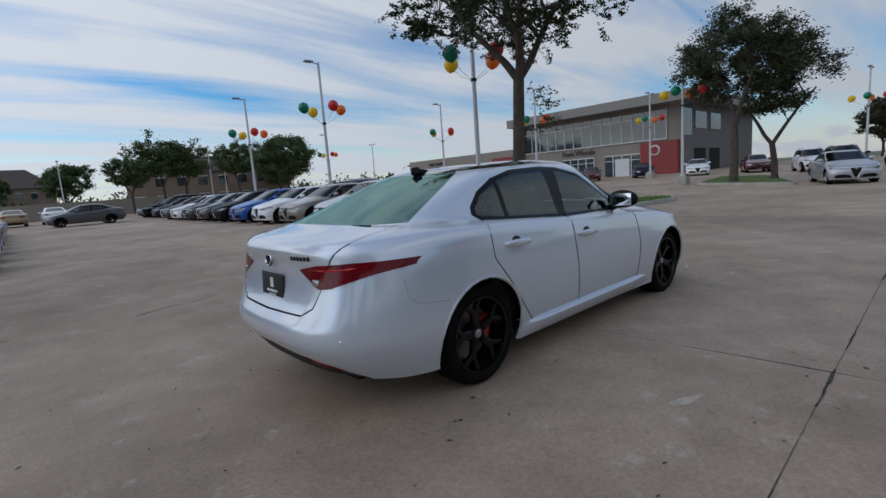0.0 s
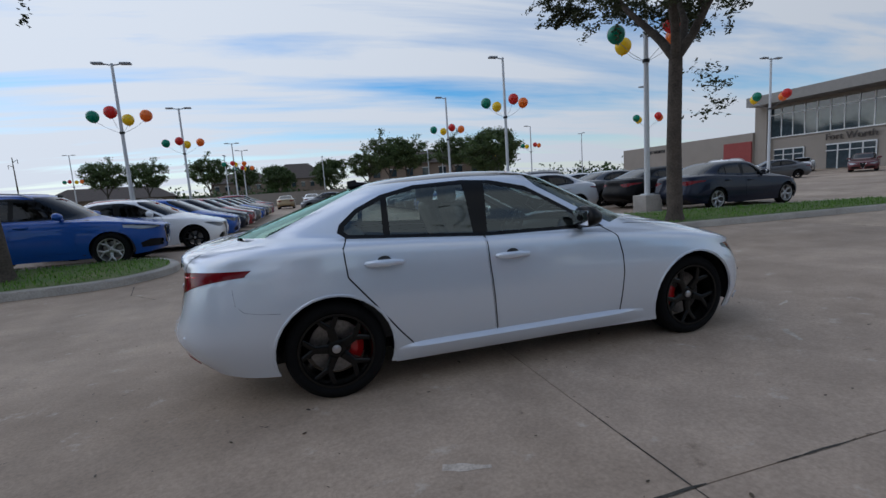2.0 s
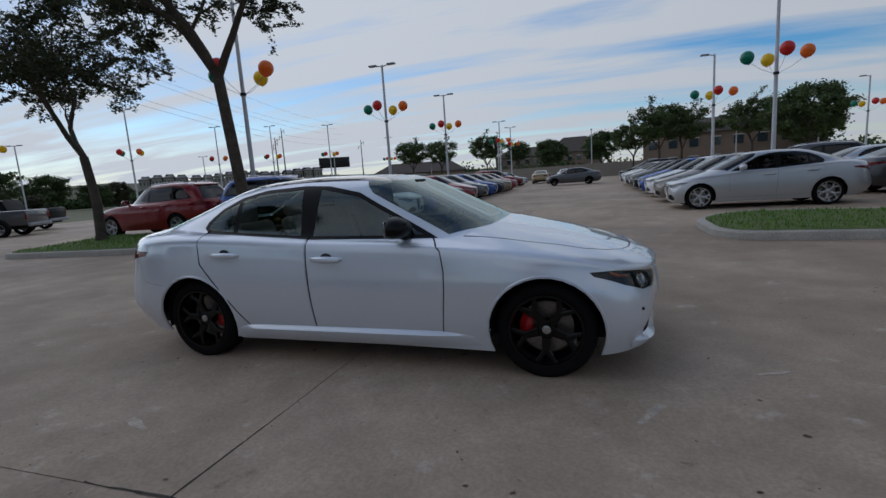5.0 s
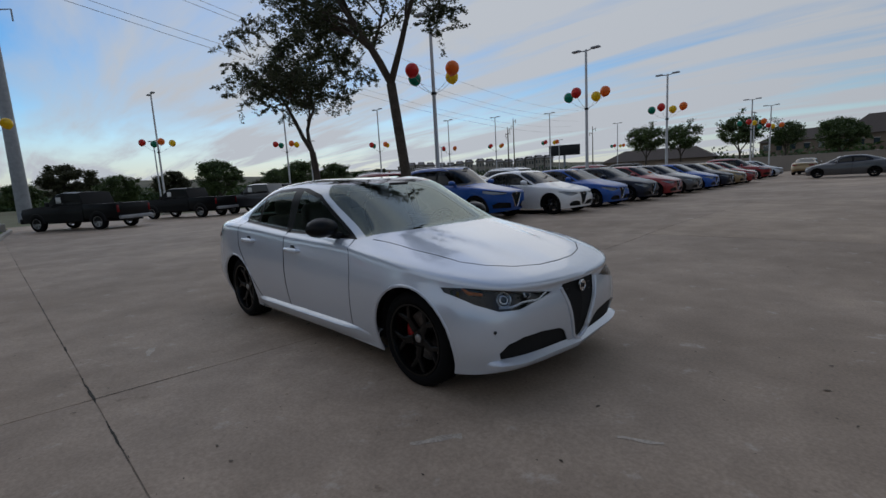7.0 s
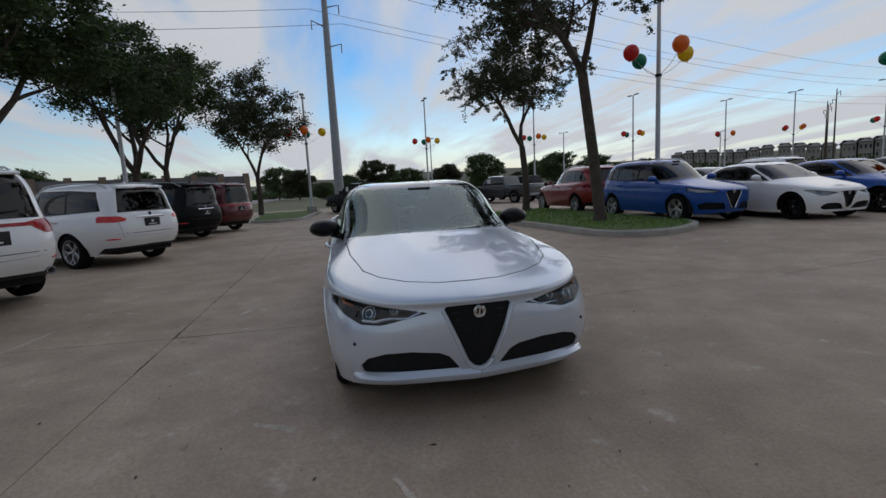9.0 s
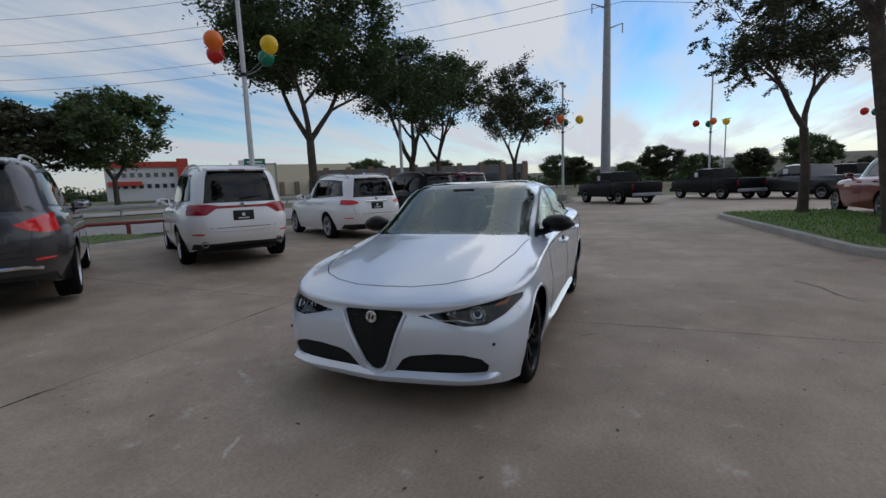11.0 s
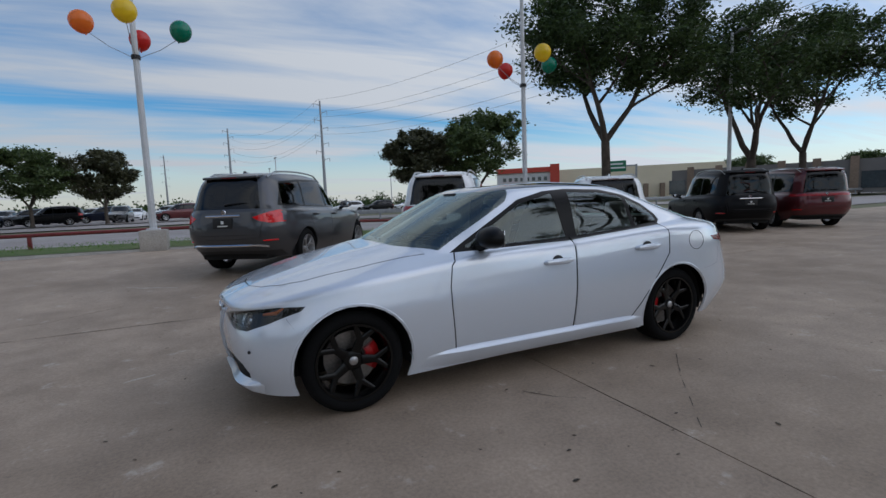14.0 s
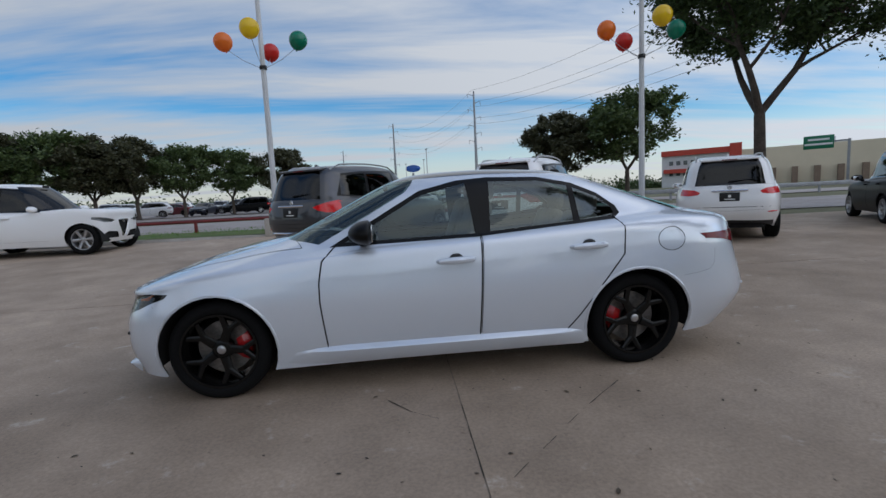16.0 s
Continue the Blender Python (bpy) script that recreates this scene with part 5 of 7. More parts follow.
road = sheet("road", steps_between(-160, 220, 5), steps_between(-25.5, -14.2, 1.7), lambda x, y: level(x, y) - 0.02, ROAD, "pale concrete frontage road beyond the verge", "road")
road_far = sheet("road", steps_between(-160, 220, 5), steps_between(-43, -34, 3), lambda x, y: level(x, y) + 0.01, ROAD, "pale concrete carriageway beyond the median", "road")


# ---- hero car ----
hero_spec = spec_saloon()
hero = build_car("saloon_car", hero_spec, WHITE, 1.0, GLASS, GLASS_REAR, RIMBLACK, 5, True)
tagged(hero, "pale white saloon car with black wheels parked on concrete", "car")
hero.matrix_basis = pose(0, 0.015, 0)
pb = boxed(((0, 0, 0), (0.012, 0.31, 0.16), 0.004))
plate = part("number_plate", pb, BLACK, hero, "black dealer plate in the boot lid", at=Matrix.Translation(tail_at(0, 0.735, 0.006)) @ pose(0, 0, 0, 0, 4, 0))
part("plate_mark", boxed(((-0.008, 0, 0.022), (0.003, 0.045, 0.06), 0.001)), PAPER, plate)
part("plate_text", boxed(((-0.008, 0, -0.030), (0.003, 0.15, 0.014)), ((-0.008, 0, -0.052), (0.003, 0.10, 0.007))), PAPER, plate)
bb = bmesh.new()
revolve(bb, [(0, 0.012), (0.034, 0.012), (0.038, 0.015), (0.044, 0.011), (0.045, 0.0), (0.0, 0.0)], 28)
part("rear_badge", bb, CHROME, hero, "round chrome badge", at=Matrix.Translation(tail_at(0, 0.905, 0.002)) @ pose(0, 0, 0, 0, 8, 0) @ pose(0, 0, 0, 0, 0, 90))
lt = bmesh.new()
for k in range(6):
    box(lt, tail_at(-0.31 - 0.030 * k, 0.93, 0.002), (0.006, 0.021, 0.024), 0.002)
part("model_lettering", lt, GLOSSBLACK, hero)
fin = bmesh.new()
vs = box(fin, (0, 0, 0), (0.17, 0.05, 0.062), 0.018, 0, 3)
for v in fin.verts:
    if v.co.z > 0.0:
        v.co.x = v.co.x * 0.45 - 0.045
        v.co.y *= 0.5
part("antenna_fin", fin, GLOSSBLACK, hero, at=Matrix.Translation(roof_at(-1.09, 0) + Vector((0, 0, 0.022))) @ pose(0, 0, 0, 0, -8, 0))
for s in (1, -1):
    eb = bmesh.new()
    revolve(eb, [(0.042, 0.05), (0.046, 0.05), (0.046, -0.10), (0.040, -0.10), (0.040, 0.045), (0.042, 0.05)], 24)
    part("exhaust_tip", eb, GLOSSBLACK, hero, at=pose(-2.13, s * 0.53, 0.29, 0, 0, 90))
    rb = bmesh.new()
    tube(rb, [tail_at(s * y, z, 0.0) for y, z in ((0.42, 0.372), (0.49, 0.358), (0.56, 0.338), (0.62, 0.305))], [0.005, 0.010, 0.010, 0.005], 8)
    part("rear_reflector", rb, TAILRED, hero)
    ab = bmesh.new()
    tube(ab, [(0.98, s * 0.05 + 0.05, 1.022), (0.93, s * 0.30 + 0.1, 1.02), (0.83, s * 0.5 + 0.12, 1.012)], 0.008, 6)
    part("wiper", ab, BLACK, hero)
    sk = bmesh.new()
    rows = []
    for q in range(25):
        x = -1.03 + 2.07 * q / 24
        e = smoothstep(0.0, 0.10, q / 24) * smoothstep(0.0, 0.22, 1 - q / 24)
        rows.append([sk.verts.new((x, s * y, z)) for y, z in ((0.835, 0.322), (0.868 + 0.012 * e, 0.310), (0.876 + 0.030 * e, 0.284 - 0.004 * e), (0.874 + 0.026 * e, 0.262), (0.868 + 0.008 * e, 0.215), (0.850, 0.182), (0.78, 0.170))])
    for u, v in zip(rows, rows[1:]):
        for k in range(6):
            sk.faces.new((u[k], v[k], v[k + 1], u[k + 1]))
    bmesh.ops.recalc_face_normals(sk, faces=sk.faces[:])
    part("side_skirt", sk, WHITE, hero, angle=40)
    lip = bmesh.new()
    rows = []
    for q in range(19):
        y = 0.765 * q / 18
        p = nose_at(s * max(y, 0.002), 0.232 + 0.018 * (y / 0.8) ** 2)
        out = Vector((p.x - 1.35, p.y * 1.1, 0)).normalized()
        d = 0.030 + 0.022 * smoothstep(0.25, 0.62, y) * (1 - smoothstep(0.68, 0.765, y)) - 0.030 * smoothstep(0.70, 0.765, y)
        up = 0.010 * smoothstep(0.5, 0.74, y)
        rows.append([lip.verts.new(v) for v in (p + Vector((0, 0, 0.034)), p + out * d * 0.55 + Vector((0, 0, 0.014 + up)), p + out * d + Vector((0, 0, up)), p + out * d * 0.92 + Vector((0, 0, up - 0.012)), p + out * 0.1 * d + Vector((0, 0, -0.045)))])
    for u, v in zip(rows, rows[1:]):
        for k in range(4):
            lip.faces.new((u[k], u[k + 1], v[k + 1], v[k]))
    bmesh.ops.recalc_face_normals(lip, faces=lip.faces[:])
    part("front_lip", lip, WHITE, hero, angle=35)
    for ax in hero_spec["axles"]:
        al = bmesh.new()
        turns = [radians(-8 + 196 * k / 44) for k in range(45)]
        tube(al, [flank_at(ax + 0.383 * math.cos(a), max(0.21, 0.32 + 0.383 * math.sin(a)), s, -0.004) for a in turns], [0.003] + [0.009] * 43 + [0.003], 8)
        part("arch_lip", al, WHITE, hero)
    # near-black tubes along door, bumper, hood and boot gaps paint their shade in
    for line in (dense(hero_spec["doors"][0][4::-1] ), dense(hero_spec["doors"][0][5:] + hero_spec["doors"][0][:1]), dense(hero_spec["doors"][1][3:] + hero_spec["doors"][1][:1]), dense([(-1.985, 0.80), (-1.975, 0.70), (-1.93, 0.655), (-1.84, 0.638), (-1.72, 0.628)]), dense([(1.80, 0.655), (1.765, 0.60), (1.745, 0.56)])):
        part("panel_seal", tubed([flank_at(x, z, s, -0.002) for x, z in line], 0.0042 if len(line) > 16 else 0.0026, 5), VOID, hero)
    part("hood_seal", tubed([top_at(x, s * y) for x, y in dense(hero_spec["hood"][:7])], 0.0036, 5), VOID, hero)
    part("boot_seal", tubed([tail_at(s * max(y, 0.002), z, -0.002) for y, z in dense(hero_spec["boot"][:6])], 0.0042, 5), VOID, hero)
    sn = bmesh.new()
    bmesh.ops.create_uvsphere(sn, u_segments=10, v_segments=6, radius=0.011)
    part("parking_sensor", sn, BLACK, hero, at=Matrix.Translation(nose_at(s * 0.74, 0.46)))
# dark ring drawn for the shade in the fuel door's gap
fd = bmesh.new()
tube(fd, [flank_at(-1.64 + 0.098 * math.cos(a), 0.885 + 0.080 * math.sin(a), 1) for a in [2 * math.pi * k / 32 for k in range(33)]], 0.0025, 5, False)
part("fuel_door", fd, DASH, hero)
for s in (1, -1):
    sig = bmesh.new()
    bmesh.ops.create_uvsphere(sig, u_segments=8, v_segments=6, radius=0.012)
    part("rear_parking_sensor", sig, WHITE, hero, at=Matrix.Translation(tail_at(s * 0.70, 0.50, -0.004)))
part("roof_sticker", boxed(((-0.25, 0.0, 1.30), (0.21, 0.28, 0.002))), PAPER, hero)

# ---- other cars: prototypes, then copies in their bays ----
proto_saloon = build_car("parked_saloon", spec_saloon(), PALE, 0.5, GLASS_DARK, GLASS_DARK, RIMBLACK)
proto_light = build_car("parked_saloon", spec_saloon(), PALE, 0.5, GLASS_DARK, GLASS_DARK, ALLOY)
proto_suv = build_car("parked_suv", spec_suv(), PALE, 0.5, GLASS_DARK, GLASS_DARK, ALLOY)
def tall_car(name, length, width, height, boxy, lamps, tail_mat, spokes=5, **extras):
    sp = spec_suv(length, width, height, boxy, 0.0, lamps)
    car = build_car(name, sp, PALE, 0.6, GLASS_DARK, GLASS_DARK, ALLOY, spokes, tail_mat=tail_mat)
    suv_extras(car, sp, **extras)
    return car


suv_extras(proto_suv, spec_suv(), step=False, bar=False)
proto_big = tall_car("large_suv", 5.0, 0.97, 1.76, 0.45, "corner", TAILBRIGHT, strip=True)
proto_track = tall_car("large_suv", 5.1, 0.96, 1.80, 0.75, "racetrack", TAILMID, pipes=True, bar=False, sheet=True)
proto_van = tall_car("minivan", 5.15, 0.98, 1.74, 0.70, "swept", TAILBRIGHT, sheet=True)
proto_tall = tall_car("large_suv", 5.25, 1.01, 1.90, 1.0, "upright", TAILMID, 6)
proto_slim = tall_car("large_suv", 5.3, 1.01, 1.92, 0.95, "slim", TAILMID, 6, bar=False)
off_spec = spec_suv(4.25, 0.96, 1.82, 0.9, 0.24)
off_spec["axles"] = (-1.25, 1.58)
proto_offroad = build_car("offroad_car", off_spec, PALE, 0.6, GLASS_DARK, GLASS_DARK, ALLOY, 6, double=False)




def place(kind, x, y, heading, colour, what, group):
    src = {"saloon": proto_saloon, "light": proto_light, "suv": proto_suv, "big": proto_big, "van": proto_van, "tall": proto_tall, "track": proto_track, "slim": proto_slim, "offroad": proto_offroad}[kind]
    c = copy_thing(src, pose(x, y, level(x, y), 0, 0, heading))
    repaint(c, PAINTS[colour], PALE)
    if math.hypot(x, y) > 22:
        for o in list(c.children_recursive):
            if o.name.split(".")[0] in ("headrest", "seat", "steering_wheel", "rear_view_mirror", "brake_disc"):
                bpy.data.objects.remove(o)
    word = {"saloon": "saloon car", "light": "saloon car", "suv": "SUV", "big": "large SUV", "van": "minivan", "tall": "tall SUV", "track": "large SUV", "slim": "tall SUV", "offroad": "off-road car"}[kind]
    return tagged(c, f"{colour} {word} {what}", "car", group)


WEST = "cars parked along the west row"
for n, (kind, colour) in enumerate([("suv", "blue"), ("saloon", "white"), ("saloon", "blue"), ("saloon", "navy"), ("saloon", "red"), ("saloon", "grey"), ("saloon", "blue"), ("saloon", "navy"), ("saloon", "gold"), ("saloon", "red")]):
    place(kind, -7.0 if n == 0 else -5.85, 8.55 if n == 0 else 10.82 + 2.76 * (n - 1), 0, colour, "parked nose out in the west row", WEST)
for n, (kind, colour) in enumerate([("suv", "red"), ("saloon", "white"), ("saloon", "grey"), ("suv", "white"), ("saloon", "navy"), ("saloon", "silver"), ("suv", "red"), ("saloon", "black"), ("suv", "black"), ("saloon", "maroon")]):
    place(kind, -12.1, 8.5 + 2.72 * n, 180, colour, "parked back to back behind the west row", "cars behind the west row")
EAST = "cars parked along the east row"
for n, (kind, colour) in enumerate([("light", "silver"), ("saloon", "taupe"), ("saloon", "white"), ("saloon", "blue"), ("light", "black"), ("saloon", "grey"), ("saloon", "mica"), ("saloon", "white"), ("light", "grey")]):
    place(kind, 5.85, 10.8 + 2.72 * n, 180, colour, "parked nose out in the east row", EAST)
for n, (kind, colour) in enumerate([("light", "navy"), ("saloon", "black"), ("saloon", "grey"), ("saloon", "silver"), ("suv", "grey"), ("saloon", "white")]):
    place(kind, 11.6, 8.1 + 2.75 * n, 2, colour, "parked tail to the east row behind the island", "cars behind the east row")
place("saloon", 0.15, 38.0, 184, "grey", "standing across the end of the lane", "cars at the end of the lane")
for x, y, h, kind, colour in ((-6.5, 39.5, 0, "suv", "red"), (-6.8, 42.5, 0, "saloon", "blue"), (-6.6, 45.4, 0, "saloon", "silver"), (6.5, 38.5, 180, "saloon", "navy"), (6.5, 41.2, 180, "suv", "black"), (6.4, 44, 180, "saloon", "mica"), (-3.5, 50, 90, "saloon", "gold"), (-0.8, 50.3, 90, "saloon", "white")):
    place(kind, x, y, h, colour, "parked at the far end of the lot", "cars at the end of the lane")
SOUTH = -123.5
hx, hy = math.cos(radians(SOUTH)), math.sin(radians(SOUTH))
for kind, rx, ry, back, colour in (("big", 2.15, -4.75, 2.55, "mica"), ("track", -1.7, -4.72, 2.60, "white"), ("van", -6.24, -4.62, 2.62, "white"), ("tall", -11.85, -4.95, 2.67, "black"), ("slim", -14.75, -4.42, 2.70, "maroon")):
    place(kind, rx + back * hx, ry + back * hy, SOUTH, colour, "parked at an angle facing the road", "vehicles parked at an angle")
place("light", 24.6, 0.6, 200, "silver", "standing at the east island", "cars by the showroom")
for x, y, h, kind, colour in ((32, 23, 150, "saloon", "grey"), (38.5, 27.5, 210, "light", "white"), (41, 22.5, 210, "saloon", "maroon"), (43, 18.0, 210, "saloon", "navy"), (41.5, 12.5, 200, "light", "white"), (42, 8.2, 200, "saloon", "maroon"), (40, 4.2, 200, "suv", "white"), (35.5, 1.8, 200, "suv", "black"), (40.5, -1.0, 200, "saloon", "white"), (44, -4, 200, "saloon", "maroon"), (46, 31, 210, "saloon", "white"), (23.5, 18.5, 15, "suv", "white")):
    place(kind, x, y, h, colour, "parked in front of the showroom", "cars by the showroom")


# ---- pickups ----
def build_pickup():
    car = new("pickup_truck")
    cab = bmesh.new()
    def loft(bm, secs):
        rows = [[bm.verts.new(p) for p in s] for s in secs]
        for a, b in zip(rows, rows[1:]):
            for k in range(len(a) - 1):
                bm.faces.new((a[k], a[k + 1], b[k + 1], b[k]))
        bm.faces.new(rows[0][::-1]); bm.faces.new(rows[-1])
    def sec(x, w, z0, z1, top=None):
        t = top if top is not None else w
        return [(x, -w, z0), (x, -w, z0 + 0.5 * (z1 - z0)), (x, -w * 0.985, z1 - 0.05), (x, -t + 0.04, z1), (x, t - 0.04, z1), (x, w * 0.985, z1 - 0.05), (x, w, z0 + 0.5 * (z1 - z0)), (x, w, z0)]
    loft(cab, [sec(2.85, 0.80, 0.50, 1.02), sec(2.78, 0.94, 0.46, 1.12), (sec(2.2, 1.0, 0.46, 1.20)), sec(1.35, 1.0, 0.46, 1.24), sec(-0.95, 1.0, 0.46, 1.25)])
    part("body", cab, PALE, car)
    green = bmesh.new()
    loft(green, [sec(1.32, 0.90, 1.23, 1.27, 0.84), sec(0.62, 0.88, 1.23, 1.84, 0.72), sec(0.2, 0.88, 1.23, 1.90, 0.72), sec(-0.75, 0.88, 1.23, 1.87, 0.72), sec(-0.95, 0.90, 1.23, 1.30, 0.80)])
    part("cab", green, PALE, car)
    for s in (1, -1):
        for x0, x1, x2, x3 in ((1.02, 0.16, 0.16, 0.52), (0.06, -0.80, -0.70, 0.06)):
            wb = bmesh.new()
            q = [(x0, 0.893, 1.29), (x1, 0.893, 1.29), (x2, 0.80, 1.79), (x3, 0.80, 1.79)]
            wb.faces.new([wb.verts.new((x, s * (y + 0.006), z)) for x, y, z in (q if s > 0 else q[::-1])])
            bmesh.ops.recalc_face_normals(wb, faces=wb.faces[:])
            thick(part("window_pane", wb, GLOSSBLACK, car, smooth=False), 0.01)
        part("window_sheet", boxed(((0.50, s * 0.872, 1.52), (0.30, 0.02, 0.30), 0.004)), PAPER, car, "white paper sheet in the window", at=None)
        mb = bmesh.new(); box(mb, (0.95, s * 1.11, 1.34), (0.10, 0.17, 0.22), 0.03)
        part("door_mirror", mb, BLACK, car)
    fw = bmesh.new()
    fw.faces.new([fw.verts.new(p) for p in ((1.27, 0.80, 1.30), (0.66, 0.68, 1.80), (0.66, -0.68, 1.80), (1.27, -0.80, 1.30))])
    for f in fw.faces:
        f.normal_update()
        if f.normal.x < 0: f.normal_flip()
    part("windshield", pushed(fw, 0.01), GLOSSBLACK, car, smooth=False)
    bed = boxed(((-1.95, 0.97, 0.90), (1.95, 0.06, 0.72), 0.03), ((-1.95, -0.97, 0.90), (1.95, 0.06, 0.72), 0.03), ((-1.95, 0, 0.62), (1.95, 1.9, 0.08)), ((-1.0, 0, 0.95), (0.06, 1.9, 0.62), 0.02))
    part("bed", bed, PALE, car)
    part("tailgate", boxed(((-2.92, 0, 0.92), (0.06, 1.9, 0.66), 0.03)), PALE, car)
    part("rear_bumper", boxed(((-3.02, 0, 0.56), (0.14, 1.94, 0.18), 0.04)), GALV, car)
    part("front_bumper", boxed(((2.90, 0, 0.55), (0.16, 1.92, 0.26), 0.06)), BLACK, car)
    part("grille", boxed(((2.86, 0, 0.86), (0.06, 1.1, 0.30), 0.03)), BLACK, car)
    part("underbody", boxed(((-0.1, 0, 0.48), (5.5, 1.2, 0.22), 0.03)), VOID, car)
    for s in (1, -1):
        part("headlight", boxed(((2.82, s * 0.76, 0.90), (0.08, 0.32, 0.18), 0.03)), LENS, car)
        part("tail_lamp", boxed(((-2.93, s * 0.93, 0.98), (0.06, 0.12, 0.36), 0.02)), TAILRED, car)
    ty, ri, di, hc = tyre_mesh(0.40, 0.25, 0.28), rim_mesh(0.25, 0.28, 6, ALLOY, False), disc_mesh(0.18), cap_mesh()
    for ax in (1.85, -1.78):
        for s in (1, -1):
            ab = bmesh.new()
            tube(ab, [(ax + 0.47 * math.cos(a), s * 0.985, 0.42 + 0.47 * math.sin(a)) for a in [radians(180 * k / 16) for k in range(17)]], 0.035, 6)
            part("wheel_arch", ab, BLACK, car)
            lb = bmesh.new()
            vsx = [lb.verts.new((ax + 0.46 * math.cos(a), s * 1.004, 0.42 + 0.46 * math.sin(a))) for a in [radians(180 * k / 16) for k in range(17)]]
            lb.faces.new(vsx)
            thick(part("wheel_arch_liner", lb, VOID, car, smooth=False), 0.02)
            set_wheel(car, (ty, ri, di, None, hc, 0.09), ax, s * 0.90, 0.40, 8)
    return car


proto_pickup = build_pickup()
for x, y, h, colour in ((-26.3, 0.9, 215, "black"), (-29.7, 6.7, 212, "black"), (-27.4, 10.9, 212, "grey"), (-31.5, 14.5, 212, "black")):
    c = copy_thing(proto_pickup, pose(x, y, level(x, y), 0, 0, h))
    repaint(c, PAINTS[colour], PALE)
    tagged(c, f"{colour} pickup truck parked by the west boundary", "truck", "pickup trucks")
place("offroad", 9.5, -9.15, 180, "white", "standing along the verge", "vehicles along the verge")


# ---- light poles with balloons ----
def build_pole(height=7.65, clamp=4.62, heads=2, balloons=True):
    p = new("light_pole")
    pb = bmesh.new()
    tube(pb, [(0, 0, 0.55), (0, 0, 3.0), (0, 0, height)], [0.088, 0.080, 0.058], 10)
    part("shaft", pb, POLE, p)
    part("plinth", boxed(((0, 0, 0.22), (0.62, 0.62, 0.62), 0.03)), KERB, p, "concrete plinth")
    part("base_plate", boxed(((0, 0, 0.545), (0.30, 0.30, 0.05), 0.01)), POLE, p)
    for s in ((1, -1) if heads == 2 else (1,)):
        ab = bmesh.new()
        tube(ab, [(0, 0, height - 0.08), (s * 0.35, 0, height - 0.02)], 0.03, 6)
        box(ab, (s * 0.55, 0, height), (0.46, 0.28, 0.09), 0.03)
        part("lamp_head", ab, GALV, p)
    if balloons:
        cb = bmesh.new()
        tube(cb, [(0, 0, clamp - 0.05), (0, 0, clamp + 0.05)], 0.105, 12)
        part("clamp", cb, BLACK, p)
        for colour, (dx, dy) in (("orange", (1, 0)), ("green", (-1, 0)), ("yellow", (0, 1)), ("red", (0, -1))):
            wb = bmesh.new()
            tube(wb, [(0.09 * dx, 0.09 * dy, clamp), (0.55 * dx, 0.55 * dy, clamp + 0.22), (0.95 * dx, 0.95 * dy, clamp + 0.52)], 0.008, 5)
            w = part("balloon_rod", wb, GALV, p)
            sb = bmesh.new()
            bmesh.ops.create_uvsphere(sb, u_segments=24, v_segments=16, radius=0.26)
            for v in sb.verts:
                if v.co.z < 0:
                    v.co.z *= 1.0 + 0.12 * (v.co.z / 0.26) ** 2
            tube(sb, [(0, 0, -0.27), (0, 0, -0.32)], [0.03, 0.018], 8)
            part("balloon", sb, BALLOON[colour], w, f"{colour} plastic balloon", at=pose(1.06 * dx, 1.06 * dy, clamp + 0.75, 14 * dy, 14 * dx, 0))
    return p


pole_two, pole_one, pole_plain = build_pole(), build_pole(7.65, 4.62, 1), build_pole(7.7, 4.75, 2, False)
pole_high, pole_verge = build_pole(9.4, 4.9), build_pole(8.2, 4.90)
POLES = "light poles with balloons"
spots = {
    "one": [(8.92, 8.62), (9.05, 19.4), (9.05, 29.7), (24.2, 26.7), (25.0, 47.6), (26.8, 61.5)],
    "row": [(-9.85, 10.35), (-9.15, 21.0), (-9.05, 32.1), (-8.8, 54.1), (-8.8, 62.6)],
    "two": [(-27.7, -2.47), (26.2, 8.1), (26.8, 19.0), (40.6, 16.25), (48.0, 2.0)],
    "verge": [(3.85, -10.6), (-7.12, -9.52)],
    "high": [(-39.0, 7.75), (-38.8, 18.5), (-38.0, 28.9), (-41.5, 43.3), (-36.8, 47.5), (-31.1, 51.8), (-33.0, 75.6)],
}
for kind, places in spots.items():
    for x, y in places:
        c = copy_thing({"one": pole_one, "verge": pole_verge, "high": pole_high}.get(kind, pole_two), pose(x, y, level(x, y), 0, 0, 0))
        for o in c.children:
            if kind in ("one", "row") and o.name.startswith("lamp_head"):
                o.matrix_basis = pose(0, 0, 0, 0, 0, 180 if kind == "one" else 0)
        tagged(c, "pale light pole with four coloured balloons", "light pole", POLES)
for x, y in ((-17.3, -9.3), (-2.1, -94), (-5.1, -82.5), (-4.4, -64), (-21.9, -67.5), (-55, 30), (-58, 12), (-60, 60), (-44, 75), (-30, 90), (16, 62), (22, 75), (2, 80), (-12, 70), (40, 60)):
    c = copy_thing(pole_plain, pose(x, y, level(x, y), 0, 0, 90 if x > -20 else 20))
    tagged(c, "pale light pole with paired lamp heads", "light pole", "plain light poles")
for p in (pole_two, pole_one, pole_plain, pole_high, pole_verge):
    for o in (*p.children_recursive, p):
        bpy.data.objects.remove(o)


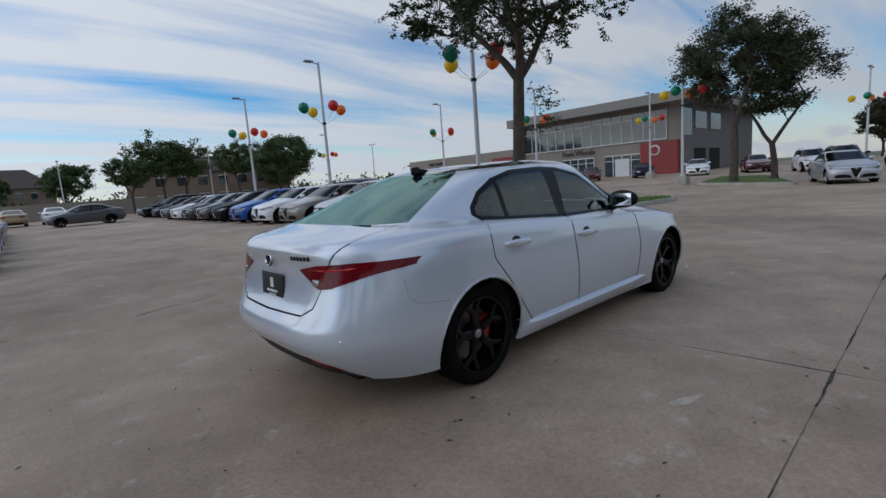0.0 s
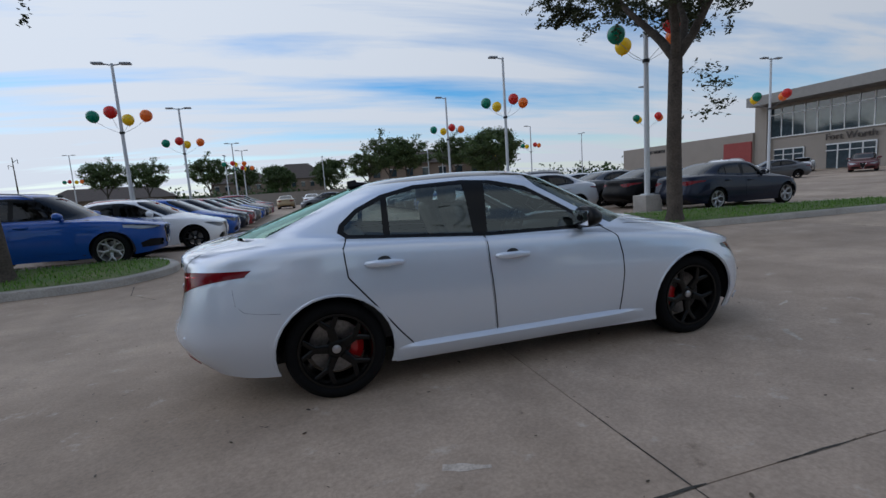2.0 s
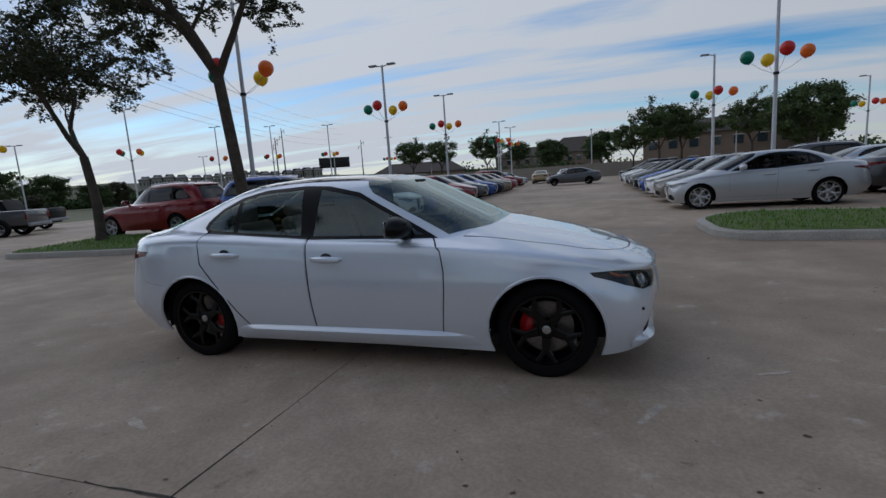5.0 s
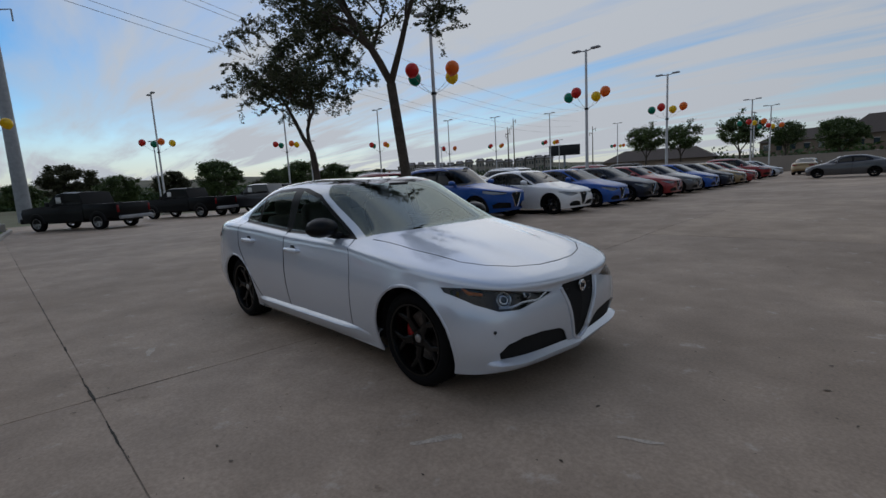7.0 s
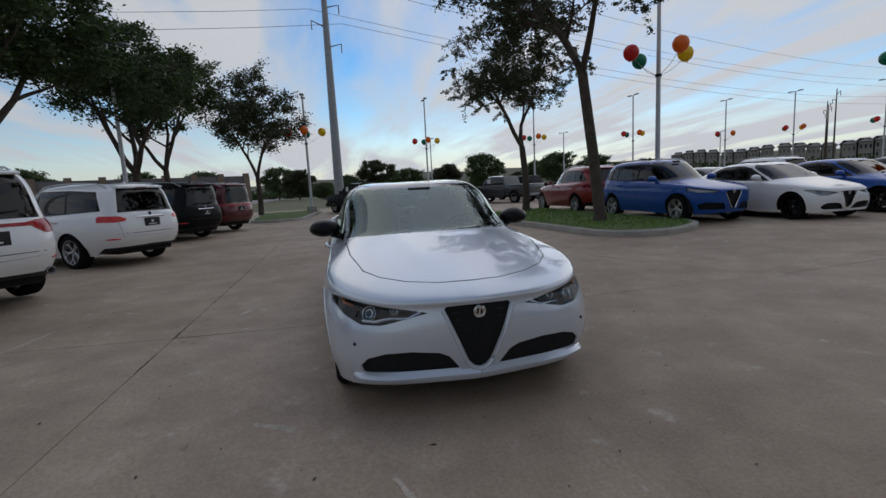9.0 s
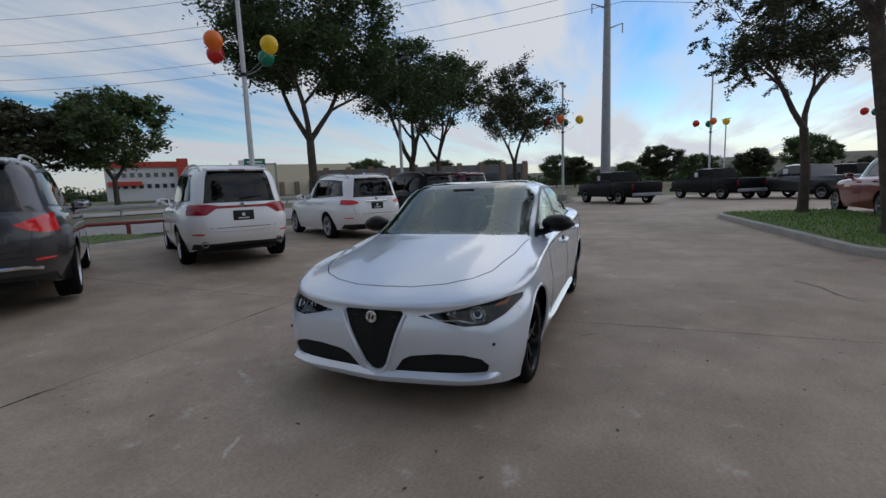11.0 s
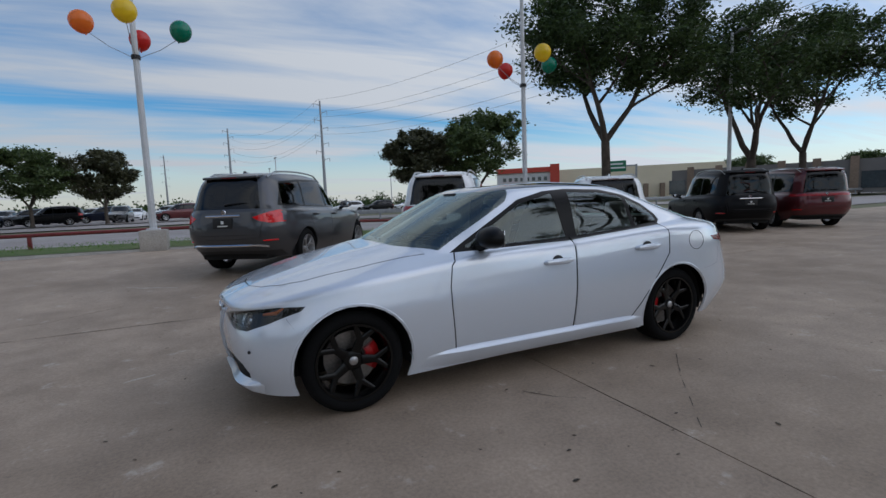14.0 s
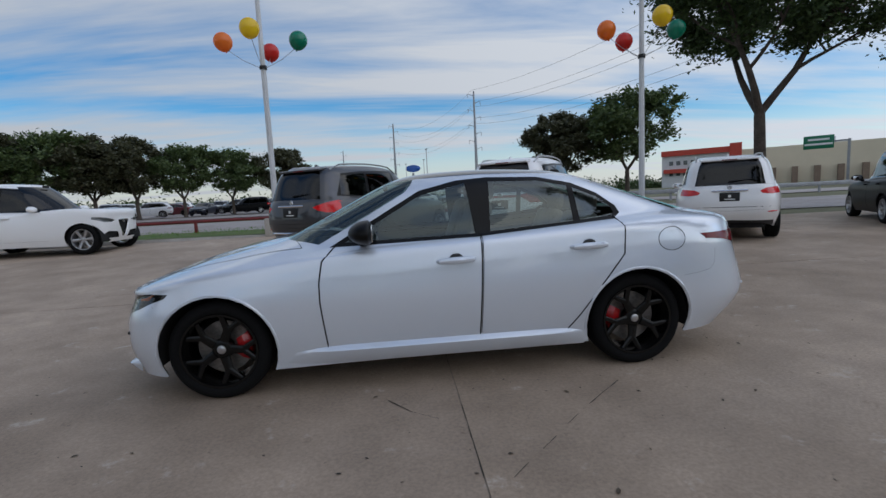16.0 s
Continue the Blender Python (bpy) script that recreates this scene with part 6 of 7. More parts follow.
# ---- trees ----
def build_tree(seed, height, spread, fork, leaves, leaf, lean=(0, 0), size=0.085, trunk=0.17, stems=3, crown_low=0.42, name="oak_tree", droop=0.0, fill=0.8, shoots=()):
    rng = random.Random(seed)
    t = new(name)
    wood = bmesh.new()
    tips = []

    def limb(p, d, length, r, depth):
        pts, radii = [Vector(p)], [r]
        q, v = Vector(p), Vector(d).normalized()
        n = 5
        for k in range(n):
            v = (v + Vector((rng.uniform(-1, 1), rng.uniform(-1, 1), rng.uniform(-0.5, 0.7))) * 0.20).normalized()
            q = q + v * length / n
            pts.append(q.copy()); radii.append(r * (1 - 0.62 * (k + 1) / n))
        tube(wood, pts, radii, 8 if depth < 2 else 5, False)
        if depth >= 3:
            tips.extend(pts[1:])
            return
        if depth >= 2:
            tips.extend(pts[3:])
        for k in range(3 if depth else 4):
            i = rng.randint(2, n)
            a = rng.uniform(0, 2 * math.pi)
            out = Vector((math.cos(a), math.sin(a), rng.uniform(0.0, 0.8) - droop))
            limb(pts[i], (v * 0.7 + out * 0.85), length * rng.uniform(0.5, 0.72), radii[i] * 0.7, depth + 1)

    base = Vector((0, 0, -0.05))
    top = Vector((lean[0], lean[1], fork))
    pts = [base, base + Vector((0, 0, 0.25)), (base + top) / 2 + Vector((rng.uniform(-.06, .06), rng.uniform(-.06, .06), 0)), top]
    tube(wood, pts, [trunk * 1.5, trunk * 1.08, trunk * 0.95, trunk * 0.85], 12)
    for k in range(stems):
        a = 2 * math.pi * (k + rng.random() * 0.5) / stems
        limb(top, Vector((math.cos(a) * 0.62, math.sin(a) * 0.62, 1.0)), (height - fork) * 0.56, trunk * 0.66, 0)
    cx, cy = lean[0] * 1.1, lean[1] * 1.1
    low = height * crown_low
    mid, hz = (height + low) / 2, (height - low) / 2
    verts, faces = [], []
    keep = [p for p in tips if ((p.x - cx) / spread) ** 2 + ((p.y - cy) / spread) ** 2 < 1.15 and p.z > low * 0.9]
    clumps = [(p, rng.uniform(0.16, 0.40) * spread / 3.0, 1.0) for p in keep]
    for k in range(int(fill * 120)):
        a, u = rng.uniform(0, 2 * math.pi), rng.uniform(-0.9, 1)
        w = math.sqrt(max(0, 1 - u * u)) * rng.uniform(0.45, 1.0)
        c = Vector((cx + spread * w * math.cos(a), cy + spread * w * math.sin(a), mid + hz * u * 0.95))
        near = min(tips, key=lambda p: (p - c).length_squared)
        c = c.lerp(near, 0.35)
        clumps.append((c, rng.uniform(0.26, 0.52) * spread / 3.0, 0.014 * len(keep)))
        if (c - near).length > 0.5:
            tube(wood, [near, near.lerp(c, 0.55) + Vector((0, 0, 0.08)), c], [0.014, 0.009, 0.004], 4, False)
    for x, y, z in shoots:
        clumps += [(Vector((x + rng.gauss(0, 0.16), y + rng.gauss(0, 0.16), z + rng.gauss(0, 0.22))), 0.24, 0.6) for k in range(5)]
    total = sum(q for _, _, q in clumps)
    for c, rad, q in clumps:
        twigs = [Vector((rng.gauss(0, 1), rng.gauss(0, 1), rng.gauss(0, 0.62) - droop)).normalized() * rad * rng.uniform(0.7, 1.7) for k in range(6)]
        for k in range(max(2, int(leaves * q / total))):
            o = Vector((rng.gauss(0, 1), rng.gauss(0, 1), rng.gauss(0, 0.62) - droop * abs(rng.gauss(0, 1)))) * rad * 0.58
            if size < 0.07:
                u = math.sqrt(rng.random())
                o = twigs[k % 6] * u + Vector((0, 0, -droop * rad * u * u)) + o * 0.16
            p = c + o
            a, b = Vector((rng.uniform(-1, 1), rng.uniform(-1, 1), rng.uniform(-0.6, 0.6))).normalized(), Vector((rng.uniform(-1, 1), rng.uniform(-1, 1), rng.uniform(-1, 1)))
            s = size * rng.uniform(0.6, 1.25)
            b = (b - a * b.dot(a)).normalized() * s * 0.42
            a = a * s
            i = len(verts)
            verts += [p - a, p + b, p + a, p - b]
            faces.append((i, i + 1, i + 2, i + 3))
    part("trunk", wood, BARK, t, angle=60)
    me = bpy.data.meshes.new("crown")
    me.from_pydata([tuple(v) for v in verts], [], faces)
    me.materials.append(leaf)
    ob = new("crown", me)
    ob.parent = t
    return t


def plant(t, x, y, z, turn, label, group="", scale=1.0):
    t.matrix_basis = pose(x, y, z, 0, 0, turn) @ Matrix.Diagonal((scale, scale, scale, 1))
    return tagged(t, label, "tree", group)


plant(build_tree(3, 8.7, 4.0, 3.6, 64000, LEAF, (-0.34, -0.40), 0.054, 0.165, 4, 0.43, fill=0.9, shoots=((0.25, -0.62, 3.3), (0.30, -0.50, 2.7), (0.42, -0.6, 3.0), (0.5, -0.6, 2.5))), 6.9, 5.28, level(6.9, 5.28) + 0.13, 0, "oak tree with a leaning trunk on the grass island", "oak trees")
plant(build_tree(8, 9.0, 3.5, 3.9, 42000, LEAF, (0.10, -0.55), 0.052, 0.15, 3, 0.44, droop=0.2, fill=0.5), -6.80, 6.24, level(-7, 6.2) + 0.13, 0, "oak tree with a leaning trunk on the grass island", "oak trees")
plant(build_tree(15, 8.0, 3.5, 2.5, 42000, LEAF, (-0.10, 0.0), 0.052, 0.135, 2, 0.42, droop=0.2, fill=0.5), -12.45, 6.45, level(-12.4, 6.2) + 0.13, 80, "forked oak tree on the grass island", "oak trees")
plant(build_tree(21, 10.2, 4.1, 3.3, 42000, LEAF2, (0.1, 0.1), 0.095, 0.19, 3, 0.47, fill=0.7), -12.05, -10.95, 0.1, 0, "tall oak tree on the verge", "oak trees")
plant(build_tree(22, 9.3, 3.7, 2.7, 22000, LEAF2, (0.2, 0.0), 0.10, 0.21, 3, 0.46, fill=0.6), -19.4, -9.75, -0.1, 50, "tall forked oak tree on the verge", "oak trees")
plant(build_tree(23, 9.4, 3.1, 3.0, 18000, LEAF2, (0.0, 0.2), 0.10, 0.17, 3, 0.47, fill=0.6), -22.9, -9.5, -0.1, 110, "tall oak tree on the verge", "oak trees")
plant(build_tree(24, 8.8, 3.9, 2.6, 18000, LEAF, (0.1, 0.0), 0.10, 0.17, 2, 0.45, fill=0.6), -27.6, -5.7, -0.2, 20, "spreading oak tree on a kerbed island", "oak trees")
plant(build_tree(31, 8.8, 3.6, 3.0, 24000, LEAF, (0.0, 0.0), 0.09, 0.20, 2, 0.42, fill=0.6), 25.8, 5.3, 0.16, 0, "oak tree on the east island", "oak trees")
plant(build_tree(32, 8.0, 3.6, 1.9, 22000, LEAF, (0.2, 0.0), 0.09, 0.17, 2, 0.40, fill=0.6), 28.0, 3.9, 0.18, 60, "forked oak tree on the east island", "oak trees")
far_oak = build_tree(41, 9.0, 4.4, 2.2, 17000, LEAF4, (0, 0), 0.20, 0.20, 3, 0.22, "far_tree")
far_bronze = build_tree(42, 8.5, 4.2, 2.0, 22000, LEAF3, (0, 0), 0.20, 0.20, 3, 0.22, "far_tree")
far_thin = build_tree(43, 8.0, 3.4, 2.8, 9000, LEAF4, (0, 0), 0.17, 0.16, 3, 0.45, "far_tree")


def stand(src, x, y, z, turn, scale, label):
    c = copy_thing(src, pose(x, y, z, 0, 0, turn))
    c.scale = (scale, scale, scale)
    tagged(c, label, "tree", "far trees")


for x, y, s, src in ((-19.2, -34, 0.98, far_oak), (-14.6, -36.8, 0.86, far_bronze), (11.8, -46.5, 0.74, far_bronze), (16.6, -45, 0.72, far_oak), (20.4, -43, 0.76, far_oak), (23.6, -41, 0.85, far_bronze), (26.6, -40, 0.86, far_bronze), (29.6, -39.5, 0.88, far_oak), (33, -39, 0.9, far_bronze), (36.5, -39, 0.92, far_oak), (40.5, -39.5, 0.95, far_bronze)):
    stand(src, x, y, 0.4, 37 * x, s, "round dark green tree beyond the road")
for x, y, s, src in ((-34, 90, 1.15, far_thin), (-27.7, 90, 1.1, far_thin), (-16.6, 83, 1.05, far_thin), (-11.5, 88, 0.9, far_thin), (-7, 110, 0.95, far_oak), (4, 98, 0.95, far_oak), (9.6, 58, 1.0, far_thin), (7.0, 61, 0.8, far_thin), (12.2, 59, 0.95, far_thin), (24, 75, 1.2, far_thin), (25, 59, 1.0, far_oak), (22.7, 90, 0.9, far_oak), (33, 80, 0.9, far_oak), (16.5, 95, 0.9, far_oak)):
    stand(src, x, y, 0.2, 53 * x, s, "oak tree at the north end of the lot")
for x, y, s, src in ((58, -4, 0.7, far_oak), (66, -9, 0.8, far_oak), (75, 3, 0.8, far_bronze)):
    stand(src, x, y, 0.6, 53 * x, s, "oak tree beyond the showroom")
for k in range(26):
    a = k / 25
    stand(far_oak if k % 3 else far_bronze, -95 + 12 * math.sin(k * 2.1), -55 + 130 * a, -1.5, 71 * k, 0.75 + 0.25 * math.sin(k * 1.7), "tree in the belt west of the lot")
for p in (far_oak, far_bronze, far_thin):
    for o in (*p.children_recursive, p):
        bpy.data.objects.remove(o)


# ---- showroom ----
def wall_box(name, parent, c, s, material, label=""):
    return part(name, boxed((c, s)), material, parent, label, False)


show = tagged(new("showroom"), "two-storey taupe car showroom with glazed upper floor", "building")
show.matrix_basis = pose(52, 17.5, level(52, 20), 0, 0, 0)
wall_box("wall", show, (13, 10.8, 4.1), (26, 21.6, 8.2), STUCCO)
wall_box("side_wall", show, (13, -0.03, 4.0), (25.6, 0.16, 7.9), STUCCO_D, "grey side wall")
wall_box("parapet", show, (-1.0, 10.2, 8.15), (3.6, 24.6, 1.05), FASCIA, "deep overhanging fascia")
wall_box("parapet", show, (14.35, -0.95, 8.15), (27, 2.3, 1.05), FASCIA, "deep overhanging fascia")
wall_box("tower", show, (2, 22.35, 4.2), (5.4, 1.5, 8.4), STUCCO)
wall_box("low_wing", show, (6, 35.05, 2.4), (14, 23.9, 4.8), STUCCO, "single-storey wing")
wall_box("red_wing_panel", show, (-1.02, 25.1, 1.9), (0.3, 3.9, 3.8), REDPANEL)
wall_box("red_panel", show, (-0.25, 2.5, 1.85), (0.6, 4.2, 3.7), REDPANEL, "red entrance panel")
for k in range(15):
    y = 20.9 - 1.32 * k
    w = wall_box("window", show, (-0.05, y, 5.6), (0.14, 1.24, 3.2), WINDOWBLUE, "tall blue-grey pane")
    part("mullion", boxed(((-0.12, y - 0.66, 5.6), (0.12, 0.09, 3.3))), FRAMEWHITE, w, smooth=False)
wall_box("window_band", show, (-0.13, 11.7, 3.95), (0.12, 19.9, 0.12), FRAMEWHITE)
wall_box("window_band", show, (-0.13, 11.7, 6.5), (0.10, 19.9, 0.10), FRAMEWHITE)
for y0, n in ((5.3, 4), (11.3, 4), (18.2, 3)):
    for k in range(n):
        y = y0 + 1.15 * k
        w = wall_box("window", show, (-0.05, y, 1.28), (0.14, 1.05, 2.4), WINDOWBLUE, "dark ground floor pane")
        part("frame", boxed(((-0.12, y - 0.56, 1.28), (0.10, 0.10, 2.56)), ((-0.12, y, 2.55), (0.10, 1.15, 0.12)), ((-0.12, y, 1.9), (0.10, 1.15, 0.08))), FRAMEWHITE, w, smooth=False)
wall_box("entrance_door", show, (-0.16, 7.0, 1.05), (0.10, 1.8, 2.1), FRAMEWHITE, "white framed glass entrance door")
for x in (3.2, 8.2):
    wall_box("window", show, (x + 1.5, -0.16, 5.9), (3.6, 0.12, 1.9), WINDOWBLUE, "wide upper window")
    # flat near-black sheet on the uncut wall; the bay's shade is its colour
    wall_box("garage_opening", show, (x + 1.4, -0.16, 1.4), (3.4, 0.12, 2.6), VOID, "near-black panel painted for the shaded service bay")
wall_box("corner_glass", show, (0.6, -0.14, 5.7), (2.6, 0.12, 3.2), WINDOWBLUE)
rb = bmesh.new()
revolve(rb, [(0, 0.10), (0.52, 0.10), (0.58, 0.06), (0.60, 0), (0, 0)], 32)
part("round_badge", rb, FRAMEWHITE, show, "round white badge", at=pose(-0.58, 2.9, 2.75, 0, 0, 90))
rb = bmesh.new()
revolve(rb, [(0, 0.02), (0.44, 0.02), (0.44, 0), (0, 0)], 28)
part("badge_disc", rb, REDPANEL, show, at=pose(-0.69, 2.9, 2.75, 0, 0, 90))
txt = bpy.data.curves.new("sign_letters", "FONT")
txt.body, txt.size, txt.extrude, txt.align_x = "Fort Worth", 0.98, 0.06, "CENTER"
txt.materials.append(surface("bronze_letters", (0.06, 0.05, 0.045), 0.4, 0.3))
sign = new("sign_letters", txt)
sign.parent = show
sign.matrix_basis = pose(-0.22, 13.0, 3.0, 90, 0, -90)
tagged(sign, "dark raised letters on the facade")
txt2 = bpy.data.curves.new("sign_letters_small", "FONT")
txt2.body, txt2.size, txt2.extrude, txt2.align_x = "FORT WORTH", 0.62, 0.05, "CENTER"
txt2.materials.append(BLACK)
sign2 = new("sign_letters", txt2)
sign2.parent = show
sign2.matrix_basis = pose(-1.06, 39.5, 3.7, 90, 0, -90)


# ---- far buildings ----
def gable(name, x, y, z, w, d, h, roof_h, wall_m, roof_m, turn, label, wins=6, storeys=2):
    b = tagged(new(name), label, "building")
    b.matrix_basis = pose(x, y, z, 0, 0, turn)
    wall_box("wall", b, (0, 0, h / 2), (w, d, h), wall_m)
    rb = bmesh.new()
    e = 0.6
    p = [(-w / 2 - e, -d / 2 - e, h), (w / 2 + e, -d / 2 - e, h), (w / 2 + e, d / 2 + e, h), (-w / 2 - e, d / 2 + e, h), (-w / 2 + d * 0.35, 0, h + roof_h), (w / 2 - d * 0.35, 0, h + roof_h)]
    v = [rb.verts.new(q) for q in p]
    for f in ((0, 1, 5, 4), (1, 2, 5), (2, 3, 4, 5), (3, 0, 4), (3, 2, 1, 0)):
        rb.faces.new([v[i] for i in f])
    part("roof", rb, roof_m, b, smooth=False)
    for s in range(storeys):
        for k in range(wins):
            xx = -w / 2 + w * (k + 0.5) / wins
            win = wall_box("window", b, (xx, -d / 2 - 0.03, 1.6 + s * 3.0), (w / wins * 0.42, 0.12, 1.4), WINDOWBLUE)
            part("frame", boxed(((xx, -d / 2 - 0.07, 1.6 + s * 3.0 + 0.75), (w / wins * 0.48, 0.12, 0.12))), FRAMEWHITE, win, smooth=False)
    return b


gable("apartment_house", -3.0, 160, 0.5, 17, 14, 6.6, 5.0, BRICK, ROOFTILE, 0, "two-storey brown apartment house with hipped roof", 6)
gable("apartment_house", -19.5, 160, 0.5, 18, 13, 6.2, 3.2, BRICK, ROOFTILE, 0, "brown apartment house wing with hipped roof", 6)
gable("apartment_house", 25, 92, 0, 26, 12, 6.2, 2.8, BRICK, ROOFTILE, -14, "three-storey brown apartment house behind trees", 8, 2)
gable("apartment_house", -46, 128, -1, 26, 12, 4.5, 3.0, BRICK, ROOFTILE, 10, "low brown house beyond the lot", 6, 1)
fence = tagged(new("boundary_wall"), "long plain taupe boundary wall", "wall")
fence.matrix_basis = pose(8, 69, 0)
wall_box("panel", fence, (-14, 0, 1.0), (36, 0.3, 2.1), STUCCO)
for k in range(16):
    q = (k + 0.25 * (k // 4)) / 15.75
    gable("far_apartment", -166 + 50 * q, 139 + 43.5 * q, 2.2 + 0.5 * math.sin(k), 3.7, 9, 6.2, 1.4, APART, STUCCO_D, 41, "pale grey three-storey apartments on the hill", 3, 2)

hills = bmesh.new()
hr = random.Random(3)
rows = []
for q, (rad, up) in enumerate(((150, -4.0), (230, 3.0), (330, 9.0), (480, 14.0), (900, 12.0))):
    rows.append([hills.verts.new((rad * math.cos(a), rad * math.sin(a), up * (0.35 + 0.75 * smoothstep(radians(80), radians(140), a) * (1 - 0.75 * smoothstep(radians(170), radians(205), a))) + hr.uniform(-0.8, 0.8) * q * 0.5 - 0.5)) for a in [radians(28 + 182 * k / 60) for k in range(61)]])
for u, v in zip(rows, rows[1:]):
    for k in range(60):
        hills.faces.new((u[k], u[k + 1], v[k + 1], v[k]))
for f in hills.faces:
    f.normal_update()
    if f.normal.z < 0:
        f.normal_flip()
tagged(new("hills", mesh_of("hills", hills, HILL)), "low scrub-covered hills on the horizon", "hill", kind="structure")


def far_woods(a0, a1, rad, n, h, leaf, seed, base=-1.0):
    rng = random.Random(seed)
    verts, faces = [], []
    for k in range(n):
        a, r = radians(rng.uniform(a0, a1)), rad * rng.uniform(0.94, 1.1)
        hh, ww = h * rng.uniform(0.5, 1.1), h * rng.uniform(0.5, 0.9)
        cx, cy = r * math.cos(a), r * math.sin(a)
        for q in range(170):
            p = Vector((cx + rng.gauss(0, ww * 0.4), cy + rng.gauss(0, ww * 0.4), base + abs(rng.gauss(0.45, 0.26)) * hh))
            u = Vector((rng.uniform(-1, 1), rng.uniform(-1, 1), rng.uniform(-1, 1))).normalized() * rng.uniform(0.3, 0.62)
            v = Vector((rng.uniform(-1, 1), rng.uniform(-1, 1), rng.uniform(-1, 1))).normalized() * rng.uniform(0.25, 0.55)
            i = len(verts)
            verts += [p - u, p + v, p + u, p - v]
            faces.append((i, i + 1, i + 2, i + 3))
    me = bpy.data.meshes.new("far_woods")
    me.from_pydata([tuple(v) for v in verts], [], faces)
    me.materials.append(leaf)
    tagged(new("far_woods", me), "belt of dark scrub and trees on the horizon", "woods", kind="stuff")


far_woods(95, 215, 140, 260, 4.5, LEAF2, 1)
far_woods(205, 275, 190, 150, 5.5, LEAF2, 2)
far_woods(40, 110, 150, 90, 6.0, LEAF2, 4)
far_woods(275, 345, 170, 150, 5.0, LEAF2, 5)

office = tagged(new("office_block"), "long low brick office block across the road", "building")
office.matrix_basis = pose(-77.5, -32, 0.2, 0, 0, 294)
wall_box("wall", office, (2.75, 0, 2.2), (38.5, 10, 4.4), STUCCO_D)
for k in range(10):
    wall_box("pier", office, (-15.9 + 3.9 * k, 5.1, 2.4), (0.9, 0.5, 4.8), BRICK)
    wall_box("window", office, (-13.9 + 3.9 * k, 5.02, 1.7), (2.4, 0.1, 2.2), WINDOWBLUE)
store = tagged(new("store"), "beige retail store with red entrance block", "building")
store.matrix_basis = pose(-85, -92, 0.3, 0, 0, -40.5)
wall_box("wall", store, (-14, 0, 3.7), (44, 16, 7.4), BEIGE)
wall_box("entrance_block", store, (15.5, 2, 4.1), (15, 16, 8.2), TRAILER, "white entrance block")
wall_box("red_band", store, (15.5, 10.2, 7.6), (15.2, 0.6, 1.2), STORERED)
wall_box("red_corner", store, (8.6, 10.4, 4.4), (2.2, 0.8, 8.8), STORERED)
wall_box("red_canopy", store, (19.5, 10.4, 3.6), (6.0, 1.2, 0.9), STORERED)
wall_box("roof_unit", store, (-6, 1, 8.1), (4.5, 4, 1.4), TRAILER)
for k in range(8):
    for z in (3.0, 5.4):
        wall_box("window", store, (10.9 + 1.45 * k, 10.05, z), (0.8, 0.12, 0.9), WINDOWBLUE)
for k in range(12):
    wall_box("pier", store, (-34 + 3.6 * k, 8.5, 1.4), (1.0, 1.2, 3.4), BRICK)
gs = tagged(new("road_sign"), "green highway sign on a steel post", "sign")
gs.matrix_basis = pose(-64.9, -63.1, -0.6, 0, 0, -46)
part("panel", boxed(((0, 0, 7.0), (3.7, 0.15, 2.0), 0.03)), SIGNGREEN, gs)
part("text", boxed(((0, 0.09, 7.4), (2.6, 0.02, 0.28)), ((0, 0.09, 6.7), (3.4, 0.02, 0.28))), PAPER, gs)
part("post", boxed(((-3.6, 0, 3.5), (0.35, 0.35, 7.4))), GALV, gs)
part("arm", boxed(((-1.8, -0.15, 7.0), (4.0, 0.18, 0.25))), GALV, gs)
oval = tagged(new("oval_sign"), "blue oval sign on a tall post", "sign")
oval.matrix_basis = pose(-4.1, -110, 0.3, 0, 0, 0)
ov = bmesh.new()
revolve(ov, [(0, 0.2), (0.92, 0.2), (1.0, 0.12), (1.0, -0.12), (0.92, -0.2), (0, -0.2)], 28)
bmesh.ops.scale(ov, vec=(1.8, 1.0, 0.85), verts=ov.verts[:])
bmesh.ops.translate(ov, vec=(0, 0, 7.6), verts=ov.verts[:])
part("panel", ov, PAINTS["blue"], oval)
part("post", boxed(((0, 0, 3.3), (0.5, 0.4, 6.6))), GALV, oval)
board = tagged(new("billboard"), "dark backed billboard on a steel post", "sign")
board.matrix_basis = pose(-80, 137, 0, 0, 0, 30)
part("panel", boxed(((0, 0, 9.0), (10, 0.6, 3.4), 0.05)), BLACK, board)
part("post", boxed(((0, 0, 3.6), (0.7, 0.7, 7.4))), GALV, board)
# ---- rail, pylons, wires ----
rail = tagged(new("red_rail"), "low dark red pipe rail on posts along the verge", "rail")
for k in range(13):
    part("post", boxed(((-9 + 4.0 * k, -12.5, level(-9 + 4 * k, -12.5) + 0.30), (0.09, 0.09, 0.40), 0.01)), REDRAIL, rail)
    if k < 12:
        tb = bmesh.new()
        x0, x1 = -9 + 4 * k, -5 + 4 * k
        tube(tb, [(x0, -12.5, level(x0, -12.5) + 0.47), (x1, -12.5, level(x1, -12.5) + 0.47)], 0.055, 8)
        part("pipe", tb, REDRAIL, rail)
guard = tagged(new("guard_rail"), "grey steel guard rail along the highway", "rail")
for k in range(22):
    x = -92 + 4 * k
    part("post", boxed(((x, -29 - 0.0 * k, 0.4), (0.12, 0.12, 0.8))), GALV, guard)
part("beam", boxed(((-50, -28.9, 0.68), (88, 0.06, 0.30), 0.02)), GALV, guard)


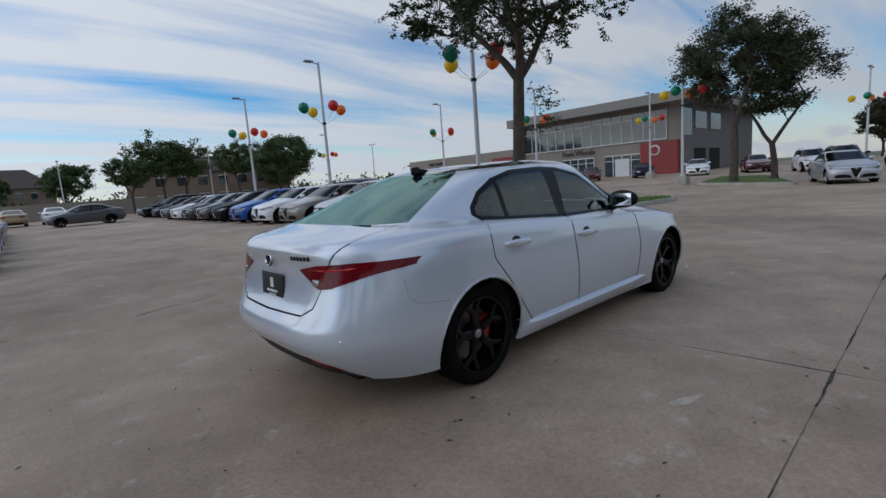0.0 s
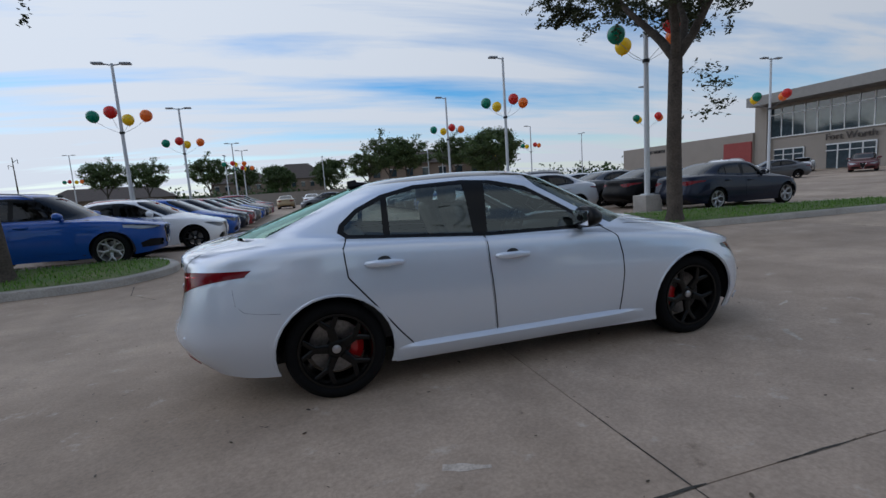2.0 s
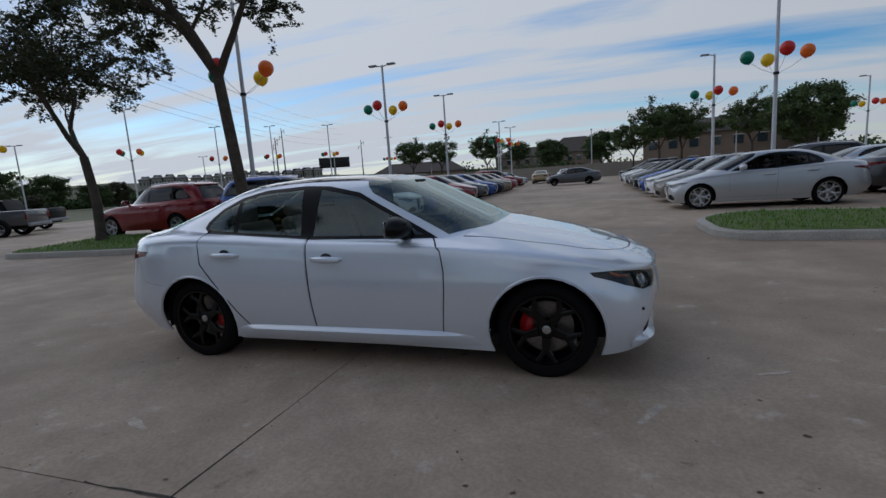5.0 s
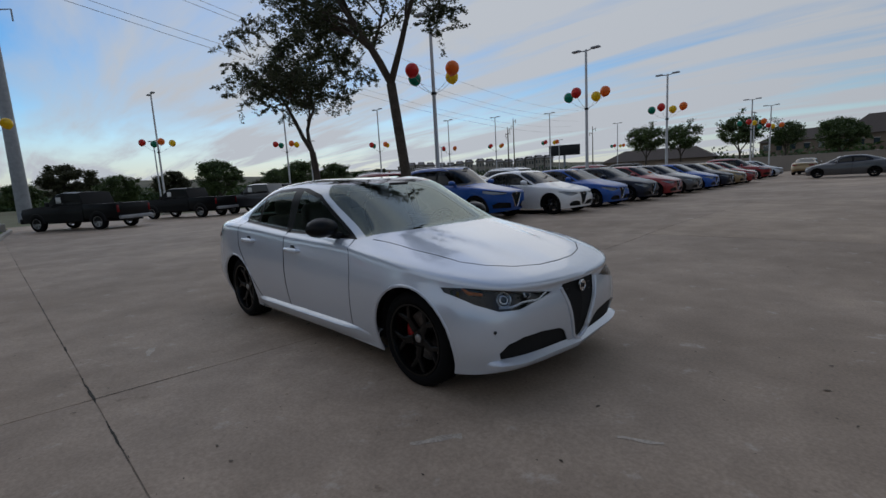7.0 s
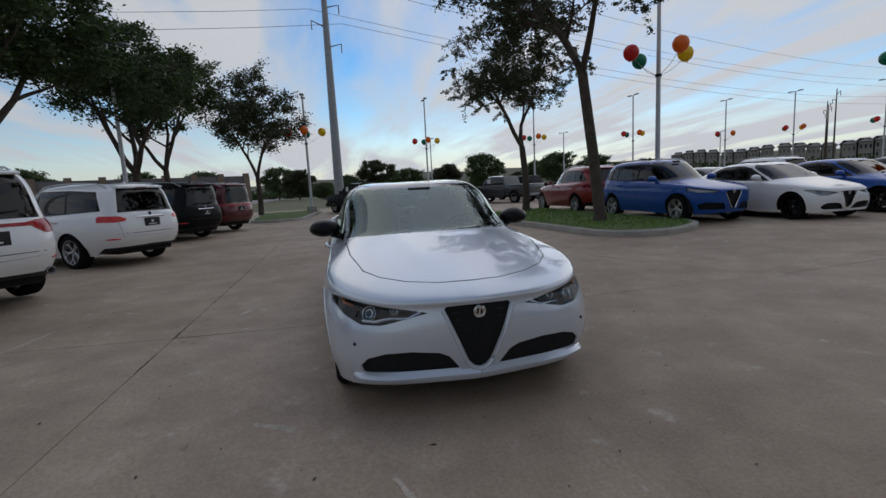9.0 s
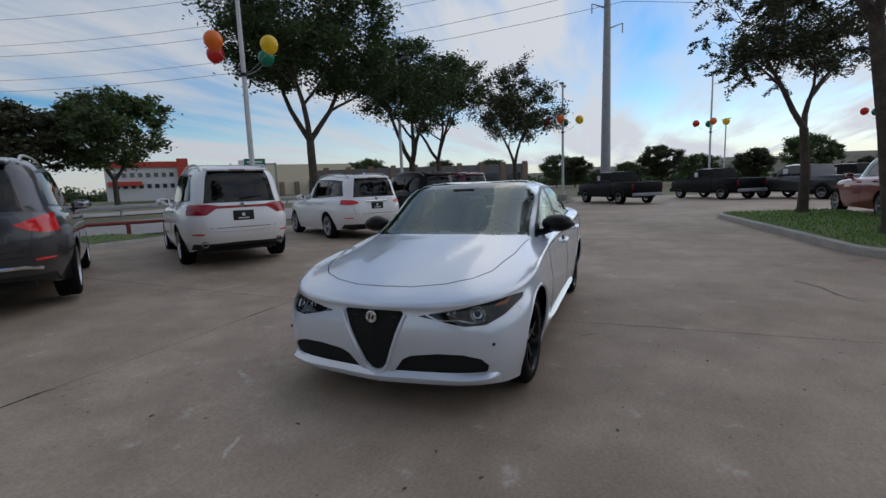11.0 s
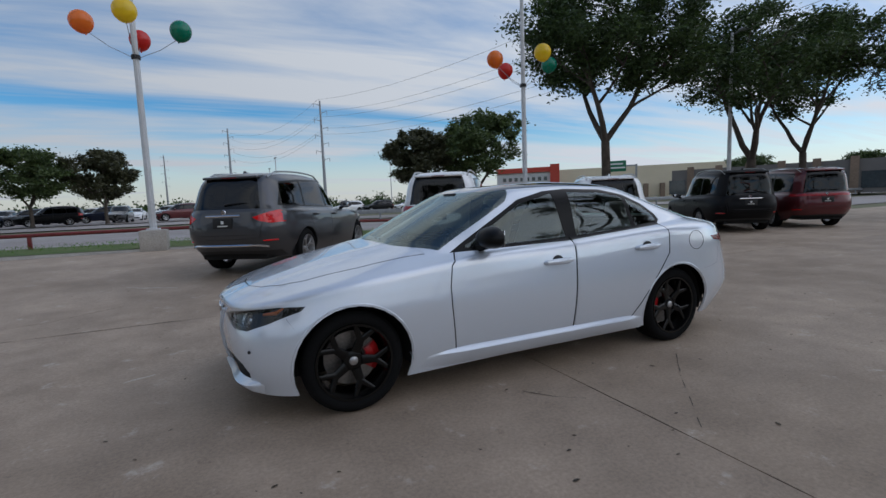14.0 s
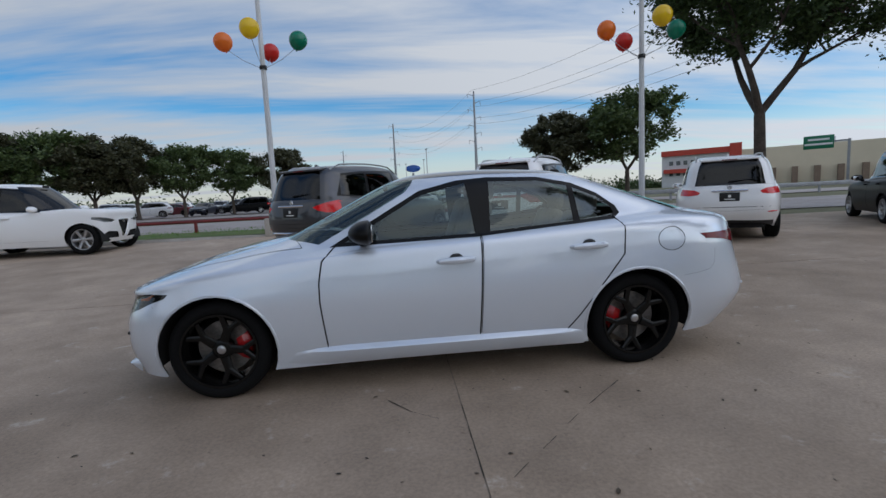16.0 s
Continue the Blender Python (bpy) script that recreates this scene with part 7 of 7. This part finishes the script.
def pylon(x, y, h, r, arms, label, z=0.0, turn=0.0, mat=GALV):
    p = tagged(new("power_pole"), label, "power pole")
    p.matrix_basis = pose(x, y, z, 0, 0, turn)
    sb = bmesh.new()
    tube(sb, [(0, 0, -0.5), (0, 0, h * 0.5), (0, 0, h)], [r, r * 0.72, r * 0.42], 12)
    part("shaft", sb, mat, p)
    for k in range(arms):
        ab = bmesh.new()
        s = 1 if k % 2 else -1
        zz = h - 0.6 - 1.7 * k * (h / 24)
        tube(ab, [(0, 0, zz - 0.5), (0, s * 1.5, zz)], [0.09, 0.04], 6)
        tube(ab, [(0, s * 1.5, zz), (0, s * 1.5, zz - 0.9)], 0.06, 6)
        part("cross_arm", ab, mat, p)
    return p


pylon(-46.5, -0.5, 27, 0.52, 6, "tall tapered steel transmission pole", -0.4, 20)
pylon(-20, -112, 26, 0.45, 8, "tall steel transmission pole beyond the road", 0, 80)
pylon(0, -165, 27, 0.5, 8, "tall steel transmission pole in the distance", 0, 80)
pylon(27, -250, 27, 0.5, 8, "tall steel transmission pole in the distance", 0, 80)
pylon(-78, 104, 15, 0.2, 2, "wooden power pole with cross arms", 0, 60, WOODPOLE)
pylon(-84, 112, 15, 0.2, 2, "wooden power pole with cross arms", 0, 60, WOODPOLE)
pylon(-70, 96, 16, 0.2, 2, "wooden power pole with cross arms", 0, 60, WOODPOLE)
pylon(-62, 122, 14, 0.2, 2, "wooden power pole with cross arms", 0, 60, WOODPOLE)
for k, (dz, dy) in enumerate(((25.5, 1.6), (23.5, -1.6), (21.5, 1.6), (19.5, -1.6), (17.6, 1.6))):
    for (ax, ay), (bx, by) in (((-46.5, -0.5), (-20, -112)), ((-46.5, -0.5), (-95, 170)), ((-20, -112), (0, -165))):
        wb = bmesh.new()
        pts = [(ax + (bx - ax) * q / 14 + dy * 0.5, ay + (by - ay) * q / 14 + dy, dz - 4.2 * (1 - (2 * q / 14 - 1) ** 2) + 0.4) for q in range(15)]
        tube(wb, pts, 0.022, 4)
        tagged(new("power_line", mesh_of("power_line", wb, GALV)), "thin sagging power line between steel poles", "cable", "power lines")

# ---- far lot across the road ----
lot_far = sheet("pavement", steps_between(0, 80, 8), steps_between(-75, -46, 7), lambda x, y: level(x, y) + 0.02, ROAD, "parking lot across the road", "pavement")


# ---- cracks and litter on the lot ----
crack_rng = random.Random(31)
SCUFFS = (([(0.35, -3.92), (-0.2, -3.82), (-0.75, -3.73)], 0.045, 0.15), ([(3.95, -5.27), (3.4, -4.93), (2.85, -4.6)], 0.07, 0.2), ([(2.70, -0.62), (2.88, -0.50)], 0.10, 0.6), ([(1.90, -1.33), (2.08, -1.12)], 0.08, 0.6), ([(-1.02, -1.86), (-0.80, -1.93)], 0.09, 0.6))


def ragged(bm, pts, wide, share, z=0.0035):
    """Ragged flat strips along a line, with gaps between them."""
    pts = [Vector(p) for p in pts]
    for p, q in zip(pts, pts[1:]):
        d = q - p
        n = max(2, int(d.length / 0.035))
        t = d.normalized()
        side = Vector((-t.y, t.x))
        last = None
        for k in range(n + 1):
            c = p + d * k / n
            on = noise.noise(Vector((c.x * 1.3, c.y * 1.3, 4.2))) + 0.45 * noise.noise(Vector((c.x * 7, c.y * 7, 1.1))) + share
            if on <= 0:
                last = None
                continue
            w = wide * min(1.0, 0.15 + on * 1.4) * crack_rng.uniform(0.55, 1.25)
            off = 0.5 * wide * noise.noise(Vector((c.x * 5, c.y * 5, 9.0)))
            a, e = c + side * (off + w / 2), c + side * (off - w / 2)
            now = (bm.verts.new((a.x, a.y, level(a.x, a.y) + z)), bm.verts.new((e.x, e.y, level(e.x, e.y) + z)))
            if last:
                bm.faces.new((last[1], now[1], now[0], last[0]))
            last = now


# flat strips without depth; the shade inside each crack is in their colour
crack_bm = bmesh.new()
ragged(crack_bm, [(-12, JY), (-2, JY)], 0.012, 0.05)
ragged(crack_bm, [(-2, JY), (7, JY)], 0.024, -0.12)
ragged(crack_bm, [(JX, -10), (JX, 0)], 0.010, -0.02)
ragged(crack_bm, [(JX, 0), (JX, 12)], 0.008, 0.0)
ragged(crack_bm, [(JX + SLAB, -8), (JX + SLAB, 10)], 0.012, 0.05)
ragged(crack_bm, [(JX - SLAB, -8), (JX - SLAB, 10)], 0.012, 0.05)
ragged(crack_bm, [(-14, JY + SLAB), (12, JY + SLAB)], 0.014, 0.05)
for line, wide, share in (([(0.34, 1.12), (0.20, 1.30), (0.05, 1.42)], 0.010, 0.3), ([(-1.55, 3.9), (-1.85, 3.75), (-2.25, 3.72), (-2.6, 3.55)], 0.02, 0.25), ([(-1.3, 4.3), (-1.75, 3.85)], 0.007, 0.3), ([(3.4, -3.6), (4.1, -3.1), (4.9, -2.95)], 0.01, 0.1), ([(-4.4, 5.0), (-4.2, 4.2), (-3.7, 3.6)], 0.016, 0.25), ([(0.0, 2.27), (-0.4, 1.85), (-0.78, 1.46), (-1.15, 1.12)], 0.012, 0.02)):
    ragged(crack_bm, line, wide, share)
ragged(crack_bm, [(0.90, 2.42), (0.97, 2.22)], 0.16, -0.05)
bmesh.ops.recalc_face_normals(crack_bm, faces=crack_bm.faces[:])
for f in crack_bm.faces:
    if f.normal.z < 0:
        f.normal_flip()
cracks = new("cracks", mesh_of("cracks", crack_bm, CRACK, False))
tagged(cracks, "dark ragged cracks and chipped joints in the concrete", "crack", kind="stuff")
scuff_bm = bmesh.new()
for line, wide, share in SCUFFS:
    ragged(scuff_bm, line, wide, share, 0.0025)
bmesh.ops.recalc_face_normals(scuff_bm, faces=scuff_bm.faces[:])
for f in scuff_bm.faces:
    if f.normal.z < 0:
        f.normal_flip()
tagged(new("worn_stripe", mesh_of("worn_stripe", scuff_bm, SCUFF, False)), "pale worn scuffs and stripe remains on the concrete", "marking", kind="stuff")
litter_bm = bmesh.new()
for k in range(1300):
    if k < 700:
        x, y = crack_rng.gauss(0, 4.5), crack_rng.gauss(0, 3.6)
    else:
        x, y = crack_rng.uniform(-16, 16), crack_rng.uniform(-9.8, 9.5)
    s, a = crack_rng.choice((0.005, 0.006, 0.008, 0.010, 0.016)) * crack_rng.uniform(0.7, 1.3), crack_rng.uniform(0, 6.28)
    z = level(x, y) + 0.004
    ca, sa = math.cos(a), math.sin(a)
    vs = []
    for u, v, h in ((-1.2, 0, 0.1), (-0.3, 0.5, 0.35), (0.7, 0.4, 0.3), (1.3, 0, 0.05), (0.6, -0.45, 0.3), (-0.4, -0.5, 0.25)):
        vs.append(litter_bm.verts.new((x + s * (u * ca - v * sa), y + s * (u * sa + v * ca), z + 0.5 * s * h * crack_rng.uniform(0.3, 1.4))))
    litter_bm.faces.new(vs)
litter = new("leaf_litter", mesh_of("leaf_litter", litter_bm, LITTER, False))
tagged(litter, "small dry leaves and grit scattered over the concrete", "litter", kind="stuff")
FARLOT = "cars in the lot across the road"
for n, (kind, colour) in enumerate([("suv", "maroon"), ("suv", "grey"), ("big", "black"), ("saloon", "navy"), ("suv", "white"), ("suv", "silver"), ("suv", "red"), ("big", "grey"), ("saloon", "white"), ("suv", "black")]):
    place(kind, 6.5 + 5.2 * n, -50 - 1.5 * (n % 2), 90 if n % 2 else 20, colour, "parked in the lot across the road", FARLOT)
for n, (kind, colour) in enumerate([("saloon", "white"), ("suv", "navy"), ("suv", "silver"), ("saloon", "black"), ("suv", "white"), ("suv", "red")]):
    place(kind, 12 + 6.1 * n, -62, 90, colour, "parked in the lot across the road", FARLOT)

for x, y, kind, colour in ((5.4, -61, "suv", "white"), (1.2, -62, "suv", "grey"), (-3.2, -63, "saloon", "white"), (-13.4, -62, "suv", "white"), (-17.5, -61, "suv", "black"), (-22.6, -62, "suv", "white"), (9.5, -67, "suv", "white"), (14.0, -56, "suv", "navy"), (20.5, -57, "suv", "grey"), (27.5, -56, "saloon", "maroon"), (31.5, -66, "suv", "white"), (24.0, -67, "suv", "silver"), (17.5, -67, "suv", "white"), (-8.0, -66, "suv", "silver")):
    place(kind, x, y, 10, colour, "parked in the lot across the road", FARLOT)

for p in (proto_saloon, proto_light, proto_suv, proto_big, proto_van, proto_tall, proto_track, proto_slim, proto_offroad, proto_pickup):
    for o in (*p.children_recursive, p):
        bpy.data.objects.remove(o)

lay_slabs()
